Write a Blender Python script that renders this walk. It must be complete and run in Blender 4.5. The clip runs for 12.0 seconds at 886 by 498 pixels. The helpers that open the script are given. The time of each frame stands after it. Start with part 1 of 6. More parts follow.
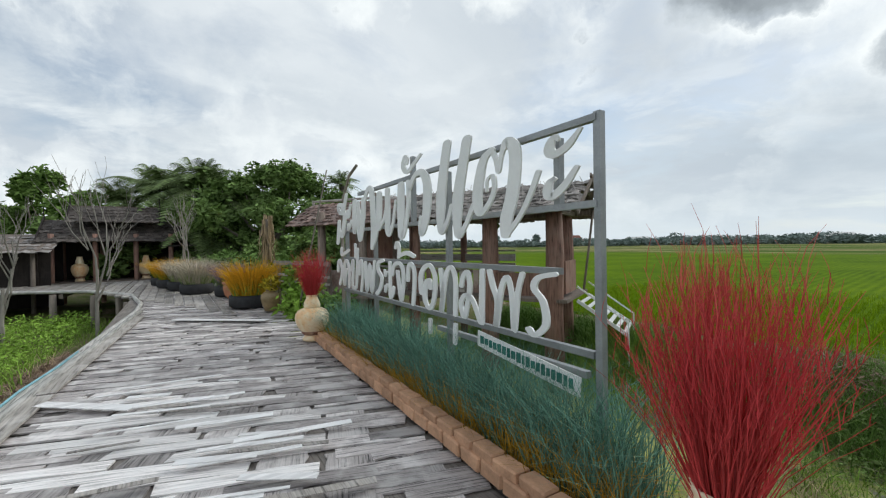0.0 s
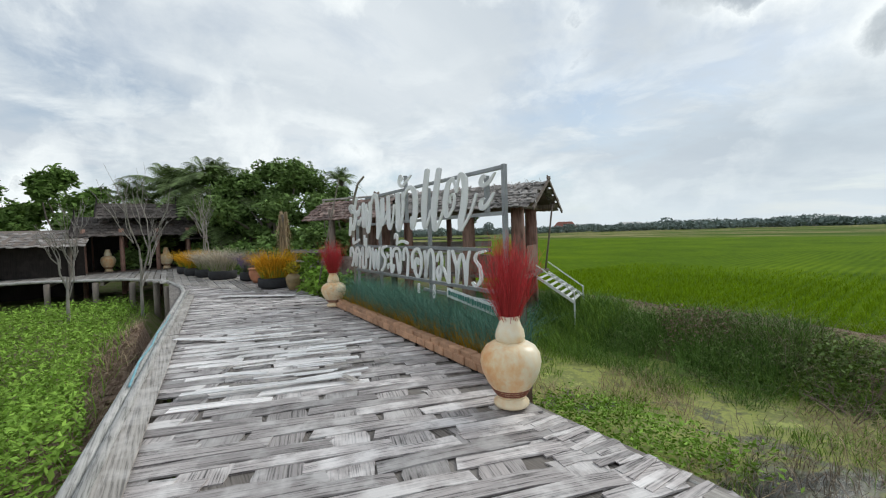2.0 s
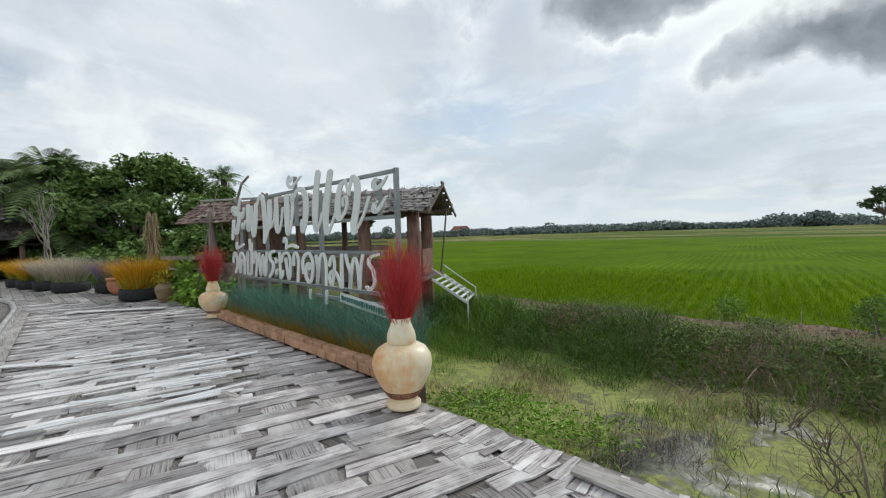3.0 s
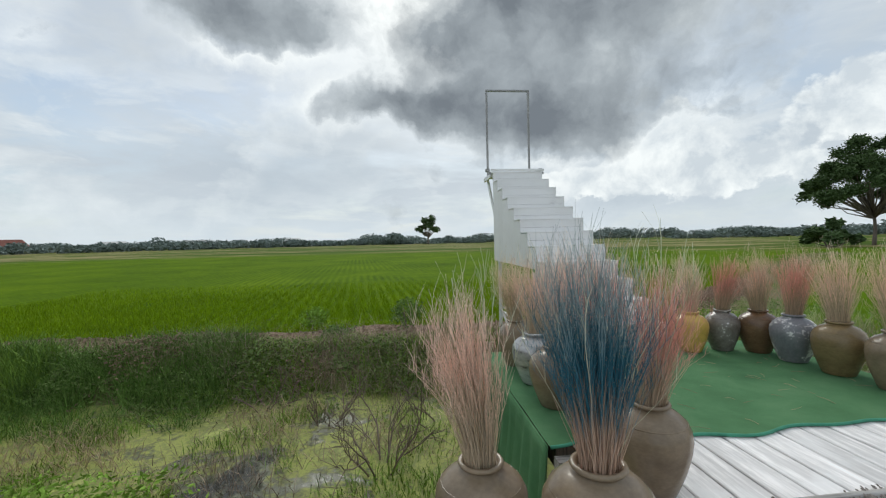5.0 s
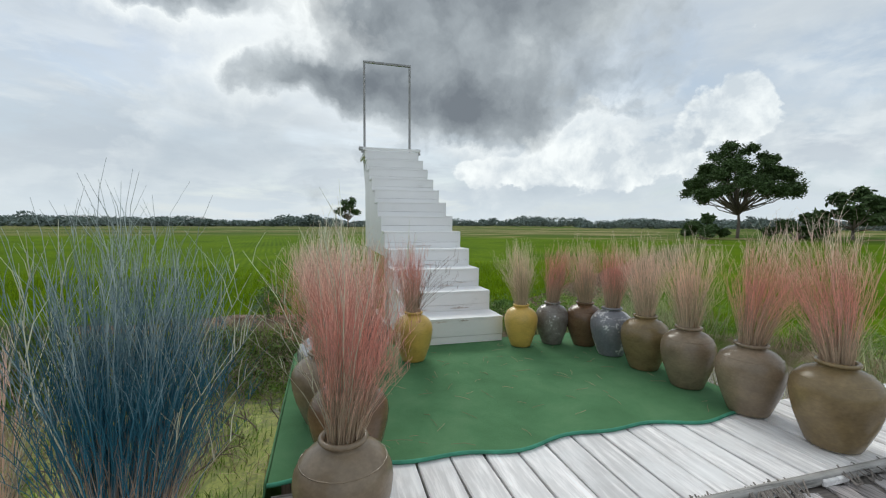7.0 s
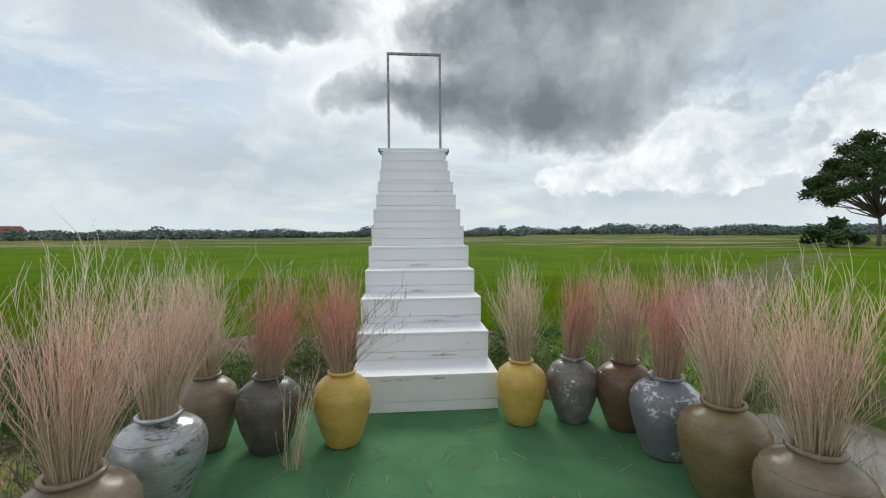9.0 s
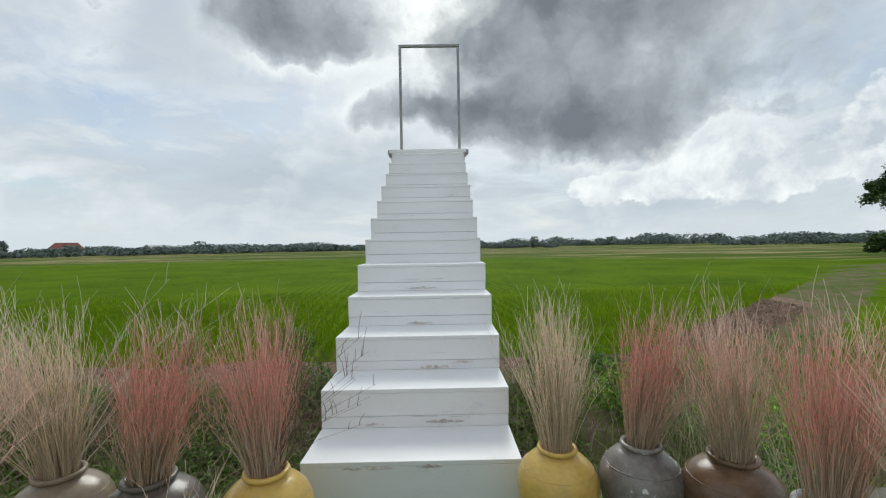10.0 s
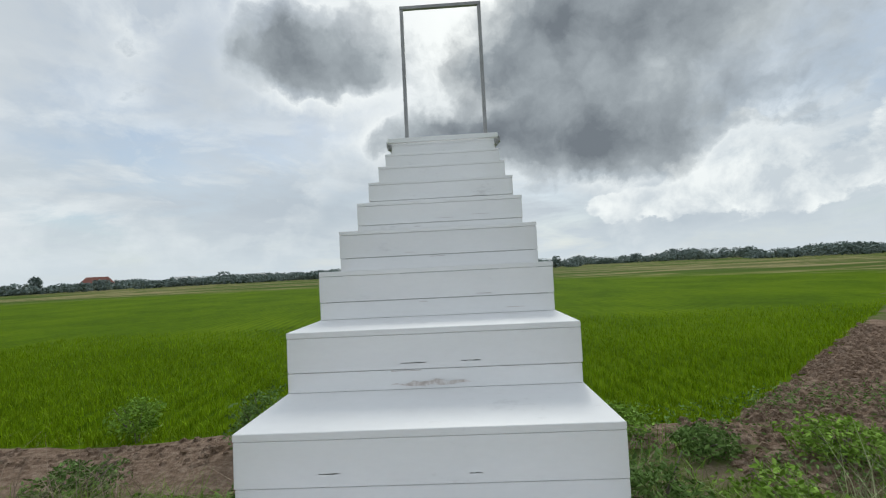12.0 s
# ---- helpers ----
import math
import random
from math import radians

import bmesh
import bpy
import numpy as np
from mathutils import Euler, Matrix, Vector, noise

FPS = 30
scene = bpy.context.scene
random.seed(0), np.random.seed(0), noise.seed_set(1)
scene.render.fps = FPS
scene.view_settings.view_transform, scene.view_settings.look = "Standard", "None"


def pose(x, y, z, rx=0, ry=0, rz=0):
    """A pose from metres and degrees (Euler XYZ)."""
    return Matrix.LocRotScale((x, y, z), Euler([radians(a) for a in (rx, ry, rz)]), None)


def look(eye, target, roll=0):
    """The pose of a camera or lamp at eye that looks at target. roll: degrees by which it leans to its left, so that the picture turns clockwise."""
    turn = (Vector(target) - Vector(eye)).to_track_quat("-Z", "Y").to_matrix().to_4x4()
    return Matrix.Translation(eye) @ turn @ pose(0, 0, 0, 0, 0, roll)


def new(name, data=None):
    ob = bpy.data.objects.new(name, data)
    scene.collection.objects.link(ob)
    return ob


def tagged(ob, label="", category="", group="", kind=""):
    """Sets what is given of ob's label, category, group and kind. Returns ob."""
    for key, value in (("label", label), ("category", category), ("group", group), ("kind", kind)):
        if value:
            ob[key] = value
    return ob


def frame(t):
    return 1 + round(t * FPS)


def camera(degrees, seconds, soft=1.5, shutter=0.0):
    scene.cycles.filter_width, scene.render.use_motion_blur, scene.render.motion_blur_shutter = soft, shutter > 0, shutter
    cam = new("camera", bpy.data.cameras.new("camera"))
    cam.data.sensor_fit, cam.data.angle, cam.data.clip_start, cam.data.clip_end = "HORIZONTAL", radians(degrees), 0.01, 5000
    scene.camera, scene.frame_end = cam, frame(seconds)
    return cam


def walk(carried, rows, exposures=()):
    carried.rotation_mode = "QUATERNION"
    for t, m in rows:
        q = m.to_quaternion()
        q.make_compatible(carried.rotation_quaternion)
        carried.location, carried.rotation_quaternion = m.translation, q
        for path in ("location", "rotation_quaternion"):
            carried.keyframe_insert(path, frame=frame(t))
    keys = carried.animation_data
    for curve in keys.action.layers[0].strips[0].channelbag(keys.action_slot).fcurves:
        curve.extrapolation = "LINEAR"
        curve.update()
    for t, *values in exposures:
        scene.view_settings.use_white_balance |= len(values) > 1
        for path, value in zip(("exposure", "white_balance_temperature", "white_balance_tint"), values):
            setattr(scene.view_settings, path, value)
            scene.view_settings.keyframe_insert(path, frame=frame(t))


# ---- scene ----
# World: the white stairs climb towards +y from the origin, z = 0 is the top of the decks.
cam = camera(93.0, 12.0, soft=1.2)


def eye(x, y, z, yaw, pitch, roll):
    """A camera pose from bearing (left of +y), tilt and lean in degrees."""
    a, p = radians(yaw), radians(pitch)
    way = Vector((-math.sin(a) * math.cos(p), math.cos(a) * math.cos(p), math.sin(p)))
    return look((x, y, z), Vector((x, y, z)) + way, roll)


PATH = [
    (0.0, eye(-4.92, -4.05, 1.26, 57.5, -0.6, -0.9)),
    (0.5, eye(-4.61, -4.08, 1.20, 59.5, -0.1, -0.9)),
    (1.0, eye(-4.17, -4.28, 1.20, 60.2, -0.5, -1.0)),
    (1.5, eye(-3.45, -4.71, 1.26, 59.9, -1.8, -1.5)),
    (2.0, look((-3.09, -5.026, 1.29), (-4.762, -3.932, 1.212), -1.8)),
    (2.5, look((-3.087, -5.02, 1.286), (-4.656, -3.782, 1.202), -2.1)),
    (3.0, look((-3.041, -4.987, 1.279), (-4.406, -3.527, 1.205), -1.9)),
    (3.5, look((-2.944, -4.92, 1.283), (-3.986, -3.215, 1.216), -1.6)),
    (3.7, look((-2.899, -4.892, 1.279), (-3.781, -3.099, 1.217), -1.6)),
    (5.5, look((-2.282, -4.488, 1.328), (-1.827, -2.541, 1.28), -1.1)),
    (6.0, look((-2.033, -4.396, 1.3), (-1.457, -2.483, 1.222), -0.7)),
    (6.5, look((-1.676, -4.358, 1.304), (-1.1, -2.446, 1.192), -0.2)),
    (8.5, look((-0.405, -3.441, 1.31), (-0.141, -1.462, 1.189), 0.4)),
    (9.0, look((-0.113, -3.065, 1.337), (0.05, -1.074, 1.26), -0.4)),
    (9.5, look((0.056, -2.562, 1.316), (0.138, -0.564, 1.275), -0.5)),
    (10.0, look((0.16, -2.058, 1.349), (0.175, -0.058, 1.331), -1.0)),
    (10.5, look((0.205, -1.524, 1.362), (0.174, 0.476, 1.37), -1.4)),
    (11.0, look((0.15, -1.002, 1.374), (0.096, 0.996, 1.419), -1.9)),
    (11.5, look((0.137, -0.518, 1.362), (0.068, 1.479, 1.439), -2.4)),
    (12.0, look((0.117, -0.028, 1.404), (0.042, 1.968, 1.498), -2.8)),
]
walk(cam, PATH, exposures=[(0.0, 0.09, 6350, 5.0), (3.5, 0.07, 6350, 5.0), (5.5, 0.0, 6350, 5.0), (8.5, 0.04, 6350, 5.0), (12.0, -0.08, 6350, 5.0)])

# ---- light ----
SUN_BEARING, SUN_UP = radians(-3), radians(38)     # right of +y is negative
world = bpy.data.worlds.new("cloudy_sky")
scene.world = world
world.use_nodes = True
wt = world.node_tree
wt.nodes.clear()


def node(tree, kind, **values):
    n = tree.nodes.new(kind)
    for key, value in values.items():
        n.inputs[key].default_value = value
    return n


def link(tree, a, b):
    tree.links.new(a, b)


def math_node(tree, op, a, b=None, clamp=False):
    n = tree.nodes.new("ShaderNodeMath")
    n.operation, n.use_clamp = op, clamp
    for slot, v in ((0, a), (1, b)):
        if v is None:
            continue
        if isinstance(v, (int, float)):
            n.inputs[slot].default_value = v
        else:
            link(tree, v, n.inputs[slot])
    return n.outputs[0]


def vec_node(tree, op, a, b=None):
    n = tree.nodes.new("ShaderNodeVectorMath")
    n.operation = op
    for slot, v in ((0, a), (1, b)):
        if v is None:
            continue
        if isinstance(v, tuple):
            n.inputs[slot].default_value = v
        else:
            link(tree, v, n.inputs[slot])
    return n.outputs["Value"] if op in ("LENGTH", "DOT_PRODUCT") else n.outputs[0]


def ramp(tree, fac, stops):
    n = tree.nodes.new("ShaderNodeValToRGB")
    while len(n.color_ramp.elements) > 1:
        n.color_ramp.elements.remove(n.color_ramp.elements[-1])
    for i, (p, c) in enumerate(stops):
        e = n.color_ramp.elements[0] if i == 0 else n.color_ramp.elements.new(p)
        e.position, e.color = p, (*c, 1) if len(c) == 3 else (c[0], c[0], c[0], 1)
    link(tree, fac, n.inputs[0])
    return n.outputs[0]


def mix(tree, fac, a, b, mode="MIX"):
    n = tree.nodes.new("ShaderNodeMix")
    n.data_type, n.blend_type = "RGBA", mode
    for slot, v in ((0, fac), (6, a), (7, b)):
        if isinstance(v, (int, float)):
            n.inputs[slot].default_value = v
        elif isinstance(v, tuple):
            n.inputs[slot].default_value = (*v, 1)
        else:
            link(tree, v, n.inputs[slot])
    return n.outputs[2]


def noise_node(tree, vector, scale, detail=4.0, rough=0.55, warp=0.0):
    n = node(tree, "ShaderNodeTexNoise", Scale=scale, Detail=detail, Roughness=rough, Distortion=warp)
    if vector is not None:
        link(tree, vector, n.inputs["Vector"])
    return n.outputs["Fac"]


def build_sky(t):
    sky = t.nodes.new("ShaderNodeTexSky")
    sky.sky_type, sky.sun_disc = "NISHITA", False
    sky.sun_elevation, sky.sun_rotation = SUN_UP, -SUN_BEARING
    clear = mix(t, 1.0, sky.outputs[0], (0.115, 0.115, 0.115), "MULTIPLY")
    way = t.nodes.new("ShaderNodeTexCoord").outputs["Generated"]
    sep = t.nodes.new("ShaderNodeSeparateXYZ")
    link(t, way, sep.inputs[0])
    up = math_node(t, "MAXIMUM", sep.outputs[2], 0.0)
    over = math_node(t, "ADD", up, 0.16)
    comb = t.nodes.new("ShaderNodeCombineXYZ")
    link(t, math_node(t, "DIVIDE", sep.outputs[0], over), comb.inputs[0])
    link(t, math_node(t, "DIVIDE", sep.outputs[1], over), comb.inputs[1])
    flat = comb.outputs[0]
    # high thin sheet with broken streaks
    sheet = ramp(t, noise_node(t, flat, 0.55, 9, 0.55, 0.6), [(0.30, (0.55, 0.59, 0.66)), (0.50, (0.635, 0.67, 0.725)), (0.70, (0.78, 0.80, 0.84))])
    cover = ramp(t, noise_node(t, flat, 0.8, 8, 0.6, 0.3), [(0.36, (0.45,)), (0.55, (1.0,))])
    base = mix(t, cover, clear, sheet)
    # heaped clouds towards the horizon
    stretch = vec_node(t, "MULTIPLY", way, (1.0, 1.0, 2.6))
    heap = noise_node(t, stretch, 5.5, 9, 0.6, 0.35)
    low = ramp(t, up, [(0.0, (0.55,)), (0.05, (0.9,)), (0.22, (0.7,)), (0.42, (0.0,))])
    heap_mask = math_node(t, "MULTIPLY", ramp(t, heap, [(0.46, (0.0,)), (0.58, (1.0,))]), low)
    heap_tone = ramp(t, noise_node(t, vec_node(t, "ADD", stretch, (0.0, 0.0, -0.07)), 5.5, 9, 0.6, 0.35),
                     [(0.42, (0.88, 0.895, 0.915)), (0.66, (0.62, 0.66, 0.71))])
    base = mix(t, heap_mask, base, heap_tone)
    base = mix(t, ramp(t, up, [(0.0, (0.9,)), (0.03, (0.75,)), (0.13, (0.0,))]), base, (0.70, 0.755, 0.81))
    # light of the hidden sun through the thin sheet
    to_sun = (-math.sin(SUN_BEARING) * math.cos(radians(31)), math.cos(SUN_BEARING) * math.cos(radians(31)), math.sin(radians(31)))
    glow = ramp(t, vec_node(t, "DOT_PRODUCT", way, to_sun), [(0.92, (0.0,)), (0.982, (0.35,)), (1.0, (0.95,))])
    base = mix(t, glow, base, (1.12, 1.11, 1.09))
    # the heavy grey rain cloud in front of the sun, its tail and its smaller neighbour
    swirl = node(t, "ShaderNodeTexNoise", Scale=4.5, Detail=7.0, Roughness=0.6)
    link(t, way, swirl.inputs["Vector"])
    billow = vec_node(t, "ADD", way, vec_node(t, "MULTIPLY", vec_node(t, "SUBTRACT", swirl.outputs["Color"], (0.5, 0.5, 0.5)), (0.15, 0.15, 0.15)))
    wob = noise_node(t, billow, 5.0, 12, 0.55, 0.0)

    def puffs(places):
        total = None
        for cx, cz, sx, sz in places:
            a, e = radians(cx), radians(cz)
            centre = (-math.sin(a) * math.cos(e), math.cos(a) * math.cos(e), math.sin(e))
            right = (math.cos(a), math.sin(a), 0.0)
            upward = (math.sin(a) * math.sin(e), -math.cos(a) * math.sin(e), math.cos(e))
            d = vec_node(t, "SUBTRACT", billow, centre)
            dx = math_node(t, "DIVIDE", vec_node(t, "DOT_PRODUCT", d, right), math.sin(radians(sx)))
            dz = math_node(t, "DIVIDE", vec_node(t, "DOT_PRODUCT", d, upward), math.sin(radians(sz)))
            front = math_node(t, "GREATER_THAN", vec_node(t, "DOT_PRODUCT", way, centre), 0.3)
            q = math_node(t, "ADD", math_node(t, "MULTIPLY", dx, dx), math_node(t, "MULTIPLY", dz, dz))
            puff = math_node(t, "MULTIPLY", math_node(t, "POWER", 2.718, math_node(t, "MULTIPLY", q, -0.7)), front)
            total = puff if total is None else math_node(t, "ADD", total, puff)
        return total

    # blue-grey veils low in the sky
    veil = math_node(t, "MULTIPLY", puffs(((-42, 15, 15, 9), (14, 9, 20, 5), (-30, 7, 12, 4))), ramp(t, noise_node(t, stretch, 2.4, 6, 0.55, 0.3), [(0.35, (0.35,)), (0.6, (0.85,))]))
    base = mix(t, math_node(t, "MINIMUM", veil, 0.8), base, (0.51, 0.565, 0.635))
    # sunlit heaps beside the dark cloud
    curl = noise_node(t, vec_node(t, "MULTIPLY", way, (1.0, 1.0, 1.3)), 9.0, 10, 0.55, 0.1)
    white = puffs(((-33, 11.5, 7, 3.6), (-40, 6.5, 9, 1.9), (-50, 12, 4, 2.6), (-24, 6.5, 7, 1.6)))
    white = math_node(t, "ADD", white, math_node(t, "MULTIPLY", math_node(t, "SUBTRACT", curl, 0.5), 1.9))
    shade = ramp(t, noise_node(t, vec_node(t, "ADD", way, (0.0, 0.0, -0.03)), 12.0, 8, 0.6, 0.2), [(0.38, (1.06, 1.06, 1.05)), (0.60, (0.66, 0.70, 0.75))])
    base = mix(t, ramp(t, white, [(0.42, (0.0,)), (0.54, (0.8,))]), base, shade)
    field = puffs(((-22, 24, 11.5, 7.0), (-5, 17.5, 11, 2.1), (16, 26.5, 8.0, 4.0), (-21, 14, 8, 3.2), (-33, 34, 11, 6)))
    field = math_node(t, "ADD", field, math_node(t, "MULTIPLY", math_node(t, "SUBTRACT", wob, 0.5), 1.5))
    rim = math_node(t, "MULTIPLY", ramp(t, field, [(0.02, (0.0,)), (0.24, (1.0,)), (0.42, (0.0,))]), ramp(t, noise_node(t, way, 2.2, 3, 0.5), [(0.42, (0.0,)), (0.6, (0.8,))]))
    base = mix(t, rim, base, (0.98, 0.985, 0.99))
    mask = ramp(t, field, [(0.24, (0.0,)), (0.38, (0.55,)), (0.62, (1.0,))])
    tone = ramp(t, math_node(t, "ADD", math_node(t, "MULTIPLY", field, 0.16), math_node(t, "MULTIPLY", noise_node(t, billow, 4.6, 10, 0.55, 0.0), 0.8)),
                [(0.34, (0.64, 0.67, 0.70)), (0.48, (0.39, 0.42, 0.455)), (0.66, (0.19, 0.21, 0.24))])
    base = mix(t, mask, base, tone)
    bg = t.nodes.new("ShaderNodeBackground")
    link(t, base, bg.inputs["Color"])
    bg.inputs["Strength"].default_value = 1.0
    out = t.nodes.new("ShaderNodeOutputWorld")
    link(t, bg.outputs[0], out.inputs[0])


build_sky(wt)
sun = new("sun", bpy.data.lights.new("sun", "SUN"))
sun.data.energy, sun.data.angle, sun.data.color = 1.6, radians(25), (1.0, 0.96, 0.9)
sun.matrix_basis = look((0, 0, 60), Vector((0, 0, 60)) - Vector((-math.sin(SUN_BEARING) * math.cos(SUN_UP), math.cos(SUN_BEARING) * math.cos(SUN_UP), math.sin(SUN_UP))))


# ---- materials ----
def material(name, stops, scale=6.0, rough=0.7, metal=0.0, bump=0.2, fine=60.0, stretch=(1, 1, 1), vary=0.25, island=False, spec=0.4, world_space=False):
    """Two scales of colour variation, fine bump, and a shift of tone for each object."""
    m = bpy.data.materials.new(name)
    m.use_nodes = True
    t = m.node_tree
    b = t.nodes["Principled BSDF"]
    tc = t.nodes.new("ShaderNodeTexCoord")
    co = t.nodes.new("ShaderNodeNewGeometry").outputs["Position"] if world_space else tc.outputs["Object"]
    info = t.nodes.new("ShaderNodeObjectInfo")
    v = vec_node(t, "MULTIPLY", co, stretch)
    if not world_space:
        v = vec_node(t, "ADD", v, None)
        shift = t.nodes.new("ShaderNodeCombineXYZ")
        link(t, math_node(t, "MULTIPLY", info.outputs["Random"], 40.0), shift.inputs[0])
        link(t, shift.outputs[0], v.node.inputs[1])
    big = noise_node(t, v, scale, 6, 0.6, 0.3)
    small = noise_node(t, v, fine, 3, 0.6)
    fac = math_node(t, "ADD", math_node(t, "MULTIPLY", big, 0.7), math_node(t, "MULTIPLY", small, 0.3))
    col = ramp(t, fac, stops)
    rnd = t.nodes.new("ShaderNodeNewGeometry").outputs["Random Per Island"] if island else info.outputs["Random"]
    tone = math_node(t, "ADD", math_node(t, "MULTIPLY", rnd, vary), 1.0 - vary / 2)
    grey = t.nodes.new("ShaderNodeCombineColor")
    for i in range(3):
        link(t, tone, grey.inputs[i])
    col = mix(t, 1.0, col, grey.outputs[0], "MULTIPLY")
    link(t, col, b.inputs["Base Color"])
    b.inputs["Roughness"].default_value, b.inputs["Metallic"].default_value = rough, metal
    b.inputs["Specular IOR Level"].default_value = spec
    if bump:
        n = node(t, "ShaderNodeBump", Strength=bump, Distance=0.01)
        link(t, fac, n.inputs["Height"])
        link(t, n.outputs[0], b.inputs["Normal"])
    return m


def three(c, lo=0.65, hi=1.3):
    return [(0.3, tuple(x * lo for x in c)), (0.5, c), (0.7, tuple(min(1, x * hi) for x in c))]


def twig_paint(name, foot, mid, tip, z0, z1, z2, strength=1.0):
    """Dry twigs with sprayed paint: foot, painted middle, bleached tips, along the height in metres."""
    m = bpy.data.materials.new(name)
    m.use_nodes = True
    t = m.node_tree
    b = t.nodes["Principled BSDF"]
    tc = t.nodes.new("ShaderNodeTexCoord")
    sep = t.nodes.new("ShaderNodeSeparateXYZ")
    link(t, tc.outputs["Object"], sep.inputs[0])
    rnd = t.nodes.new("ShaderNodeNewGeometry").outputs["Random Per Island"]
    h = math_node(t, "ADD", sep.outputs[2], math_node(t, "MULTIPLY", math_node(t, "SUBTRACT", rnd, 0.5), 0.22))
    h = math_node(t, "ADD", h, math_node(t, "MULTIPLY", math_node(t, "SUBTRACT", noise_node(t, tc.outputs["Object"], 4.0, 3), 0.5), 0.3))
    h = math_node(t, "DIVIDE", h, z2)
    col = ramp(t, h, [(0.0, foot), (z0 / z2, foot), (z1 / z2, mid), ((z1 * 0.68 + z2 * 0.32) / z2, mid), (1.0, tip)])
    tone = math_node(t, "ADD", math_node(t, "MULTIPLY", rnd, 0.7), 0.75)
    grey = t.nodes.new("ShaderNodeCombineColor")
    for i in range(3):
        link(t, tone, grey.inputs[i])
    link(t, mix(t, 1.0, col, grey.outputs[0], "MULTIPLY"), b.inputs["Base Color"])
    b.inputs["Roughness"].default_value = 0.8
    b.inputs["Specular IOR Level"].default_value = 0.2
    return m


def leafy(name, c, spread=0.9, trans=0.25):
    m = bpy.data.materials.new(name)
    m.use_nodes = True
    t = m.node_tree
    b = t.nodes["Principled BSDF"]
    rnd = t.nodes.new("ShaderNodeNewGeometry").outputs["Random Per Island"]
    big = noise_node(t, t.nodes.new("ShaderNodeTexCoord").outputs["Object"], 0.7, 3)
    fac = math_node(t, "ADD", math_node(t, "MULTIPLY", rnd, 0.6), math_node(t, "MULTIPLY", big, 0.4))
    lo, hi = tuple(x * (1 - spread * 0.55) for x in c), tuple(x * (1 + spread * 0.7) for x in c)
    link(t, ramp(t, fac, [(0.15, lo), (0.5, c), (0.85, hi)]), b.inputs["Base Color"])
    b.inputs["Roughness"].default_value = 0.7
    b.inputs["Specular IOR Level"].default_value = 0.06
    return m


def streaky(name, c, dark=0.45, along=0, wear=(0.77, 0.735, 0.715), wear_amount=0.3, rough=0.75, vary=0.5, spec=0.3, fibre=70.0):
    """Weathered split bamboo or timber: long fibres along one axis of the piece, pale worn patches, tone by piece."""
    m = bpy.data.materials.new(name)
    m.use_nodes = True
    t = m.node_tree
    b = t.nodes["Principled BSDF"]
    tc = t.nodes.new("ShaderNodeTexCoord")
    info = t.nodes.new("ShaderNodeObjectInfo")
    island = t.nodes.new("ShaderNodeNewGeometry").outputs["Random Per Island"]
    rnd = math_node(t, "FRACT", math_node(t, "ADD", island, info.outputs["Random"]))
    s = [fibre, fibre, fibre]
    s[along] = 2.5
    shift = t.nodes.new("ShaderNodeCombineXYZ")
    for i in range(3):
        link(t, math_node(t, "MULTIPLY", rnd, 17.0 + 9 * i), shift.inputs[i])
    v = vec_node(t, "ADD", vec_node(t, "MULTIPLY", tc.outputs["Object"], tuple(s)), shift.outputs[0])
    fib = noise_node(t, v, 1.0, 5, 0.65)
    col = ramp(t, fib, [(0.36, tuple(x * dark for x in c)), (0.48, c), (0.64, tuple(min(1, x * 1.35) for x in c))])
    patch = noise_node(t, vec_node(t, "ADD", tc.outputs["Object"], shift.outputs[0]), 3.0, 5, 0.6)
    pm = math_node(t, "MULTIPLY", ramp(t, patch, [(0.48, (0.0,)), (0.62, (1.0,))]), wear_amount)
    col = mix(t, pm, col, wear)
    tone = math_node(t, "ADD", math_node(t, "MULTIPLY", rnd, vary), 1.0 - vary / 2)
    grey = t.nodes.new("ShaderNodeCombineColor")
    for i in range(3):
        link(t, tone, grey.inputs[i])
    link(t, mix(t, 1.0, col, grey.outputs[0], "MULTIPLY"), b.inputs["Base Color"])
    b.inputs["Roughness"].default_value = rough
    b.inputs["Specular IOR Level"].default_value = spec
    n = node(t, "ShaderNodeBump", Strength=0.5, Distance=0.004)
    link(t, fib, n.inputs["Height"])
    link(t, n.outputs[0], b.inputs["Normal"])
    return m


BAMBOO_X = streaky("grey_bamboo_along", (0.33, 0.30, 0.29), dark=0.14, along=0, wear_amount=0.5, vary=0.7, rough=0.6, fibre=95)
BAMBOO_Y = streaky("grey_bamboo_across", (0.375, 0.34, 0.33), dark=0.14, along=1, wear_amount=0.62, vary=0.8, rough=0.6, fibre=95)
# Pale newer strips; their near-white also holds the painted glare of the deck.
BAMBOO_PALE = streaky("pale_glare_bamboo", (0.74, 0.70, 0.68), dark=0.5, along=1, wear=(0.84, 0.82, 0.80), wear_amount=0.6, vary=0.35, rough=0.5, fibre=80)
BAMBOO_Z = streaky("bamboo_upright", (0.24, 0.21, 0.17), along=2)
POLE_X = streaky("bamboo_edge_pole", (0.34, 0.33, 0.31), along=0, rough=0.6)
OLD_WOOD = streaky("old_dark_wood", (0.19, 0.15, 0.125), along=2, wear=(0.34, 0.28, 0.24), wear_amount=0.3)
RED_WOOD = streaky("reddish_post_wood", (0.215, 0.12, 0.092), along=2, wear=(0.26, 0.18, 0.15), wear_amount=0.4, fibre=30)
# Near-black boards: the shade under the roofs is put into this colour.
SHED_WOOD = streaky("shade_darkened_boards", (0.022, 0.017, 0.015), along=2, wear=(0.05, 0.04, 0.035), wear_amount=0.4)
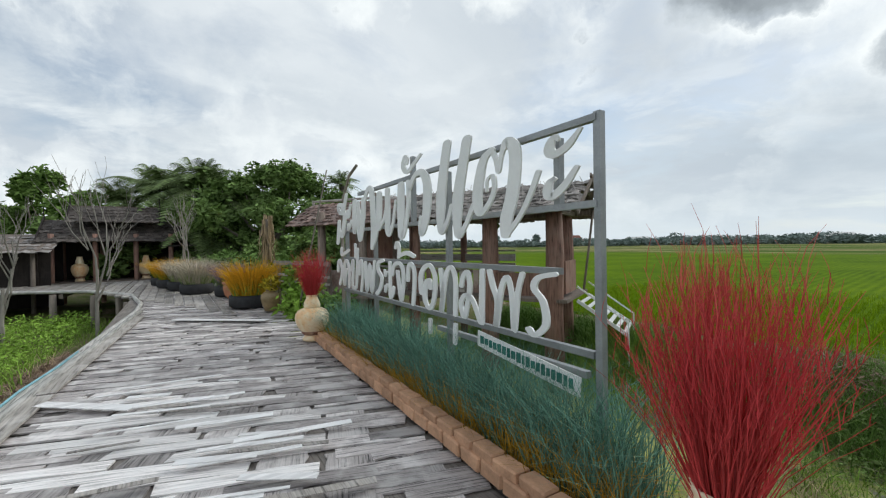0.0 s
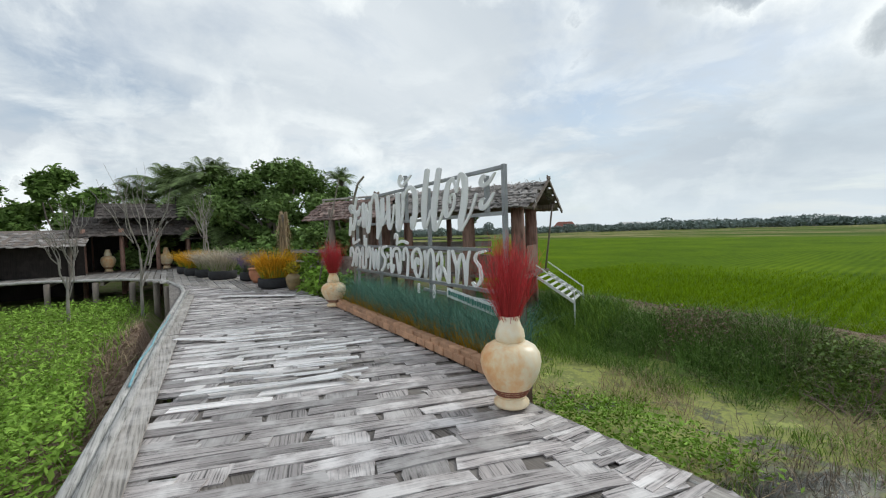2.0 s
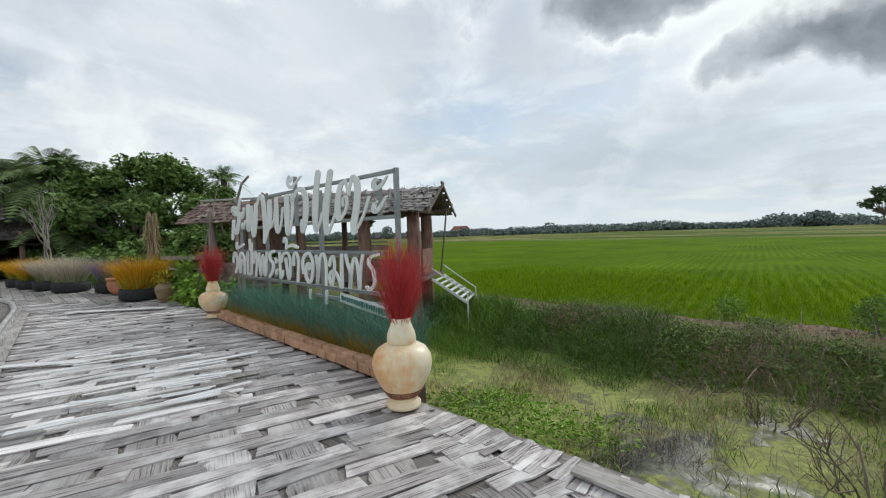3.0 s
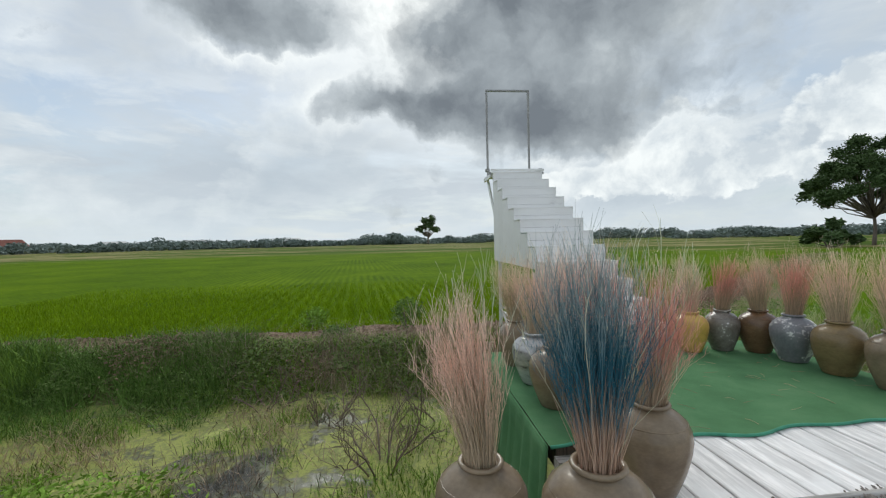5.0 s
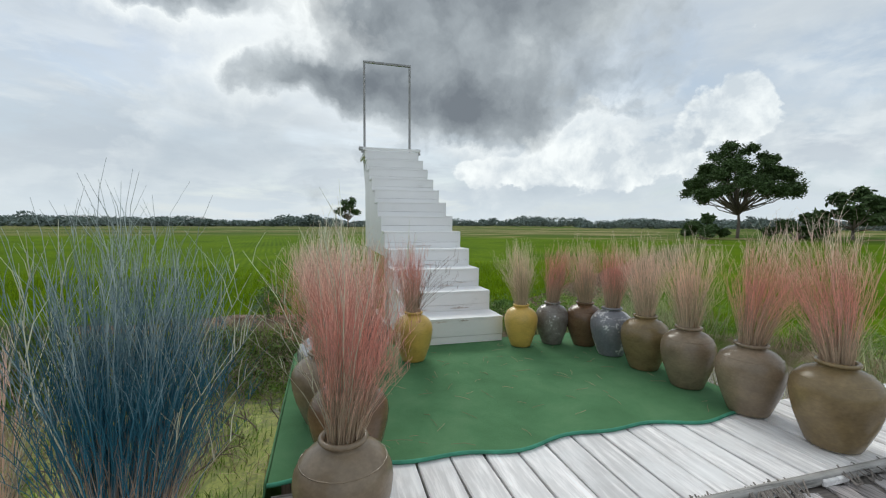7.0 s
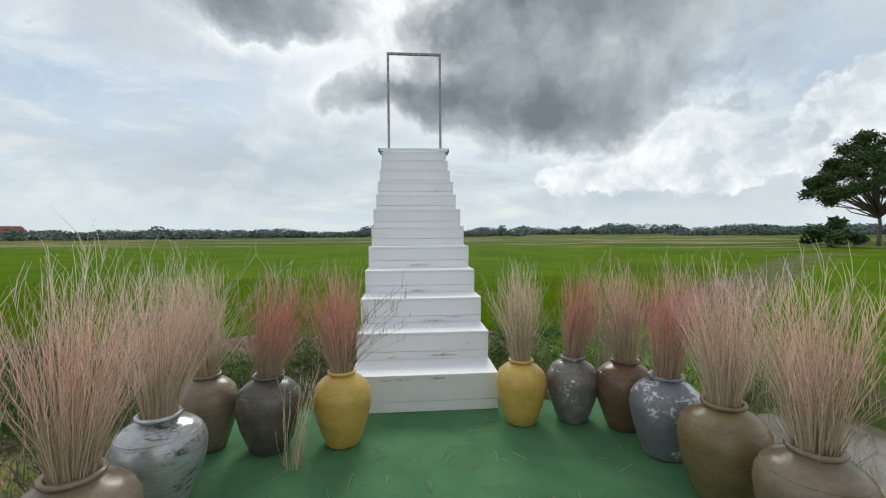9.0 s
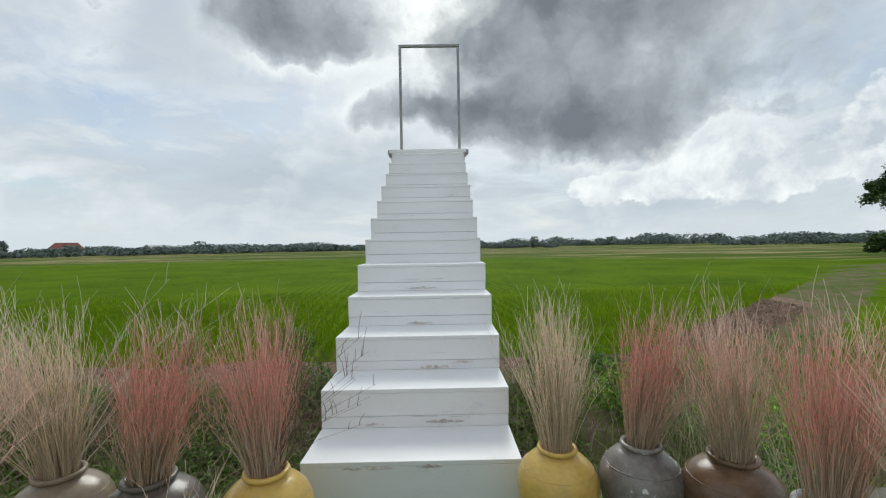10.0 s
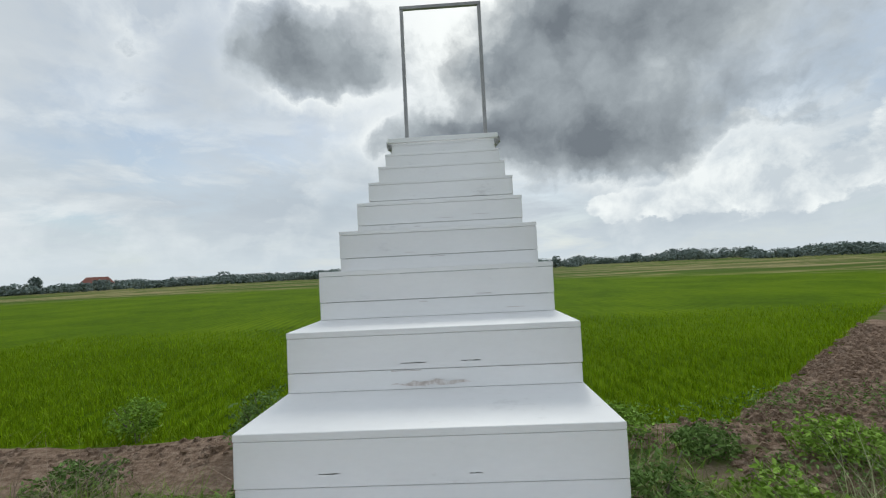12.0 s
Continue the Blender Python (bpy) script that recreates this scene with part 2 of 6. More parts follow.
GREY_WOOD = streaky("silver_grey_timber", (0.30, 0.275, 0.25), along=0)
WHITE_PLANK = streaky("whitewashed_plank", (0.72, 0.70, 0.69), dark=0.9, along=1, wear=(0.86, 0.855, 0.85), wear_amount=0.6, vary=0.22, fibre=28)
FRAY = streaky("grey_frayed_bamboo", (0.15, 0.132, 0.118), along=0, wear=(0.34, 0.32, 0.30), wear_amount=0.3, vary=0.6)
SHINGLE = streaky("weathered_leaf_shingle", (0.20, 0.178, 0.165), along=1, wear=(0.42, 0.40, 0.38), wear_amount=0.5, vary=0.9)
SHINGLE_RED = streaky("reddish_leaf_shingle", (0.20, 0.135, 0.115), along=1, wear=(0.42, 0.36, 0.33), wear_amount=0.5, vary=0.8)
SHINGLE_DARK = streaky("blackened_shingle", (0.07, 0.058, 0.052), along=1, wear=(0.20, 0.18, 0.165), wear_amount=0.3, vary=0.8)
LETTER = material("pale_grey_painted_metal", three((0.80, 0.80, 0.795), 0.9, 1.06), 3, 0.5, 0, 0.05, 40, vary=0.06)
STEEL = material("galvanised_steel", three((0.30, 0.31, 0.32), 0.75, 1.25), 5, 0.45, 0.55, 0.1, 80, vary=0.15)
GATE_STEEL = material("dull_gate_steel", three((0.34, 0.34, 0.345), 0.75, 1.2), 5, 0.5, 0.3, 0.08, 80, vary=0.1)
WHITE_METAL = material("white_painted_steel", three((0.72, 0.73, 0.72), 0.85, 1.1), 4, 0.5, 0, 0.06, 50, vary=0.1)
STAIR_WHITE = material("white_painted_stair_board", [(0.28, (0.66, 0.655, 0.65)), (0.40, (0.81, 0.81, 0.81)), (0.7, (0.86, 0.86, 0.86))], 2.2, 0.42, 0, 0.12, 26, (1, 1, 2.5), vary=0.05, spec=0.5)
SCUFF = material("grey_scuff", three((0.60, 0.565, 0.545), 0.85, 1.15), 9, 0.8, 0, 0.1, 60)
SMEAR = material("worn_paint_smear", [(0.36, (0.40, 0.34, 0.31)), (0.5, (0.62, 0.57, 0.54)), (0.6, (0.78, 0.76, 0.75))], 22, 0.8, 0, 0.1, 90)
JOINT = material("dark_joint", three((0.12, 0.11, 0.105), 0.7, 1.3), 6, 0.9, 0, 0.1, 60)
CARPET = material("green_artificial_turf", [(0.30, (0.064, 0.152, 0.068)), (0.5, (0.09, 0.21, 0.096)), (0.72, (0.138, 0.265, 0.134))], 2.4, 0.95, 0, 0.9, 210, vary=0.0, spec=0.15)
CARPET_HEM = material("turf_hem", three((0.06, 0.25, 0.16), 0.7, 1.3), 9, 0.9, 0, 0.3, 120)
BRICK = material("orange_clay_brick", three((0.46, 0.265, 0.16), 0.65, 1.3), 8, 0.85, 0, 0.5, 60, vary=0.35)
CREAM_POT = material("cream_painted_clay", [(0.34, (0.78, 0.40, 0.17)), (0.43, (0.83, 0.56, 0.30)), (0.52, (0.86, 0.71, 0.48)), (0.66, (0.89, 0.82, 0.66))], 1.9, 0.30, 0, 0.05, 22, (1, 1, 0.8), vary=0.05)
POT_BAND = material("brown_band", three((0.22, 0.075, 0.045), 0.8, 1.2), 8, 0.6, 0, 0.1, 50)
TERRACOTTA = material("terracotta", three((0.45, 0.19, 0.10), 0.8, 1.2), 5, 0.75, 0, 0.2, 50)
TYRE = material("black_planter_rubber", three((0.028, 0.028, 0.03), 0.7, 1.5), 8, 0.8, 0, 0.3, 60)
SOIL = material("soil", three((0.13, 0.085, 0.06), 0.6, 1.5), 2, 0.95, 0, 1.0, 25)


def jar_glaze(name, c, lo=0.6, hi=1.5, rough=0.27, scale=5.0):
    return material(name, three(c, lo, hi), scale, rough, 0, 0.12, 45, (1, 1, 1.6), vary=0.12, spec=0.5)


GLAZES = {
    "yellow": jar_glaze("ochre_yellow_paint", (0.60, 0.40, 0.095), 0.7, 1.25, 0.3),
    "grey": material("grey_stoneware_glaze_with_pale_chips", [(0.36, (0.13, 0.115, 0.10)), (0.52, (0.21, 0.19, 0.17)), (0.585, (0.24, 0.22, 0.20)), (0.605, (0.60, 0.58, 0.56)), (0.66, (0.64, 0.62, 0.60))], 6.5, 0.27, 0, 0.14, 40, spec=0.5),
    "brown": jar_glaze("dark_brown_stoneware_glaze", (0.17, 0.10, 0.055)),
    "black": jar_glaze("charcoal_stoneware_glaze", (0.125, 0.108, 0.088), 0.6, 1.5),
    "chipped": material("blue_grey_glaze_with_pale_chips", [(0.36, (0.15, 0.155, 0.175)), (0.53, (0.23, 0.23, 0.25)), (0.56, (0.66, 0.65, 0.65)), (0.62, (0.70, 0.69, 0.68)), (0.66, (0.25, 0.25, 0.27))], 5.5, 0.3, 0, 0.15, 40, spec=0.5),
    "olive": jar_glaze("olive_brown_stoneware_glaze", (0.23, 0.165, 0.08), 0.65, 1.4),
    "taupe": jar_glaze("taupe_stoneware_glaze", (0.24, 0.182, 0.122), 0.7, 1.35),
    "silver": material("silver_grey_crazed_glaze", [(0.36, (0.10, 0.10, 0.10)), (0.44, (0.42, 0.42, 0.42)), (0.62, (0.62, 0.62, 0.61))], 6, 0.18, 0.35, 0.2, 40, (1, 1, 3), spec=0.6),
}
REED_TINTS = {
    "pink": twig_paint("dry_reed_pale_pink", (0.52, 0.42, 0.30), (0.72, 0.51, 0.41), (0.80, 0.74, 0.61), 0.2, 0.42, 0.92),
    "red": twig_paint("dry_reed_rust_red", (0.46, 0.35, 0.25), (0.64, 0.32, 0.26), (0.78, 0.67, 0.56), 0.15, 0.35, 0.88),
    "straw": twig_paint("dry_reed_straw", (0.50, 0.40, 0.27), (0.72, 0.58, 0.43), (0.82, 0.77, 0.62), 0.2, 0.42, 0.92),
    "blue": twig_paint("dry_reed_sprayed_blue", (0.50, 0.35, 0.26), (0.032, 0.125, 0.175), (0.34, 0.39, 0.38), 0.16, 0.28, 0.80),
    "sage": twig_paint("dry_twig_pale_sage", (0.46, 0.42, 0.31), (0.54, 0.54, 0.41), (0.66, 0.68, 0.54), 0.2, 0.5, 0.95),
    "bare": twig_paint("dark_bare_twig", (0.16, 0.10, 0.08), (0.20, 0.12, 0.10), (0.30, 0.20, 0.17), 0.2, 0.4, 0.8),
    "crimson": twig_paint("twig_sprayed_crimson", (0.42, 0.045, 0.045), (0.47, 0.05, 0.055), (0.50, 0.12, 0.10), 0.2, 0.3, 0.75),
}
RICE = leafy("young_rice", (0.195, 0.298, 0.006), 0.7)
GRASS = leafy("bank_grass", (0.185, 0.295, 0.05), 0.9)
BANKGRASS = leafy("tall_bank_grass", (0.125, 0.215, 0.05), 0.9)
TANGLE = leafy("dead_stalk", (0.27, 0.21, 0.155), 0.7)
DRYGRASS = leafy("dry_grass", (0.39, 0.30, 0.19), 0.7)
WEED = leafy("bright_weed", (0.225, 0.36, 0.06), 0.8)
DARKWEED = leafy("dark_weed_leaf", (0.145, 0.235, 0.065), 0.8)
BEDGRASS = leafy("blue_green_dyed_grass", (0.125, 0.245, 0.185), 0.8)
BEDGOLD = leafy("golden_dyed_grass", (0.38, 0.22, 0.03), 0.7)
CROWN = leafy("tree_leaf", (0.15, 0.225, 0.07), 0.95)
FIELD_CROWN = leafy("field_tree_leaf", (0.085, 0.13, 0.055), 0.9)
THICKET = leafy("thicket_leaf", (0.165, 0.235, 0.075), 0.95)
DRYLEAF = leafy("withered_leaf", (0.24, 0.17, 0.12), 0.8)
CROWN_LIGHT = leafy("light_tree_leaf", (0.125, 0.20, 0.05), 0.9)
# Distance haze is painted in: greyer, paler and more even than real leaves.
HAZED_LEAF = leafy("hazed_far_leaf", (0.19, 0.235, 0.215), 0.2)
PALM = leafy("palm_frond", (0.14, 0.19, 0.075), 0.9)
BARK = material("grey_bark", three((0.19, 0.16, 0.135), 0.6, 1.4), 4, 0.9, 0, 0.6, 30, (1, 1, 0.3))
TWIG_BARK = material("dead_twig", three((0.20, 0.155, 0.12), 0.6, 1.4), 4, 0.9, 0, 0.5, 30, (1, 1, 0.3))
PALE_BARK = material("bleached_bark", three((0.30, 0.275, 0.245), 0.6, 1.3), 4, 0.9, 0, 0.5, 30, (1, 1, 0.3))
FLOWER_GOLD = leafy("golden_dyed_plume", (0.66, 0.37, 0.03), 0.6)
FLOWER_LILAC = leafy("lilac_dyed_plume", (0.22, 0.17, 0.27), 0.6)
FLOWER_GREY = leafy("straw_plume", (0.52, 0.46, 0.36), 0.6)
RED_ROOF = material("far_red_roof", three((0.20, 0.075, 0.055), 0.8, 1.2), 2, 0.8, 0, 0.1, 9)
FAR_WALL = material("far_pale_wall", three((0.62, 0.61, 0.58), 0.9, 1.1), 2, 0.8, 0, 0.1, 9)
FAR_DARK = material("far_dark_opening", three((0.05, 0.045, 0.04), 0.9, 1.1), 2, 0.8, 0, 0.1, 9)


def ground_material(name, kind):
    m = bpy.data.materials.new(name)
    m.use_nodes = True
    t = m.node_tree
    b = t.nodes["Principled BSDF"]
    pos = t.nodes.new("ShaderNodeNewGeometry").outputs["Position"]
    fine = noise_node(t, pos, 9.0, 8, 0.7)
    broad = noise_node(t, pos, 0.16, 6, 0.6, 0.4)
    rough = 0.9
    if kind == "rice":
        rows = vec_node(t, "MULTIPLY", vec_node(t, "ADD", pos, (0.0, 0.0, 0.0)), (0.62, 0.05, 1.0))
        across = vec_node(t, "DOT_PRODUCT", pos, (0.994, 0.111, 0.0))
        furrow = math_node(t, "SINE", math_node(t, "ADD", math_node(t, "MULTIPLY", across, math.tau / 0.42), math_node(t, "MULTIPLY", noise_node(t, pos, 0.5, 2, 0.5), 4.0)))
        gaps = ramp(t, noise_node(t, pos, 0.12, 3, 0.5), [(0.40, (0.1,)), (0.58, (1.0,))])
        blade = math_node(t, "ADD", math_node(t, "MULTIPLY", noise_node(t, rows, 5.0, 4, 0.6), 0.28), math_node(t, "MULTIPLY", noise_node(t, pos, 2.2, 9, 0.8), 0.72))
        tint = math_node(t, "ADD", math_node(t, "MULTIPLY", broad, 0.4), math_node(t, "MULTIPLY", blade, 0.6))
        tint = math_node(t, "ADD", tint, math_node(t, "MULTIPLY", math_node(t, "MULTIPLY", furrow, gaps), 0.055))
        near = ramp(t, tint, [(0.36, (0.040, 0.084, 0.002)), (0.5, (0.091, 0.159, 0.002)), (0.64, (0.147, 0.224, 0.004))])
        strips = noise_node(t, vec_node(t, "MULTIPLY", pos, (0.010, 0.060, 0.0)), 1.0, 3, 0.55)
        far = ramp(t, strips, [(0.36, (0.06, 0.105, 0.012)), (0.47, (0.08, 0.13, 0.02)), (0.49, (0.28, 0.23, 0.11)), (0.515, (0.33, 0.28, 0.15)), (0.535, (0.075, 0.12, 0.015)), (0.58, (0.10, 0.13, 0.03)), (0.60, (0.26, 0.215, 0.11)), (0.66, (0.08, 0.12, 0.025))])
        d = vec_node(t, "LENGTH", vec_node(t, "MULTIPLY", vec_node(t, "ADD", pos, (30.0, 0.0, 0.0)), (0.85, 1.0, 0.0)))
        d = math_node(t, "ADD", d, math_node(t, "MULTIPLY", math_node(t, "SUBTRACT", broad, 0.5), 30.0))
        col = mix(t, ramp(t, math_node(t, "DIVIDE", d, 200.0), [(0.36, (0.0,)), (0.44, (1.0,))]), near, far)
        height = blade
    elif kind == "bank":
        mixer = noise_node(t, pos, 0.9, 8, 0.65, 0.5)
        col = ramp(t, math_node(t, "ADD", math_node(t, "MULTIPLY", mixer, 0.6), math_node(t, "MULTIPLY", fine, 0.4)),
                   [(0.34, (0.06, 0.10, 0.022)), (0.47, (0.12, 0.15, 0.045)), (0.57, (0.19, 0.155, 0.10)), (0.68, (0.28, 0.22, 0.16))])
        height = fine
    elif kind == "soil":
        col = ramp(t, fine, [(0.34, (0.15, 0.102, 0.072)), (0.5, (0.285, 0.20, 0.145)), (0.66, (0.42, 0.325, 0.25))])
        height = fine
    else:
        pool = vec_node(t, "LENGTH", vec_node(t, "MULTIPLY", vec_node(t, "ADD", pos, (4.4, 0.5, 1.16)), (0.8, 0.85, 0.0)))
        weed = math_node(t, "SUBTRACT", noise_node(t, pos, 0.95, 9, 0.7, 0.5), ramp(t, pool, [(0.3, (0.16,)), (1.0, (0.0,))]))
        col = ramp(t, math_node(t, "ADD", math_node(t, "MULTIPLY", weed, 0.75), math_node(t, "MULTIPLY", fine, 0.25)),
                   [(0.34, (0.04, 0.038, 0.027)), (0.42, (0.09, 0.095, 0.04)), (0.48, (0.32, 0.345, 0.075)), (0.54, (0.17, 0.19, 0.05)), (0.62, (0.47, 0.51, 0.13))])
        wet = ramp(t, weed, [(0.34, (0.10,)), (0.42, (0.8,))])
        link(t, wet, b.inputs["Roughness"])
        rough, height = None, fine
    link(t, col, b.inputs["Base Color"])
    if rough:
        b.inputs["Roughness"].default_value = rough
        b.inputs["Specular IOR Level"].default_value = 0.02
    n = node(t, "ShaderNodeBump", Strength=0.9 if kind != "swamp" else 0.12, Distance=0.12 if kind == "soil" else 0.05)
    link(t, height, n.inputs["Height"])
    link(t, n.outputs[0], b.inputs["Normal"])
    return m


RICE_FIELD = ground_material("rice_field", "rice")
BANK = ground_material("grassy_bank", "bank")
BARE_SOIL = ground_material("bare_soil", "soil")
SWAMP = ground_material("duckweed_water", "swamp")


# ---- shapes ----
def part(name, bm, mat, parent=None, label=""):
    me = bpy.data.meshes.new(name)
    bm.to_mesh(me)
    bm.free()
    me.materials.append(mat)
    ob = new(name, me)
    if parent is not None:
        ob.parent = parent
    if label:
        tagged(ob, label)
    return ob


def piece(name, me, parent, m):
    ob = new(name, me)
    ob.parent = parent
    ob.matrix_basis = m
    return ob


def thing(name, label, category, at=None, group="", kind=""):
    ob = new(name)
    ob.empty_display_size = 0.1
    if at is not None:
        ob.matrix_basis = at
    return tagged(ob, label, category, group, kind)


def smooth(ob):
    for p in ob.data.polygons:
        p.use_smooth = True
    return ob


def box(size, at=(0, 0, 0), bevel=0.0, m=None, bm=None):
    own = bm is None
    bm = bmesh.new() if own else bm
    made = bmesh.ops.create_cube(bm, size=1.0, matrix=Matrix.Diagonal((*size, 1)))["verts"]
    if bevel:
        edges = list({e for v in made for e in v.link_edges})
        made = bmesh.ops.bevel(bm, geom=edges, offset=bevel, segments=1, affect="EDGES")["verts"]
    bmesh.ops.transform(bm, matrix=(Matrix.Translation(at) if m is None else Matrix.Translation(at) @ m), verts=list(made))
    return bm


def beam_pose(a, b):
    """A pose at the middle of a-b whose x axis points from a to b."""
    a, b = Vector(a), Vector(b)
    x = (b - a).normalized()
    up = Vector((0, 0, 1)) if abs(x.z) < 0.95 else Vector((0, 1, 0))
    y = up.cross(x).normalized()
    z = x.cross(y)
    m = Matrix((x, y, z)).transposed().to_4x4()
    return Matrix.Translation((a + b) / 2) @ m, (b - a).length


def bar(a, b, w, h, bevel=0.0, bm=None):
    """A squared bar from a to b."""
    m, n = beam_pose(a, b)
    own = bmesh.new()
    box((n, w, h), bevel=bevel, bm=own)
    bmesh.ops.transform(own, matrix=m, verts=own.verts)
    if bm is None:
        return own
    me = bpy.data.meshes.new("tmp")
    own.to_mesh(me)
    own.free()
    bm.from_mesh(me)
    bpy.data.meshes.remove(me)
    return bm


def tube(points, radii, seg=8, bm=None, cap=True):
    bm = bmesh.new() if bm is None else bm
    points = [Vector(p) for p in points]
    rings = []
    for i, p in enumerate(points):
        d = (points[min(i + 1, len(points) - 1)] - points[max(i - 1, 0)]).normalized()
        side = d.orthogonal().normalized() if abs(d.z) > 0.95 else Vector((0, 0, 1)).cross(d).normalized()
        up = d.cross(side)
        r = radii[i] if isinstance(radii, (list, tuple)) else radii
        rings.append([bm.verts.new(p + (side * math.cos(k * math.tau / seg) + up * math.sin(k * math.tau / seg)) * r) for k in range(seg)])
    for a, b in zip(rings, rings[1:]):
        for k in range(seg):
            bm.faces.new((a[k], a[(k + 1) % seg], b[(k + 1) % seg], b[k]))
    if cap:
        bm.faces.new(rings[0][::-1])
        bm.faces.new(rings[-1])
    return bm


def lathe(profile, seg=40, wobble=0.0, seed=0):
    """A turned shape from (radius, height) pairs, closed at the foot."""
    bm = bmesh.new()
    rnd = random.Random(seed)
    ph = rnd.random() * 6
    rings = []
    for r, z in profile:
        rings.append([bm.verts.new((r * (1 + wobble * math.sin(2 * a + ph)) * math.cos(a), r * (1 - wobble * math.sin(2 * a + ph)) * math.sin(a), z))
                      for a in (k * math.tau / seg for k in range(seg))])
    for a, b in zip(rings, rings[1:]):
        for k in range(seg):
            bm.faces.new((a[k], a[(k + 1) % seg], b[(k + 1) % seg], b[k]))
    bm.faces.new(rings[0][::-1])
    bm.faces.new(rings[-1])
    return bm


def mesh_object(name, verts, faces, mat, parent=None):
    me = bpy.data.meshes.new(name)
    me.from_pydata(verts, [], faces)
    me.materials.append(mat)
    me.update()
    ob = new(name, me)
    if parent is not None:
        ob.parent = parent
    return ob


def blades(roots, height, width, lean, rng, bend=0.35, spread=None):
    """Tapered, bent blades: vertices and faces as arrays, five vertices a blade."""
    n = len(roots)
    roots = np.asarray(roots, float)
    h = height * rng.uniform(0.6, 1.15, n)
    a = rng.uniform(0, math.tau, n)
    tilt = lean * rng.uniform(0.1, 1.0, n)
    out = np.stack([np.cos(a), np.sin(a), np.zeros(n)], 1)
    if spread is not None:
        out = np.stack([np.cos(spread), np.sin(spread), np.zeros(n)], 1)
    b = rng.uniform(0, math.tau, n)
    side = np.stack([np.cos(b), np.sin(b), np.zeros(n)], 1) * (width * rng.uniform(0.6, 1.2, n) / 2)[:, None]
    mid = roots + out * (h * tilt * 0.45)[:, None] + np.array([0, 0, 1]) * (h * 0.55)[:, None]
    tip = roots + out * (h * tilt * (1 + bend))[:, None] + np.array([0, 0, 1]) * (h * (1 - 0.3 * tilt))[:, None]
    v = np.stack([roots - side, roots + side, mid + side * 0.8, mid - side * 0.8, tip], 1).reshape(-1, 3)
    k = (np.arange(n) * 5)[:, None]
    quads = (k + np.array([0, 1, 2, 3])).tolist()
    tris = (k + np.array([3, 2, 4])).tolist()
    return v, quads + tris


def leaf_cloud(centres, size, rng, flat=0.5):
    """One small folded leaf at each centre: two faces with a crease."""
    n = len(centres)
    c = np.asarray(centres, float)
    d = rng.normal(size=(n, 3)) * np.array([1, 1, flat])
    d /= np.linalg.norm(d, axis=1)[:, None]
    e = np.cross(d, rng.normal(size=(n, 3)))
    e /= np.linalg.norm(e, axis=1)[:, None] + 1e-9
    s = (size * rng.uniform(0.5, 1.3, n))[:, None]
    nrm = np.cross(d, e)
    v = np.stack([c - d * s, c + e * s * 0.42 + nrm * s * 0.12, c + d * s, c - e * s * 0.42 + nrm * s * 0.12], 1).reshape(-1, 3)
    k = (np.arange(n) * 4)[:, None]
    return v, (k + np.array([0, 1, 2])).tolist() + (k + np.array([0, 2, 3])).tolist()


def stuff(name, v, f, mat, label, category):
    ob = mesh_object(name, np.asarray(v).tolist() if not isinstance(v, list) else v, f, mat)
    return tagged(ob, label, category, kind="stuff")


# ---- ground, water, decks ----
def field_edge(x):
    return 5.7 if x < 3.6 else 5.7 + 0.87 * (x - 3.6)


def puddle(x, y):
    return (x - 4.3) ** 2 / 2.6 + (y - 0.6) ** 2 / 1.5 < 1


def ground_height(x, y):
    w = noise.noise(Vector((x * 0.5, y * 0.5, 0.3))) * 0.10 + noise.noise(Vector((x * 1.7, y * 1.7, 4.0))) * 0.04
    e = field_edge(x)
    if y > e:
        return -1.0 + (0.20 * max(0, 1 - (y - e) / 0.8)) + w * 0.3
    if y > 2.0:
        k = min(1, (y - 2.0) / 1.2)
        return -1.35 + k * 0.58 + w
    if x > 1.9 and y > -8:
        return -1.05 + min(1, (x - 1.9) / 2.5) * 0.35 + w + (-0.30 if puddle(x, y) else 0)
    if y < -5.35:
        k = min(1, (-5.35 - y) / 1.5)
        return -0.35 - 0.62 * k + w if x > -15 else -0.97 + w
    return -1.4 + w * 0.5


def graded(lo, hi, step, reach):
    mid = list(np.arange(lo, hi + 1e-6, step))
    out, d = [], step
    while (out[-1] if out else 0) < reach:
        d *= 1.45
        out.append((out[-1] if out else 0) + d)
    return [lo - o for o in reversed(out)] + mid + [hi + o for o in out]


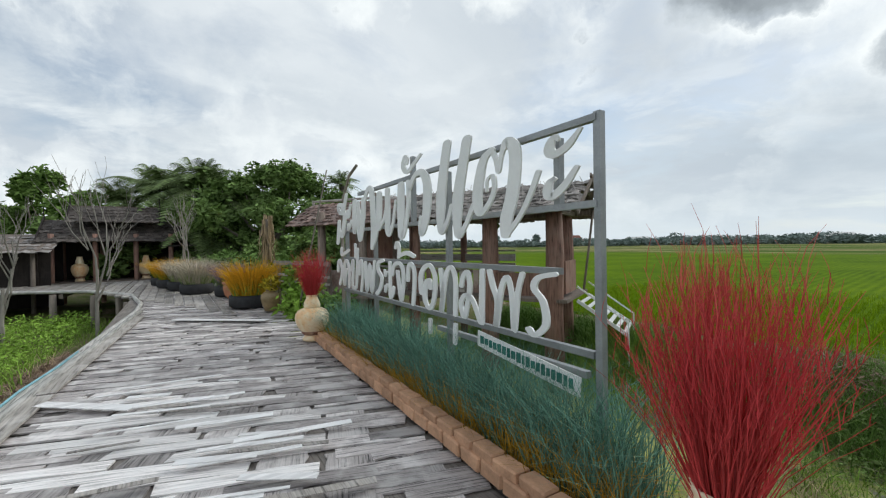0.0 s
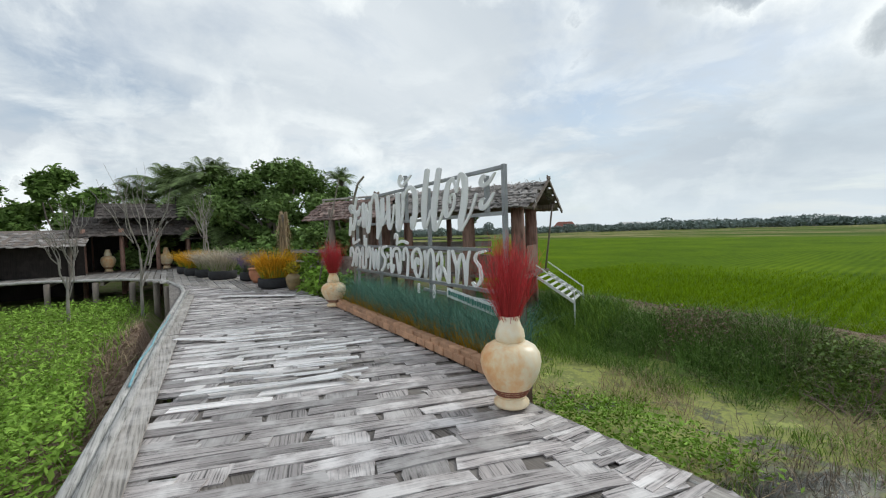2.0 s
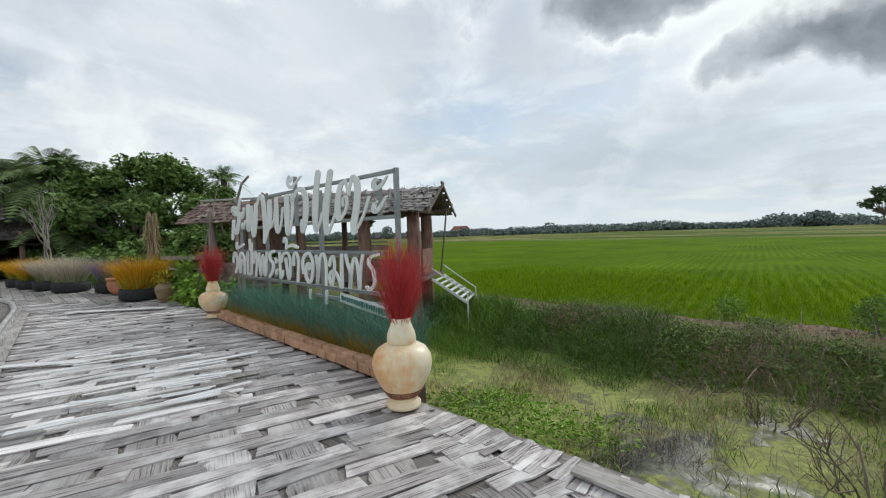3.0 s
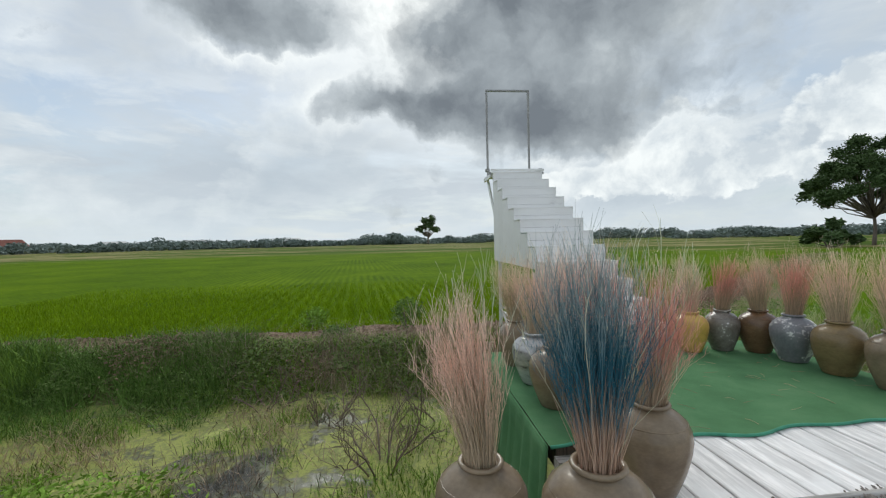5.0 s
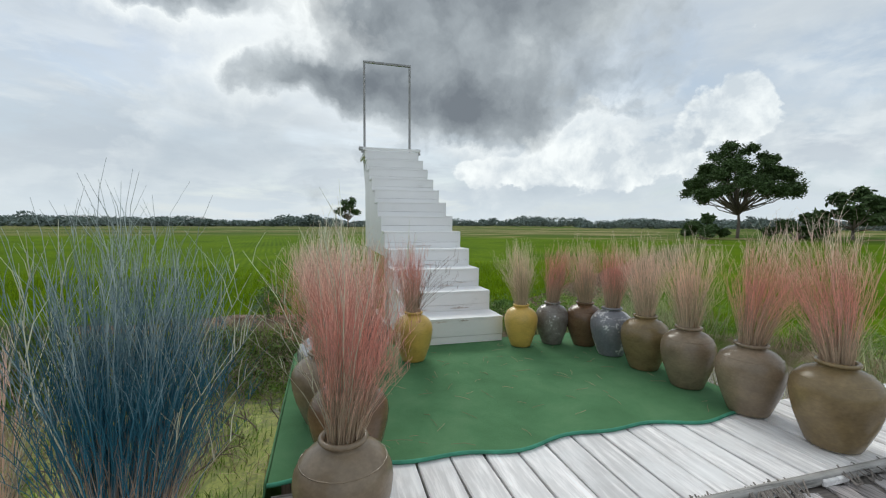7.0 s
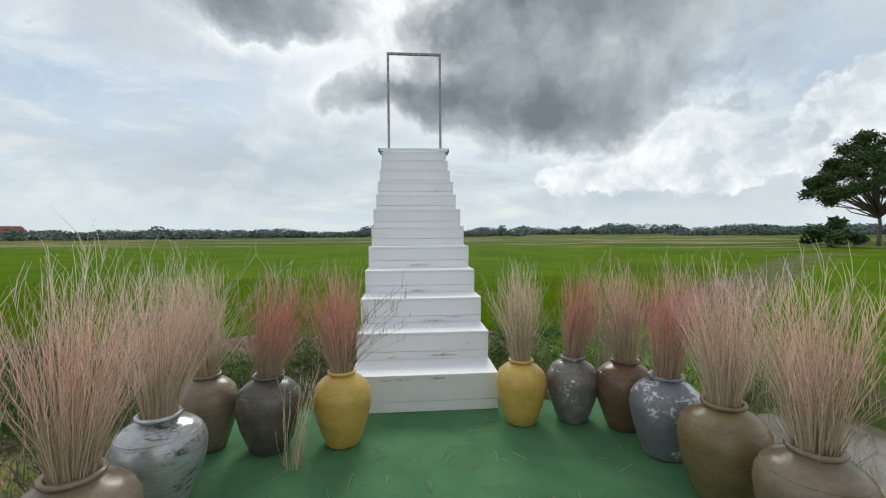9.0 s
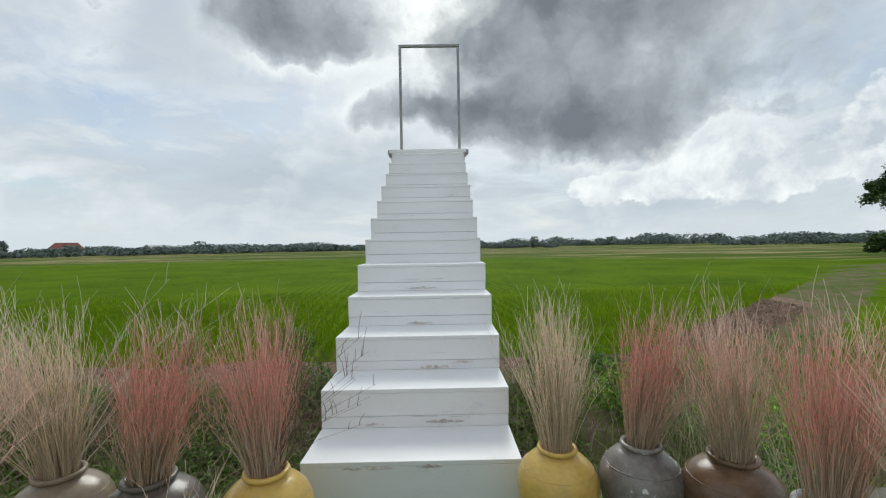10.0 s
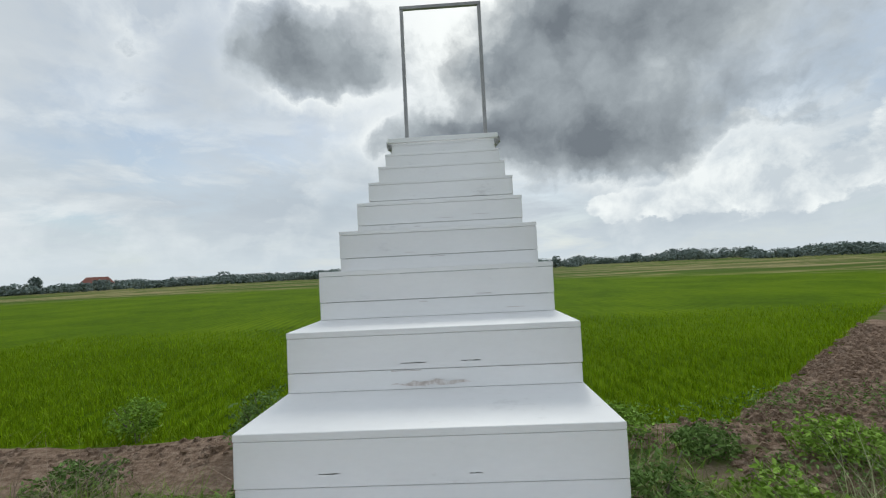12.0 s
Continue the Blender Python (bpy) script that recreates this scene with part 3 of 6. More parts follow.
def build_ground():
    xs, ys = graded(-27, 18, 0.35, 3500), graded(-15, 19, 0.35, 3500)
    verts = [(x, y, ground_height(x, y)) for y in ys for x in xs]
    faces, kinds, n = [], [], len(xs)
    for j in range(len(ys) - 1):
        for i in range(n - 1):
            faces.append((j * n + i, j * n + i + 1, (j + 1) * n + i + 1, (j + 1) * n + i))
            x, y = (xs[i] + xs[i + 1]) / 2, (ys[j] + ys[j + 1]) / 2
            e = field_edge(x) + noise.noise(Vector((x * 1.3, y * 1.3, 7))) * 0.25
            path = e - (1.45 if x < -1.5 else 0.8) < y < e and -16 < x < 12
            right_soil = 3.4 < x < 12.5 and e - 1.7 < y < e
            slope = -6.1 < y < -5.3 and -14 < x < -6.6
            far_side = x > 6.5 and y < e - 3.2 and y > -14
            kinds.append(0 if y > e or far_side else (2 if path or right_soil or slope else 1))
    ob = mesh_object("ground", verts, faces, RICE_FIELD)
    ob.data.materials.append(BANK)
    ob.data.materials.append(BARE_SOIL)
    for p, k in zip(ob.data.polygons, kinds):
        p.material_index = k
        p.use_smooth = True
    tagged(ob, "bright green rice field with a grassy earth bank", "ground", kind="structure")


build_ground()
bm = bmesh.new()
bmesh.ops.create_grid(bm, x_segments=40, y_segments=20, size=0.5, matrix=pose(-8.3, 0.0, -1.16) @ Matrix.Diagonal((27, 6.6, 1, 1)))
tagged(part("water", bm, SWAMP), "swampy ditch water covered with yellow-green duckweed", "water", kind="structure")
bm = bmesh.new()
bmesh.ops.create_grid(bm, x_segments=8, y_segments=8, size=0.5, matrix=pose(4.3, 0.6, -0.945) @ Matrix.Diagonal((3.0, 2.3, 1, 1)))
tagged(part("water", bm, material("muddy_water", three((0.20, 0.17, 0.13), 0.7, 1.2), 1.5, 0.06, 0, 0.02, 30, spec=0.6)), "small muddy puddle beside the jars", "water", kind="structure")


def mat_mesh(length, width, name, mat, rng, arch=0.012, along=0):
    """One split-bamboo strip: a slightly arched slat with ragged ends, 5 cross ribs."""
    bm = bmesh.new()
    n = 5
    rows = []
    for i in range(n):
        u = (i / (n - 1) - 0.5) * length
        z = arch * (1 - (2 * i / (n - 1) - 1) ** 2)
        w = width * rng.uniform(0.88, 1.05) / 2
        skew = rng.uniform(-0.012, 0.012)
        pts = []
        for s in (-1, 1):
            p = (u + (rng.uniform(-0.02, 0.02) if i in (0, n - 1) else 0), s * w + skew)
            pts.append(p if along == 0 else (p[1], p[0]))
        rows.append([bm.verts.new((*pts[0], z)), bm.verts.new((*pts[1], z)), bm.verts.new((*pts[1], z - 0.012)), bm.verts.new((*pts[0], z - 0.012))])
    for a, b in zip(rows, rows[1:]):
        for k in range(4):
            bm.faces.new((a[k], a[(k + 1) % 4], b[(k + 1) % 4], b[k]))
    bm.faces.new(rows[0][::-1])
    bm.faces.new(rows[-1])
    bmesh.ops.recalc_face_normals(bm, faces=bm.faces)
    me = bpy.data.meshes.new(name)
    bm.to_mesh(me)
    bm.free()
    me.materials.append(mat)
    return me


def deck_left(x):
    return -5.52 + 0.085 * max(0, -6.0 - x) if x > -15.5 else -4.72 - 0.10 * max(0, -17 - x)


def deck_right(x):
    if x > -5.9:
        return -2.78
    return -2.46 - 0.045 * (x + 10.4) if x > -10.4 else -2.30


bm = box((31.5, 0.9, 0.05), (-9.75, -4.6, -0.061))
box((31.5, 2.1, 0.05), (-9.75, -3.8, -0.0615), bm=bm)
box((5.0, 0.5, 0.05), (-8.2, -2.68, -0.0625), bm=bm)
deck = tagged(part("floor", bm, FRAY), "woven split-bamboo walkway, grey and weathered, patched", "walkway", kind="structure")
WEAVE = radians(-17)
CU, CV = math.cos(WEAVE), math.sin(WEAVE)


def build_weave():
    """Twill of broad strips: long floats across the walkway, short ones along it between them."""
    rng = np.random.default_rng(5)
    across = [mat_mesh((0.92, 1.04, 0.84)[k % 3], (0.126, 0.131, 0.119)[k % 3], "bamboo_strip", BAMBOO_Y, rng, 0.007, along=1) for k in range(6)]
    short = [mat_mesh((0.45, 0.60, 0.75)[k], 0.125, "bamboo_strip", BAMBOO_Y, rng, 0.004, along=1) for k in range(3)]
    pale = [mat_mesh((0.92, 1.04, 0.84)[k], 0.122, "bamboo_strip", BAMBOO_PALE, rng, 0.008, along=1) for k in range(3)]
    along = [mat_mesh(0.30, 0.29, "bamboo_strip", BAMBOO_X, rng, 0.004) for k in range(4)]
    pieces = []
    du, dv = 0.131, 1.20
    for i in range(-230, 75):
        for j in range(-10, 10):
            u, v = i * du, j * dv + (i % 3) * 0.40
            for kind in (0, 1):
                uu, vv = (u, v) if kind == 0 else (u + rng.uniform(-0.02, 0.02), v + 0.60)
                x = uu * CU - vv * CV - 4.0
                y = uu * CV + vv * CU - 4.0
                if not (-25 < x < 4.5):
                    continue
                lo, hi = deck_left(x), deck_right(x)
                half = 0.47 if kind == 0 else 0.16
                me = (along if kind else across)[int(rng.integers(0, 4 if kind else 6))]
                if y + half > hi or y - half < lo:
                    if kind or y > hi + 0.45 or y < lo - 0.45:
                        continue
                    me = short[int(rng.integers(0, 3))]
                    grip = len(me.vertices) and (me.vertices[-1].co.y - me.vertices[0].co.y) / 2
                    y = min(max(y, lo + grip), hi - grip)
                # Scaled distance from the middle of the painted glare patch.
                worn = math.hypot((x + 8.1) / 1.6, (y + 4.25) / 0.8) + rng.uniform(-0.25, 0.25)
                if not kind and worn < 1.0 and me in across:   # pale middle stretch: lighter strips with sky glare put into their colour
                    me = pale[int(rng.integers(0, 3))]
                pieces.append((x, y, kind, me, rng.uniform(-0.03, 0.03), rng.uniform(0, 0.006)))
    near = sorted(pieces, key=lambda p: math.hypot(p[0] + 5.4, (p[1] + 3.9) * 0.8))
    rest = {BAMBOO_Y: ([], []), BAMBOO_PALE: ([], [])}
    for k, (x, y, kind, me, turn, lift) in enumerate(near):
        m = Matrix.Translation((x, y, -0.024 + lift - (0.007 if kind else 0))) @ Matrix.Rotation(WEAVE + turn, 4, "Z")
        if k < 300:
            piece("bamboo_strip", me, deck, m)
        else:
            verts, faces = rest[BAMBOO_PALE if me in pale else BAMBOO_Y]
            base = len(verts)
            verts += [tuple(m @ v.co) for v in me.vertices]
            faces += [tuple(base + q for q in p.vertices) for p in me.polygons]
    for mat, (verts, faces) in rest.items():
        tagged(mesh_object("bamboo_strips", verts, faces, mat, deck), "far run of woven bamboo strips", kind="stuff")


build_weave()


def edge_pole(points, r, name="edge_pole"):
    return smooth(part(name, tube(points, r, 8), POLE_X, deck))


edge_pole([(4, -2.74, -0.01), (0, -2.75, 0.0), (-2.2, -2.78, -0.03), (-3.8, -2.82, -0.06), (-5.3, -2.79, -0.06), (-5.9, -2.74, -0.06)], 0.03)
edge_pole([(-5, -5.60, -0.02), (-9, -5.28, -0.01), (-12, -5.02, 0.0), (-15.4, -4.74, -0.01), (-17, -4.75, -0.02), (-19.5, -5.1, -0.02), (-21.6, -6.3, -0.01), (-23.2, -9.0, -0.01), (-23.3, -15, -0.01)], 0.05)
edge_pole([(-5, -5.52, 0.0), (-9, -5.20, 0.01), (-12, -4.94, 0.01), (-15.4, -4.66, 0.01)], 0.042)
# broad pale boards along the near edge of the walkway
part("edge_board", bar((-4.4, -5.47, 0.012), (-9.8, -5.04, 0.012), 0.17, 0.016), GREY_WOOD, deck)
part("edge_board", bar((-9.85, -5.03, 0.012), (-14.6, -4.62, 0.012), 0.14, 0.016), GREY_WOOD, deck)
part("edge_board", bar((-2.9, -2.97, 0.012), (-4.05, -2.93, 0.010), 0.12, 0.02), GREY_WOOD, deck)
part("stray_strip", bar((-13.7, -4.1, 0.016), (-12.6, -2.75, 0.018), 0.16, 0.008), WHITE_PLANK, deck, "pale fresh strip laid over the weave")
part("stray_strip", bar((-9.55, -5.0, 0.016), (-9.0, -4.35, 0.02), 0.11, 0.008), WHITE_PLANK, deck, "pale fresh strip laid over the weave")
part("stray_strip", bar((-7.15, -5.0, 0.022), (-6.7, -3.6, 0.022), 0.07, 0.008), WHITE_PLANK, deck, "pale fresh strip laid over the weave")
part("stray_strip", bar((-6.75, -3.75, 0.026), (-6.55, -3.7, 0.024), 0.05, 0.008), GREY_WOOD, deck)
rng = np.random.default_rng(31)
# Narrow pale strips that add to the painted glare of the middle stretch.
for k in range(30):
    x, y = rng.uniform(-9.6, -6.9), rng.uniform(-4.7, -3.7)
    part("stray_strip", bar((x, y, 0.016 + 0.0004 * k), (x + rng.uniform(0.05, 0.25), y + rng.uniform(0.3, 0.8), 0.018 + 0.0004 * k), rng.uniform(0.025, 0.07), 0.005), WHITE_PLANK if k % 4 else GREY_WOOD, deck)
# ragged ends of the weave over the ditch
for k in range(52):
    x = -5.15 + k * 0.060 + rng.uniform(-0.008, 0.008)
    part("strip_end", bar((x, -3.00 - rng.uniform(0, 0.12), -0.016 + 0.002 * (k % 2)), (x + rng.uniform(-0.05, 0.05), -2.82 + rng.uniform(-0.05, 0.05), -0.02 + 0.002 * (k % 2)), rng.uniform(0.035, 0.058), 0.006), BAMBOO_Y, deck)
# water hose along the edge
smooth(tagged(part("hose", tube([(-7.6, -5.36, 0.045), (-8.4, -5.33, 0.06), (-9.2, -5.24, 0.05), (-9.9, -5.20, 0.06), (-10.8, -5.10, 0.05), (-11.5, -5.05, 0.05)], 0.011, 6),
     material("pale_blue_hose", three((0.25, 0.50, 0.58)), 5, 0.4, 0, 0)), "pale blue plastic hose along the walkway edge", "hose"))

# far part of the walkway, bending to the shed
bm = bmesh.new()
for k in range(60):
    y = -15 + k * 0.2
    x0 = -23.25 if y < -9 else (-23.25 + (y + 9) * 0.60 if y < -6.2 else -21.5 + (y + 6.2) * 2.5)
    box((abs(-27 - x0), 0.17, 0.04), ((x0 - 27) / 2, y, -0.03 + 0.005 * (k % 3)), bm=bm)
tagged(part("far_boards", bm, GREY_WOOD, deck), "far grey boards of the walkway", kind="stuff")


def deck_post(x, y, r=0.09, top=-0.08):
    smooth(part("deck_post", tube([(x, y, -1.5), (x + 0.01, y, -0.8), (x, y, top)], [r * 1.1, r, r], 8), BARK, deck))


for x, y in ((-16.6, -4.9), (-18.3, -5.1), (-19.8, -5.4), (-20.9, -6.1), (-22.0, -7.2), (-22.8, -8.6), (-23.2, -10.3), (-23.2, -12), (-6.2, -5.4), (-8.4, -5.2), (-10.6, -5.0), (-13, -4.8), (-5.2, -2.85), (-3.7, -2.85), (-2.2, -2.85)):
    deck_post(x, y)
for y in (-5.5, -7.0, -8.6, -10.2):
    part("joist", bar((-26.5, y, -0.14), (-22.8 + (0.9 if y > -8 else 0), y, -0.14), 0.10, 0.12), BARK, deck)

# white plank apron and green turf platform in front of the stairs
apron = tagged(new("plank_deck"), "whitewashed timber plank deck beside the turf", "deck", kind="structure")
PLANKS = []
for k in range(3):
    bm = box((0.182, 0.80, 0.035), bevel=0.006)
    me = bpy.data.meshes.new("plank")
    bm.to_mesh(me)
    bm.free()
    me.materials.append(WHITE_PLANK)
    PLANKS.append(me)
rng = np.random.default_rng(8)
for k in range(27):
    piece("plank", PLANKS[k % 3], apron, Matrix.Translation((-1.36 + k * 0.196, -2.37 + rng.uniform(-0.02, 0.02), -0.012 + rng.uniform(0, 0.005))) @ Matrix.Rotation(rng.uniform(-0.015, 0.015), 4, "Z"))
part("joist", box((5.4, 0.08, 0.1), (1.1, -2.6, -0.085)), GREY_WOOD, apron)
part("joist", box((5.4, 0.08, 0.1), (1.1, -2.15, -0.085)), GREY_WOOD, apron)
for x in (-1.3, 0.2, 1.8, 3.4):
    smooth(part("deck_post", tube([(x, -2.4, -1.5), (x, -2.4, -0.13)], 0.07, 8), BARK, apron))
# frayed bamboo ends along the seam with the walkway
bm = bmesh.new()
for k in range(420):
    x = rng.uniform(-1.1, 3.2)
    if noise.noise(Vector((x * 2.4, 0.0, 5.0))) < rng.uniform(-0.35, 0.25):
        continue
    a = rng.uniform(0.4, 1.1)
    bar((x, -2.86, 0.016), (x + 0.10 * a, -2.83 + 0.13 * rng.uniform(0.2, 1.0), 0.012 + rng.uniform(0, 0.010)), 0.007, 0.003, bm=bm)
tagged(part("frayed_ends", bm, FRAY, deck), "frayed split ends at the edge", kind="stuff")


def build_turf():
    t = tagged(new("turf_platform"), "green artificial turf laid over a low platform", "turf platform", kind="structure")
    nx, ny = 60, 40
    bm = bmesh.new()
    grid = []
    for j in range(ny + 1):
        row = []
        for i in range(nx + 1):
            x = -1.62 + 3.32 * i / nx
            front = -2.07 + 0.035 * math.sin(x * 4.1) + 0.025 * math.sin(x * 9.7 + 1)
            y = front + (0.12 - front) * j / ny
            z = 0.014 + 0.006 * noise.noise(Vector((x * 3, y * 3, 0)))
            row.append(bm.verts.new((x, y, z)))
        grid.append(row)
    for j in range(ny):
        for i in range(nx):
            bm.faces.new((grid[j][i], grid[j][i + 1], grid[j + 1][i + 1], grid[j + 1][i]))
    smooth(part("turf", bm, CARPET, t))
    # the turf hangs down over the ditch side in folds
    bm = bmesh.new()
    rows = []
    for j in range(9):
        z = 0.014 - 0.75 * (j / 8) ** 1.1
        rows.append([bm.verts.new((-1.625 - 0.05 * j / 8 - 0.05 * (j / 8) * math.sin(i * 1.7), -2.08 + 2.16 * i / 40, z - 0.08 * (j / 8) * math.sin(i * 0.5))) for i in range(41)])
    for a, b in zip(rows, rows[1:]):
        for i in range(40):
            bm.faces.new((a[i], b[i], b[i + 1], a[i + 1]))
    skirt = smooth(part("hanging_edge", bm, CARPET, t))
    skirt.modifiers.new("thick", "SOLIDIFY").thickness = 0.012
    pts = [(x, -2.075 + 0.035 * math.sin(x * 4.1) + 0.025 * math.sin(x * 9.7 + 1), 0.02) for x in np.linspace(-1.62, 1.7, 60)]
    smooth(part("hem", tube(pts, 0.011, 6), CARPET_HEM, t))
    part("platform_frame", box((3.2, 2.1, 0.16), (0.04, -0.99, -0.085)), OLD_WOOD, t)
    for x in (-1.45, 0.0, 1.5):
        for y in (-1.9, -1.0, -0.05):
            smooth(part("platform_post", tube([(x, y, -1.5), (x, y, -0.16)], 0.06, 8), BARK, t))


build_turf()
rng = np.random.default_rng(55)
bm = bmesh.new()
for k in range(90):
    x, y, a, ln = rng.uniform(-1.3, 1.4), rng.uniform(-2.0, -0.15), rng.uniform(0, 3.14), rng.uniform(0.03, 0.16)
    c = Vector((x, y, 0.024))
    d = Vector((math.cos(a), math.sin(a), 0)) * ln / 2
    tube([c - d, c + Vector((rng.uniform(-0.01, 0.01), rng.uniform(-0.01, 0.01), 0.004)), c + d], 0.0014, 4, bm)
tagged(part("fallen_straw", bm, DRYGRASS), "bits of dry straw fallen on the turf", "straw", kind="stuff")


# ---- white stairs ----
def build_stairs():
    s = thing("white_stairs", "tall white-painted wooden photo stairs with scuffed risers", "stairs")
    W, zs, ys = 1.1, [], []
    for k in range(12):
        zs.append(0.29 + 0.225 * k)
        ys.append(0.385 * k if k < 7 else 2.31 + 0.42 * (k - 6))
    ys.append(5.36)
    rng = np.random.default_rng(3)
    for k in range(12):
        z0 = zs[k - 1] if k else 0.015
        z1, y0, y1 = zs[k], ys[k], ys[k + 1]
        w = W + rng.uniform(-0.008, 0.008)
        part("tread", box((w, y1 - y0 + 0.02, 0.022), (0, (y0 + y1) / 2 + 0.010, z1 - 0.011), 0.002), STAIR_WHITE, s)
        split = z0 + (z1 - z0) * rng.uniform(0.26, 0.36)
        top = z1 - 0.0235
        part("riser_board", box((w - 0.002, 0.02, top - split - 0.0015), (rng.uniform(-0.002, 0.002), y0 + 0.0105, (top + split + 0.0015) / 2), 0.002), STAIR_WHITE, s)
        part("riser_board", box((w - 0.004, 0.02, split - z0 - 0.002), (rng.uniform(-0.002, 0.002), y0 + 0.0125, (split + z0) / 2), 0.002), STAIR_WHITE, s)
        part("riser_joint", box((w - 0.05, 0.012, z1 - z0 - 0.045), (0, y0 + 0.024, (z0 + z1) / 2 - 0.012)), JOINT, s)
        low = 0.84 if y0 > 1.4 else (0.0 if k < 3 else 0.4)
        if k == 11:
            continue
        for side in (-1, 1):
            h = z1 - 0.032 - low
            part("side_panel", box((0.018, y1 - y0 - 0.003, h), (side * (W / 2 - 0.016), (y0 + y1) / 2 + 0.024, low + h / 2)), STAIR_WHITE, s)
    # slanted boards that carry the overhanging landing
    for side in (-1, 1):
        part("landing_brace", bar((side * 0.50, 4.42, 1.75), (side * 0.50, 5.2, 2.68), 0.03, 0.12), STAIR_WHITE, s)
        part("landing_beam", bar((side * 0.55, 4.5, 2.70), (side * 0.55, 5.34, 2.70), 0.04, 0.07), STAIR_WHITE, s)
        part("bracket", box((0.09, 0.10, 0.07), (side * 0.60, 4.72, 2.845), 0.008), GATE_STEEL, s, "dark steel bracket end")
        part("bracket_arm", bar((side * 0.585, 4.45, 2.74), (side * 0.585, 4.76, 2.80), 0.03, 0.05), GATE_STEEL, s)
    part("landing_edge", box((1.18, 0.05, 0.05), (0, 4.42, 2.80), 0.004), STAIR_WHITE, s)
    for side in (-1, 1):
        for y in (1.7, 4.1):
            part("support_post", box((0.06, 0.06, 2.15 if y < 2 else 2.5), (side * 0.50, y, -0.3 if y < 2 else -0.15)), WHITE_METAL, s)
        part("brace", bar((side * 0.50, 4.1, -0.15), (side * 0.50, 3.1, -0.55), 0.04, 0.04), WHITE_METAL, s)
        part("brace", bar((side * 0.50, 3.1, -0.55), (side * 0.50, 4.1, -1.05), 0.04, 0.04), WHITE_METAL, s)
        part("brace", bar((side * 0.50, 1.7, -0.2), (side * 0.50, 4.1, -0.2), 0.04, 0.04), WHITE_METAL, s)
    part("cross_brace", bar((-0.5, 4.1, -0.15), (0.5, 4.1, -0.15), 0.04, 0.04), WHITE_METAL, s)
    # scuffs, drips and open joints on the paint
    for k in range(22):
        j = int(rng.integers(0, 9))
        z0 = zs[j - 1] if j else 0.015
        x, z = rng.uniform(-0.4, 0.42), rng.uniform(z0 + 0.02, z0 + 0.12)
        bm = bmesh.new()
        n = int(rng.integers(3, 6))
        ln = rng.uniform(0.02, 0.13)
        top = [bm.verts.new((x + ln * i / n, ys[j] + 0.0005, z + rng.uniform(0.0004, 0.0022))) for i in range(n + 1)]
        bot = [bm.verts.new((x + ln * i / n, ys[j] + 0.0005, z - rng.uniform(0.0004, 0.0022))) for i in range(n + 1)]
        for i in range(n):
            bm.faces.new((top[i], bot[i], bot[i + 1], top[i + 1]))
        part("scuff_mark", bm, SCUFF, s)
    for j, x, ln, up in ((1, 0.05, 0.24, 0.030), (1, -0.30, 0.12, 0.020), (2, 0.00, 0.22, 0.014), (2, 0.22, 0.16, 0.045), (3, -0.10, 0.20, 0.016), (4, -0.16, 0.30, 0.020), (0, -0.34, 0.26, 0.240), (0, 0.02, 0.14, 0.245)):
        z0 = zs[j - 1] if j else 0.015
        bm = bmesh.new()
        n = 14
        rows = []
        for i in range(n + 1):
            h = 0.018 * math.sin(math.pi * i / n) ** 0.6 * rng.uniform(0.3, 1.0)
            c = z0 + up + 0.006 * noise.noise(Vector((i * 0.5, j * 3.1, x)))
            rows.append((bm.verts.new((x + ln * i / n, ys[j] - 0.0006, c + h)), bm.verts.new((x + ln * i / n, ys[j] - 0.0006, c - h * 0.5))))
        for p, q in zip(rows, rows[1:]):
            bm.faces.new((p[0], p[1], q[1], q[0]))
        part("smear", bm, SMEAR, s, "brownish smear on the worn paint")
    g = thing("door_frame", "thin grey steel door frame standing on the stair landing", "door frame")
    for x in (-0.476, 0.533):
        part("jamb", box((0.045, 0.045, 2.03), (x, 5.295, 2.765 + 1.015), 0.004), GATE_STEEL, g)
    part("lintel", box((1.055, 0.045, 0.045), (0.0285, 5.295, 4.82), 0.004), GATE_STEEL, g)
    tagged(g, group="")


build_stairs()


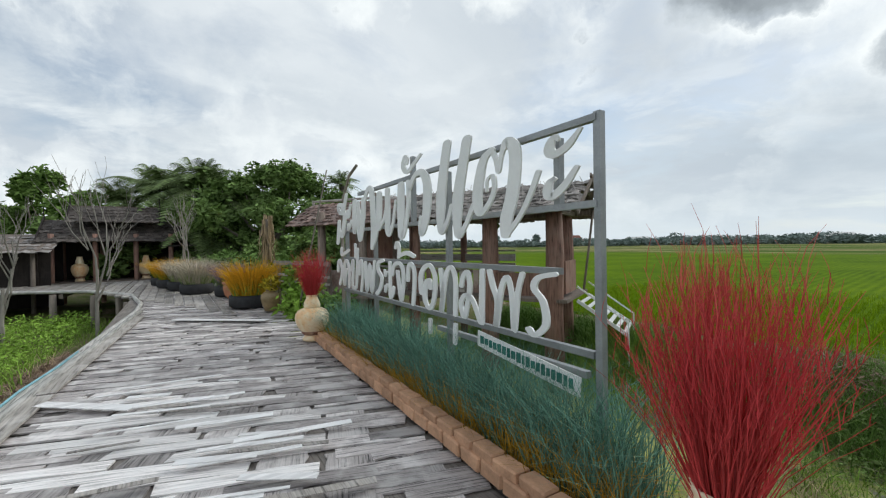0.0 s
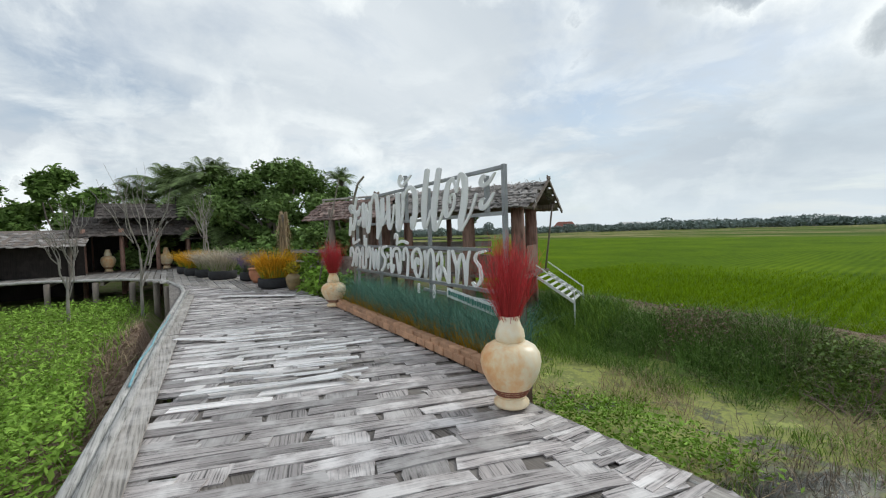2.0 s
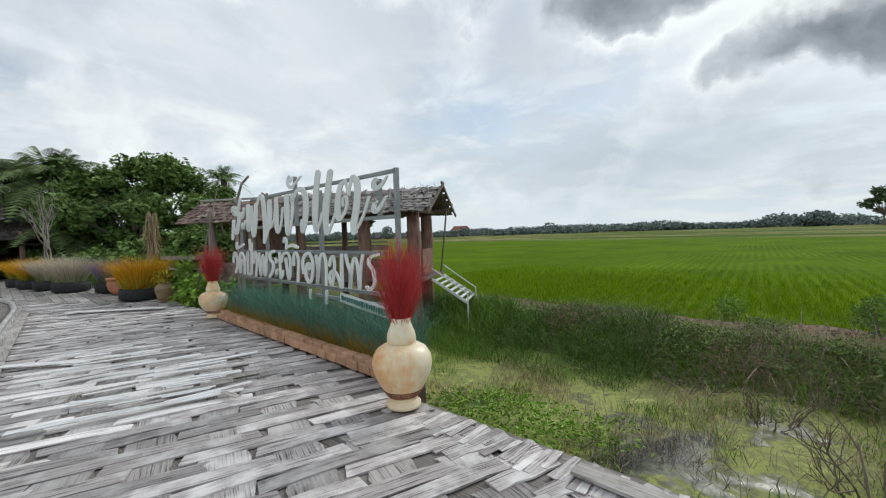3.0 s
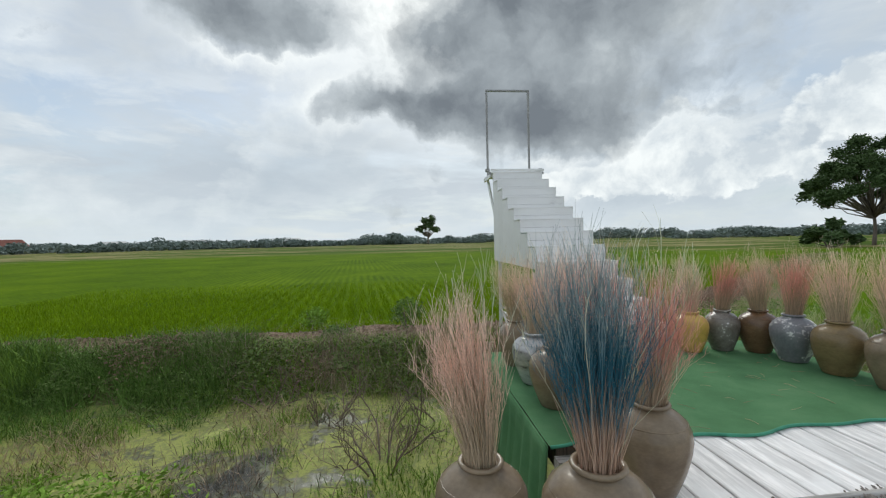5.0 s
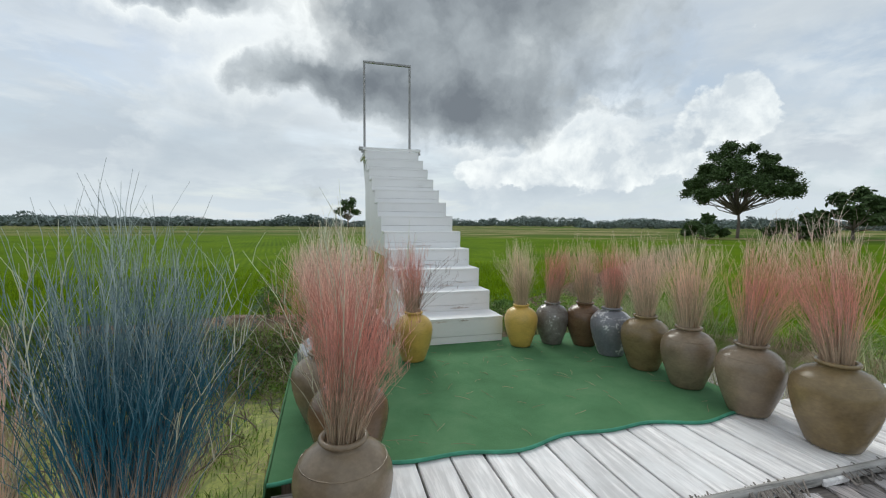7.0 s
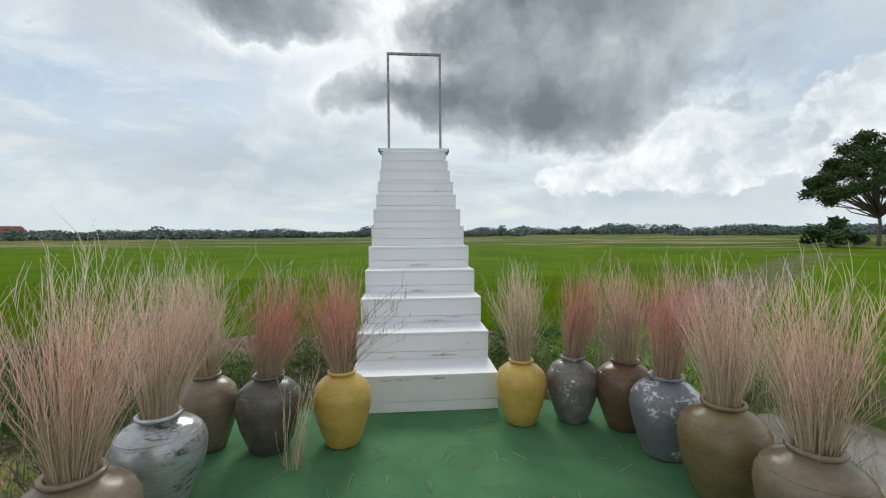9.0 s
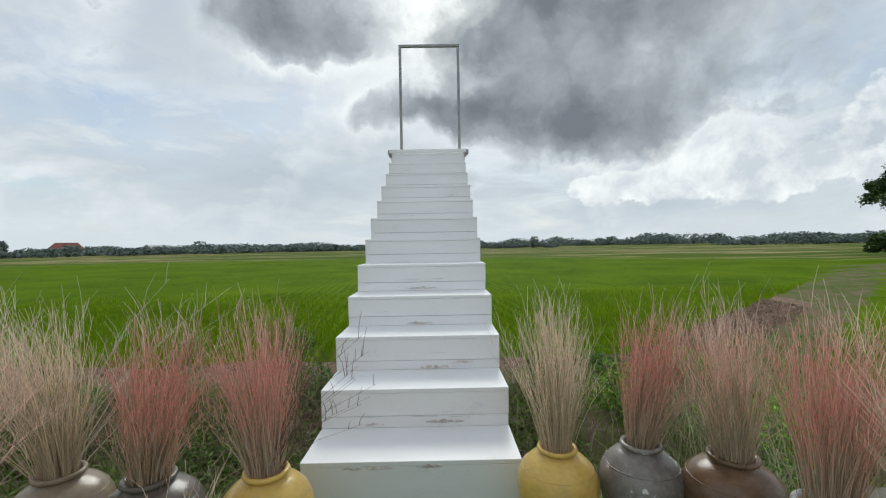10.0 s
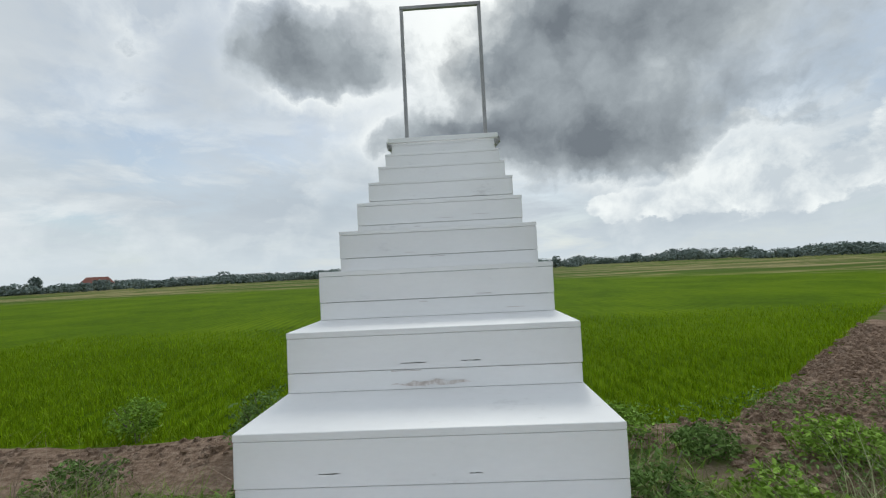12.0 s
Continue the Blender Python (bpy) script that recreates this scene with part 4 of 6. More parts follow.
# ---- jars with dry reeds ----
def twigs(n, r0, height, flare, rng, thick=0.0022, bend=0.5, fork=0.5, lean=(0, 0)):
    """Three-sided tapering twigs that fan out of a neck and fork towards their tips."""
    stems, plume = ([], []), ([], [])

    def strand(mesh, pts, ra, rb):
        verts, faces = mesh
        base = len(verts)
        m = len(pts)
        a0 = rng.uniform(0, 6.28)
        for i, p in enumerate(pts):
            r = ra + (rb - ra) * i / (m - 1)
            for k in range(3):
                a = a0 + k * 2.094
                verts.append((p[0] + r * math.cos(a), p[1] + r * math.sin(a), p[2]))
        for i in range(m - 1):
            for k in range(3):
                faces.append((base + i * 3 + k, base + i * 3 + (k + 1) % 3, base + i * 3 + 3 + (k + 1) % 3, base + i * 3 + 3 + k))

    for _ in range(n):
        a, q = rng.uniform(0, 6.283), math.sqrt(rng.uniform(0, 1))
        h = height * rng.uniform(0.5, 1.10) * (1 - 0.18 * q)
        x0, y0 = r0 * q * math.cos(a), r0 * q * math.sin(a)
        out = flare * q * rng.uniform(0.55, 1.25)
        drift = rng.uniform(-0.065, 0.065, 2)
        wob = rng.uniform(-0.022, 0.022, 10)
        pts = []
        for i in range(5):
            u = i / 4
            s = u ** (1 + bend)
            droop = 0.05 * height * q * max(0.0, u - 0.6) ** 2 * 6
            pts.append((x0 + math.cos(a) * out * s + drift[0] * u * u + wob[i] * u + lean[0] * u * u, y0 + math.sin(a) * out * s + drift[1] * u * u + wob[9 - i] * u + lean[1] * u * u, u * h - 0.08 * (1 - u) - droop))
        strand(stems, pts, thick, thick * 0.3)
        if rng.uniform() < fork:
            for _b in range(4):
                k = 2 if rng.uniform() < 0.4 else 3
                t = rng.uniform(0, 0.95)
                st = tuple(pts[k][i] + (pts[k + 1][i] - pts[k][i]) * t for i in range(3))
                ln = h * rng.uniform(0.08, 0.24)
                b = rng.uniform(0, 6.283)
                e = rng.uniform(0.15, 0.5)
                strand(plume, [st, (st[0] + 0.3 * e * ln * math.cos(b), st[1] + 0.3 * e * ln * math.sin(b), st[2] + ln * 0.5),
                        (st[0] + e * ln * math.cos(b), st[1] + e * ln * math.sin(b), st[2] + ln * 0.95)], thick * 0.5, thick * 0.2)
    return stems, plume


def jar(x, y, height, width, glaze, label, squat=0.0, z=0.018, group="stoneware jars round the turf"):
    r, h = width / 2, height
    j = thing("jar", label, "jar", pose(x, y, z, 0, 0, random.uniform(0, 360)), group)
    prof = [(0.0, 0.0), (0.58 * r, 0.0), (0.60 * r, 0.012 * h), (0.72 * r, 0.14 * h), (0.87 * r, 0.32 * h), (0.97 * r, 0.5 * h), (1.0 * r, 0.62 * h),
            (0.97 * r, 0.72 * h), (0.86 * r, 0.81 * h), (0.68 * r, 0.88 * h), (0.50 * r, 0.915 * h), (0.43 * r, 0.93 * h), (0.41 * r, 0.955 * h)]
    bm = lathe(prof[1:], 36, 0.012, int(x * 91 + y * 57))
    body = smooth(part("body", bm, GLAZES[glaze], j))
    rim = [(0.40 * r, 0.945 * h), (0.47 * r, 0.955 * h), (0.50 * r, 0.975 * h), (0.48 * r, 0.995 * h), (0.43 * r, 1.0 * h), (0.38 * r, 0.985 * h), (0.36 * r, 0.94 * h)]
    smooth(part("rim", lathe(rim, 32), GLAZES[glaze], j))
    ring = [(0.87 * r * math.cos(a), 0.87 * r * math.sin(a), 0.80 * h) for a in np.linspace(0, math.tau, 25)]
    smooth(part("shoulder_ring", tube(ring, 0.003, 4, cap=False), GLAZES[glaze], body))
    return j


def reeds(x, y, z, n, r0, height, flare, tint, label, seed, lean=(0, 0), thick=0.0022, fork=0.5, name="dry_bouquet", category="dry reeds", group="dry reed bundles", bend=0.5):
    stems, plume = twigs(n, r0, height, flare, np.random.default_rng(seed), thick, bend=bend, fork=fork, lean=lean)
    ob = thing(name, label, category, pose(x, y, z), group)
    tagged(mesh_object("stems", *stems, REED_TINTS[tint], ob), kind="stuff")
    if plume[0]:
        tagged(mesh_object("side_twigs", *plume, REED_TINTS[tint], ob), kind="stuff")
    return ob


JARS = [  # x, y, height, width, glaze, reed tint, reed height, flare
    (0.66, -0.22, 0.44, 0.35, "yellow", "straw", 0.76, 0.22),
    (1.03, -0.22, 0.45, 0.35, "grey", "red", 0.70, 0.18),
    (1.34, -0.36, 0.46, 0.39, "brown", "pink", 0.74, 0.20),
    (1.40, -0.72, 0.47, 0.40, "chipped", "red", 0.74, 0.20),
    (1.43, -1.14, 0.48, 0.41, "olive", "pink", 0.78, 0.25),
    (1.46, -1.58, 0.48, 0.40, "taupe", "pink", 0.82, 0.28),
    (1.49, -2.07, 0.48, 0.42, "taupe", "red", 0.88, 0.30),
    (1.55, -2.54, 0.50, 0.44, "olive", "red", 0.92, 0.34),
    (-0.54, -0.40, 0.46, 0.36, "yellow", "red", 0.74, 0.22),
    (-0.98, -0.43, 0.46, 0.39, "black", "red", 0.72, 0.20),
    (-1.37, -0.38, 0.46, 0.36, "taupe", "straw", 0.78, 0.28),
    (-1.34, -0.93, 0.45, 0.42, "silver", "pink", 0.84, 0.30),
    (-1.34, -1.46, 0.46, 0.42, "taupe", "pink", 0.90, 0.32),
    (-1.22, -2.02, 0.47, 0.42, "brown", "red", 0.88, 0.30),
    (-1.27, -2.60, 0.46, 0.39, "taupe", "red", 0.80, 0.20),
    (-1.79, -3.12, 0.48, 0.42, "taupe", "blue", 0.92, 0.27),
    (-2.20, -2.93, 0.42, 0.38, "taupe", "pink", 0.80, 0.15),
]
GLAZE_WORDS = {"yellow": "ochre-yellow painted clay jar", "grey": "mottled grey glazed stoneware jar", "brown": "dark brown glazed stoneware jar",
               "chipped": "blue-grey stoneware jar with chipped pale glaze", "olive": "olive-brown glazed stoneware jar", "taupe": "matt taupe stoneware jar",
               "black": "charcoal glazed stoneware jar", "silver": "silver-grey ribbed jar with cracked glaze"}
TINT_WORDS = {"straw": "straw-coloured dry reeds standing in a jar", "red": "dry reeds sprayed rust red in a jar", "pink": "pale pink dry reeds standing in a jar",
              "blue": "dry reeds sprayed dark blue in a jar"}
for i, (x, y, h, w, glaze, tint, rh, fl) in enumerate(JARS):
    on_deck = y < -2.9
    where = "walkway" if on_deck else ("plank deck" if y < -2.1 else "green turf")
    jar(x, y, h, w, glaze, f"{GLAZE_WORDS[glaze]} on the {where}", z=0.02 if not on_deck else 0.0)
    near = i in (14, 15, 16)
    reeds(x, y, h - 0.03, 480 if tint == "blue" else (340 if near else 270), 0.15 * w, rh * 0.94, fl * 0.74, tint, TINT_WORDS[tint], 100 + i, thick=0.0019, fork=1.0, bend=0.75, lean=(0.12 * math.sin(i * 2.3), 0.10 * math.cos(i * 1.7)))
reeds(-0.54, -0.40, 0.43, 14, 0.02, 0.62, 0.10, "bare", "few dark bare twigs leaning out of the yellow jar", 78, lean=(0.34, -0.05), thick=0.003, fork=1.0)
for x, y, z, h, fl, ln, sd in ((-1.27, -2.60, 0.43, 1.02, 0.34, (-0.05, 0.15), 181), (-1.22, -2.02, 0.44, 0.92, 0.34, (-0.1, 0.05), 182), (-1.79, -3.12, 0.45, 0.84, 0.30, (0.05, 0.1), 183),
                              (-1.37, -0.38, 0.43, 0.80, 0.40, (0.22, 0.35), 184), (-2.20, -2.93, 0.39, 0.86, 0.15, (0.05, 0.1), 185)):
    reeds(x, y, z, 16, 0.03, h, fl, "sage", "few long pale sage-coloured forked twigs among the reeds", sd, lean=ln, thick=0.003, fork=1.0)
reeds(-0.78, -0.66, 0.02, 30, 0.05, 0.62, 0.10, "straw", "loose bundle of fallen pale reeds leaning by the jars", 77, lean=(0.04, 0.12), thick=0.0025, name="fallen_bouquet")


# ---- cream pots with crimson twigs ----
def cream_pot(x, y, label):
    p = thing("cream_pot", label, "pot", pose(x, y, 0.0), "cream gourd pots by the sign")
    foot = [(0.122, 0.0), (0.13, 0.008), (0.13, 0.03), (0.105, 0.05), (0.102, 0.07)]
    smooth(part("foot", lathe(foot, 40), CREAM_POT, p))
    body = [(0.10, 0.065), (0.125, 0.10), (0.175, 0.165), (0.212, 0.24), (0.224, 0.30), (0.215, 0.355), (0.185, 0.40), (0.14, 0.425), (0.098, 0.434)]
    belly = smooth(part("body", lathe(body, 48), CREAM_POT, p))
    neck = [(0.094, 0.430), (0.106, 0.447), (0.110, 0.470), (0.102, 0.51), (0.085, 0.545), (0.074, 0.575), (0.072, 0.595), (0.078, 0.605), (0.070, 0.61), (0.058, 0.60), (0.05, 0.56)]
    smooth(part("neck", lathe(neck, 40), CREAM_POT, p))
    for r, z, mat in ((0.116, 0.086, POT_BAND), (0.129, 0.104, POT_BAND), (0.103, 0.064, CREAM_POT), (0.142, 0.122, POT_BAND), (0.103, 0.432, CREAM_POT)):
        ring = [(r * math.cos(a), r * math.sin(a), z) for a in np.linspace(0, math.tau, 41)]
        smooth(part("band", tube(ring, 0.0065, 6, cap=False), mat, belly))
    return p


cream_pot(-5.41, -2.94, "cream and orange gourd-shaped clay pot with brown bands on the walkway").matrix_basis = Matrix.Translation((-5.41, -2.94, 0.0)) @ Matrix.Diagonal((1.0, 1.0, 1.09, 1.0))
cream_pot(-10.68, -2.50, "cream gourd-shaped clay pot at the end of the kerb")
for x, y, s in ((-5.41, -2.94, 1), (-10.68, -2.50, 2)):
    reeds(x, y, 0.62 if s == 1 else 0.58, 520, 0.035, 0.62, 0.20, "crimson", "bundle of thin twigs dyed crimson red", s, thick=0.0021, fork=0.8, name="red_bouquet", category="dyed twigs", group="red twig bundles", bend=0.15)


# ---- brick kerb and dyed grass bed ----
bed = tagged(new("planting_bed"), "raised soil bed edged with orange bricks", "planting bed", kind="structure")
part("soil", box((4.45, 0.40, 0.9), (-8.15, -2.32, -0.47), m=Matrix.Rotation(-0.045, 4, "Z")), SOIL, bed)
BRICKS = []
rng = np.random.default_rng(12)
for k in range(4):
    bm = box((0.186, 0.105, 0.085), bevel=0.010)
    for v in bm.verts:
        v.co += Vector(rng.uniform(-0.004, 0.004, 3))
    me = bpy.data.meshes.new("brick")
    bm.to_mesh(me)
    bm.free()
    me.materials.append(BRICK)
    BRICKS.append(me)
for k in range(24):
    u = k / 23
    x, y = -10.42 + u * 4.62, -2.46 - 0.20 * u
    for c in range(2):
        piece("brick", BRICKS[(k + c) % 4], bed, Matrix.Translation((x + 0.1 * c - 0.05, y + rng.uniform(-0.006, 0.006) + 0.01 * c, 0.040 + 0.082 * c - (0.03 if c else 0))) @ Matrix.Rotation(-0.045 + rng.uniform(-0.03, 0.03), 4, "Z"))

rng = np.random.default_rng(21)


def bed_roots(n, y0, y1):
    u = rng.uniform(0, 1, n)
    x = -10.45 + u * 4.45
    y = -2.42 - 0.16 * u + rng.uniform(y0, y1, n)
    return np.stack([x, y, np.full(n, -0.02)], 1)


v, f = blades(bed_roots(6500, 0.08, 0.50), 0.64, 0.0055, 0.75, rng)
stuff("dyed_grass", v, f, BEDGRASS, "tall wispy grass dyed blue-green in the bed", "grass")
v, f = blades(bed_roots(2600, 0.02, 0.28), 0.38, 0.006, 0.8, rng)
stuff("dyed_grass", v, f, BEDGOLD, "short golden dyed grass along the kerb", "grass")


# ---- sign ----
def sign_y(x):
    return -2.1 - 0.03 * (x + 6.0)


def build_sign():
    s = thing("letter_sign", "large pale metal letters on a galvanised steel frame", "sign")
    turn = Matrix.Rotation(math.atan2(-0.03, 1.0), 4, "Z")

    for x, top in ((-6.42, 1.985), (-8.02, 1.90), (-8.70, 2.16), (-9.75, 1.85), (-10.85, 1.62), (-6.72, 1.90)):
        part("post", bar((x, sign_y(x) + 0.03, -1.35 if x not in (-8.70, -6.72) else 1.46), (x, sign_y(x) + 0.03, top), 0.045, 0.045), STEEL, s)
    for z, x0, x1 in ((1.955, -10.3, -6.42), (1.475, -10.9, -6.42), (1.085, -10.95, -6.7), (0.625, -10.95, -6.45), (0.50, -8.2, -6.5)):
        part("rail", bar((x0, sign_y(x0) + 0.02, z), (x1, sign_y(x1) + 0.02, z), 0.04, 0.04), STEEL, s)

    def letter(cx, cz, *strokes):
        """A cut-out letter of broad brush strokes: (across, up, breadth) in centimetres from its middle."""
        bm = bmesh.new()
        for k, stroke in enumerate(strokes):
            pts = [Vector((p[0] * 0.005, p[1] * 0.01, p[2] * 0.005)) for p in stroke]
            line = []
            for i in range(len(pts) - 1):
                p0, p1, p2, p3 = pts[max(i - 1, 0)], pts[i], pts[i + 1], pts[min(i + 2, len(pts) - 1)]
                for j in range(7):
                    u = j / 7
                    line.append(0.5 * (2 * p1 + (p2 - p0) * u + (2 * p0 - 5 * p1 + 4 * p2 - p3) * u * u + (3 * p1 - p0 - 3 * p2 + p3) * u ** 3))
            line.append(pts[-1])
            left, right = [], []
            for i, p in enumerate(line):
                d = line[min(i + 1, len(line) - 1)] - line[max(i - 1, 0)]
                d = Vector((d.x, d.y)).normalized()
                r = max(p.z, 0.008) / 2
                side = Vector((-d.y, d.x)) * r
                left.append(Vector((p.x, p.y)) + side)
                right.append(Vector((p.x, p.y)) - side)
            for end, sign in ((0, -1), (-1, 1)):   # rounded ends
                d = line[-1] - line[-2] if end else line[1] - line[0]
                d = Vector((d.x, d.y)).normalized() * sign
                r = max(line[end].z, 0.008) / 2
                for q in (0.55, 0.9):
                    base = Vector((line[end].x, line[end].y)) + d * r * q
                    side = Vector((-d.y, d.x)) * r * math.sqrt(1 - q * q) * sign
                    if end:
                        left.append(base + side)
                        right.append(base - side)
                    else:
                        left.insert(0, base + side)
                        right.insert(0, base - side)
            y0 = 0.0012 * k
            rows = [[bm.verts.new((2 * q.x, y, q.y)) for q, y in ((l, y0), (l, y0 + 0.014), (r, y0 + 0.014), (r, y0))] for l, r in zip(left, right)]
            for m, n in zip(rows, rows[1:]):
                for c in range(4):
                    bm.faces.new((m[c], m[(c + 1) % 4], n[(c + 1) % 4], n[c]))
            bm.faces.new(rows[0][::-1])
            bm.faces.new(rows[-1])
        bmesh.ops.recalc_face_normals(bm, faces=bm.faces)
        ob = part("letter", bm, LETTER, s)
        ob.matrix_basis = Matrix.Translation((cx, sign_y(cx) - 0.045, cz)) @ turn
        return ob

    letter(-10.88, 1.64, ((-12, 13, 12), (-16, 21, 13), (-3, 22, 12), (9, 16, 12), (-3, 10, 12), (-12, 14, 12)), ((10, 14, 12), (22, 34, 12)), ((4, 18, 13), (13, 4, 16), (8, -10, 16), (0, -23, 14), (-12, -16, 11), (-15, -1, 10)), ((-14, -2, 13), (-18, -17, 13), (-22, -33, 13)))
    letter(-10.54, 1.66, ((-7, 9, 9), (-8, 1, 9), (-1, 3, 9), (5, 16, 9)), ((-5, -10, 9), (-6, -17, 9), (1, -14, 9), (8, -6, 9)))
    letter(-10.15, 1.60, ((-16, 25, 15), (-18, 2, 15), (-18, -16, 12), (-8, -5, 8), (-2, 12, 8), (-1, 23, 7)), ((17, 25, 13), (15, 1, 14), (4, -26, 11), (-3, -14, 8), (4, 5, 7), (-3, 20, 7)))
    letter(-9.46, 1.59, ((-46, 25, 9), (-36, 36, 11), (-24, 35, 14), (-20, 13, 14), (-19, -13, 14), (-24, -36, 9)), ((-24, -36, 8), (-11, -21, 9), (-4, -1, 10), (1, 27, 14)), ((2, 27, 13), (1, 6, 13), (-2, -14, 8)), ((0, -14, 6), (15, -1, 7), (22, 12, 7)), ((24, 29, 12), (24, 7, 13), (23, -14, 13), (28, -21, 9), (38, -9, 6), (46, 15, 5)))
    letter(-8.77, 1.63, ((-8, 26, 14), (-9, 1, 16), (-9, -28, 12), (2, -17, 7), (9, 6, 8), (9, 27, 8)))
    letter(-8.47, 1.66, ((-18, 16, 7), (-7, 27, 9), (8, 29, 12), (18, 18, 14), (18, -2, 15), (13, -20, 13), (6, -30, 8), (3, -21, 5), (5, -13, 5)))
    letter(-8.59, 2.08, ((-12, 1, 7), (-10, 5, 6), (-15, 8, 7), (-20, 1, 8), (-17, -5, 9), (-9, -8, 8), (5, -2, 7), (19, 4, 5)))
    letter(-7.77, 1.73, ((-15, 39, 13), (-22, 15, 14), (-27, -11, 15), (-27, -36, 9), (-16, -27, 6), (-9, -14, 6)), ((15, 36, 13), (7, 12, 14), (0, -12, 15), (0, -40, 9), (12, -31, 6), (21, -19, 6), (28, -12, 5)))
    letter(-7.16, 1.64, ((-14, 30, 8), (-24, 25, 10), (-30, 11, 12), (-33, -4, 12), (-30, -15, 9), (-19, -9, 6), (-12, 1, 5), (-13, 11, 5), (-20, 9, 3), (-21, 1, 3)), ((-14, 29, 6), (-10, 23, 5), (-7, 13, 5)), ((-6, 14, 4), (-3, 25, 5), (3, 33, 9), (10, 27, 12), (11, 14, 12), (7, -6, 13), (1, -21, 13), (0, -32, 10)), ((1, -32, 6), (15, -20, 5), (25, -7, 5), (33, 7, 5)))
    letter(-6.62, 1.72, ((-4, 15, 3), (-6, 18, 4), (-10, 15, 7), (-11, 10, 9), (-7, 7, 9), (3, 10, 7), (13, 18, 3)), ((-9, -8, 3), (-6, -7, 4), (-11, -9, 6), (-13, -14, 8), (-10, -18, 9), (0, -13, 7), (10, -3, 4)))
    # the lower line
    letter(-11.02, 0.87, ((-9, 2, 10), (-6, 15, 10), (3, 17, 10), (10, 5, 9), (8, -6, 9), (0, -17, 10)))
    letter(-10.75, 1.19, ((-16, 4, 9), (-17, -5, 9), (-6, -4, 9), (16, 1, 9)))
    letter(-10.71, 0.87, ((2, 6, 8), (-5, -5, 9), (-9, -17, 9), (-12, -2, 9), (-6, 15, 9), (4, 18, 8), (12, 6, 8), (11, -18, 8)))
    letter(-10.36, 0.96, ((-13, -3, 9), (-9, 8, 8), (-5, 7, 8), (-9, -25, 8), (-3, -26, 8), (6, -25, 8), (10, -2, 8), (13, 26, 8)))
    letter(-10.31, 1.20, ((0, 8, 7), (-1, -9, 7)))
    letter(-10.11, 0.87, ((-7, 2, 8), (-4, 16, 8), (3, 19, 8), (7, 4, 8), (1, -19, 8)))
    letter(-9.79, 0.88, ((-15, 17, 8), (-11, -19, 8), (0, 15, 8), (6, -19, 8), (16, 19, 7)))
    letter(-9.46, 0.89, ((10, 20, 8), (-4, 17, 9), (-5, 8, 9), (5, 0, 9), (1, -12, 9), (-10, -20, 9)))
    letter(-9.28, 0.86, ((-4, 12, 5), (-2, 5, 5), (3, 10, 5)), ((-4, -6, 5), (-3, -13, 5), (2, -4, 5)))
    letter(-9.13, 0.88, ((-4, 19, 7), (-4, 0, 7), (-4, -19, 7), (3, -15, 7), (5, -8, 7)))
    letter(-8.97, 0.88, ((-14, 6, 8), (-10, 15, 8), (1, 19, 8), (12, 15, 7), (14, -1, 7), (8, -20, 7), (0, 10, 8)))
    letter(-8.80, 1.21, ((-21, 2, 6), (-18, 8, 6), (-12, 4, 6), (-14, -8, 6)), ((-14, -7, 6), (5, -3, 9), (22, -6, 8)))
    letter(-8.65, 0.87, ((-7, 3, 7), (-5, 17, 7), (2, 20, 7), (8, 9, 7), (4, -20, 7)))
    letter(-8.30, 0.87, ((-13, -7, 8), (-14, 8, 8), (-7, 17, 8), (5, 20, 7), (14, 8, 7), (11, -11, 7), (3, -20, 7), (-6, -12, 8), (-3, 3, 8), (4, 6, 7), (5, -1, 7)))
    letter(-7.94, 0.87, ((-12, 17, 7), (-9, -3, 7), (-12, -20, 7), (-4, 10, 7), (5, 20, 6), (12, 9, 6), (11, -20, 6)))
    letter(-7.59, 0.86, ((-14, 6, 6), (-11, 14, 6), (-5, 18, 6), (-2, 8, 6), (-4, -3, 6), (-10, -19, 6), (-15, -9, 6), (-9, -1, 6), (1, -3, 6), (12, -20, 6)), ((13, -20, 7), (15, 20, 6)))
    letter(-7.17, 0.86, ((-18, 20, 6), (-14, 9, 6), (-9, -2, 6), (-11, -20, 6), (-5, 6, 6), (2, 17, 5), (7, 4, 5), (9, -20, 5), (13, 6, 5), (18, 20, 5)))
    letter(-6.81, 0.87, ((11, 20, 6), (-3, 17, 6), (-7, 10, 6), (1, 2, 6), (3, -12, 6), (-7, -20, 6), (-12, -17, 7)))
    letter(-8.27, 0.51, ((1, 6, 6), (0, -6, 6)))
    letter(-7.84, 0.51, ((1, 8, 6), (0, -8, 6)))
    b = part("banner", bar((-7.52, sign_y(-7.52) - 0.03, 0.535), (-6.52, sign_y(-6.52) - 0.03, 0.43), 0.008, 0.12), LETTER, s, "white strip with rows of small teal lettering")
    ink = material("teal_lettering", three((0.03, 0.16, 0.13)), 4, 0.6, 0, 0.1, 30)
    rr = np.random.default_rng(4)
    x = -7.48
    while x < -6.58:
        w = rr.uniform(0.020, 0.042)
        part("lettering_bar", box((w, 0.004, rr.uniform(0.045, 0.07)), (x + w / 2, sign_y(x) - 0.037, 0.535 - 0.105 * (x + 7.52))), ink, b)
        x += w + 0.014


build_sign()
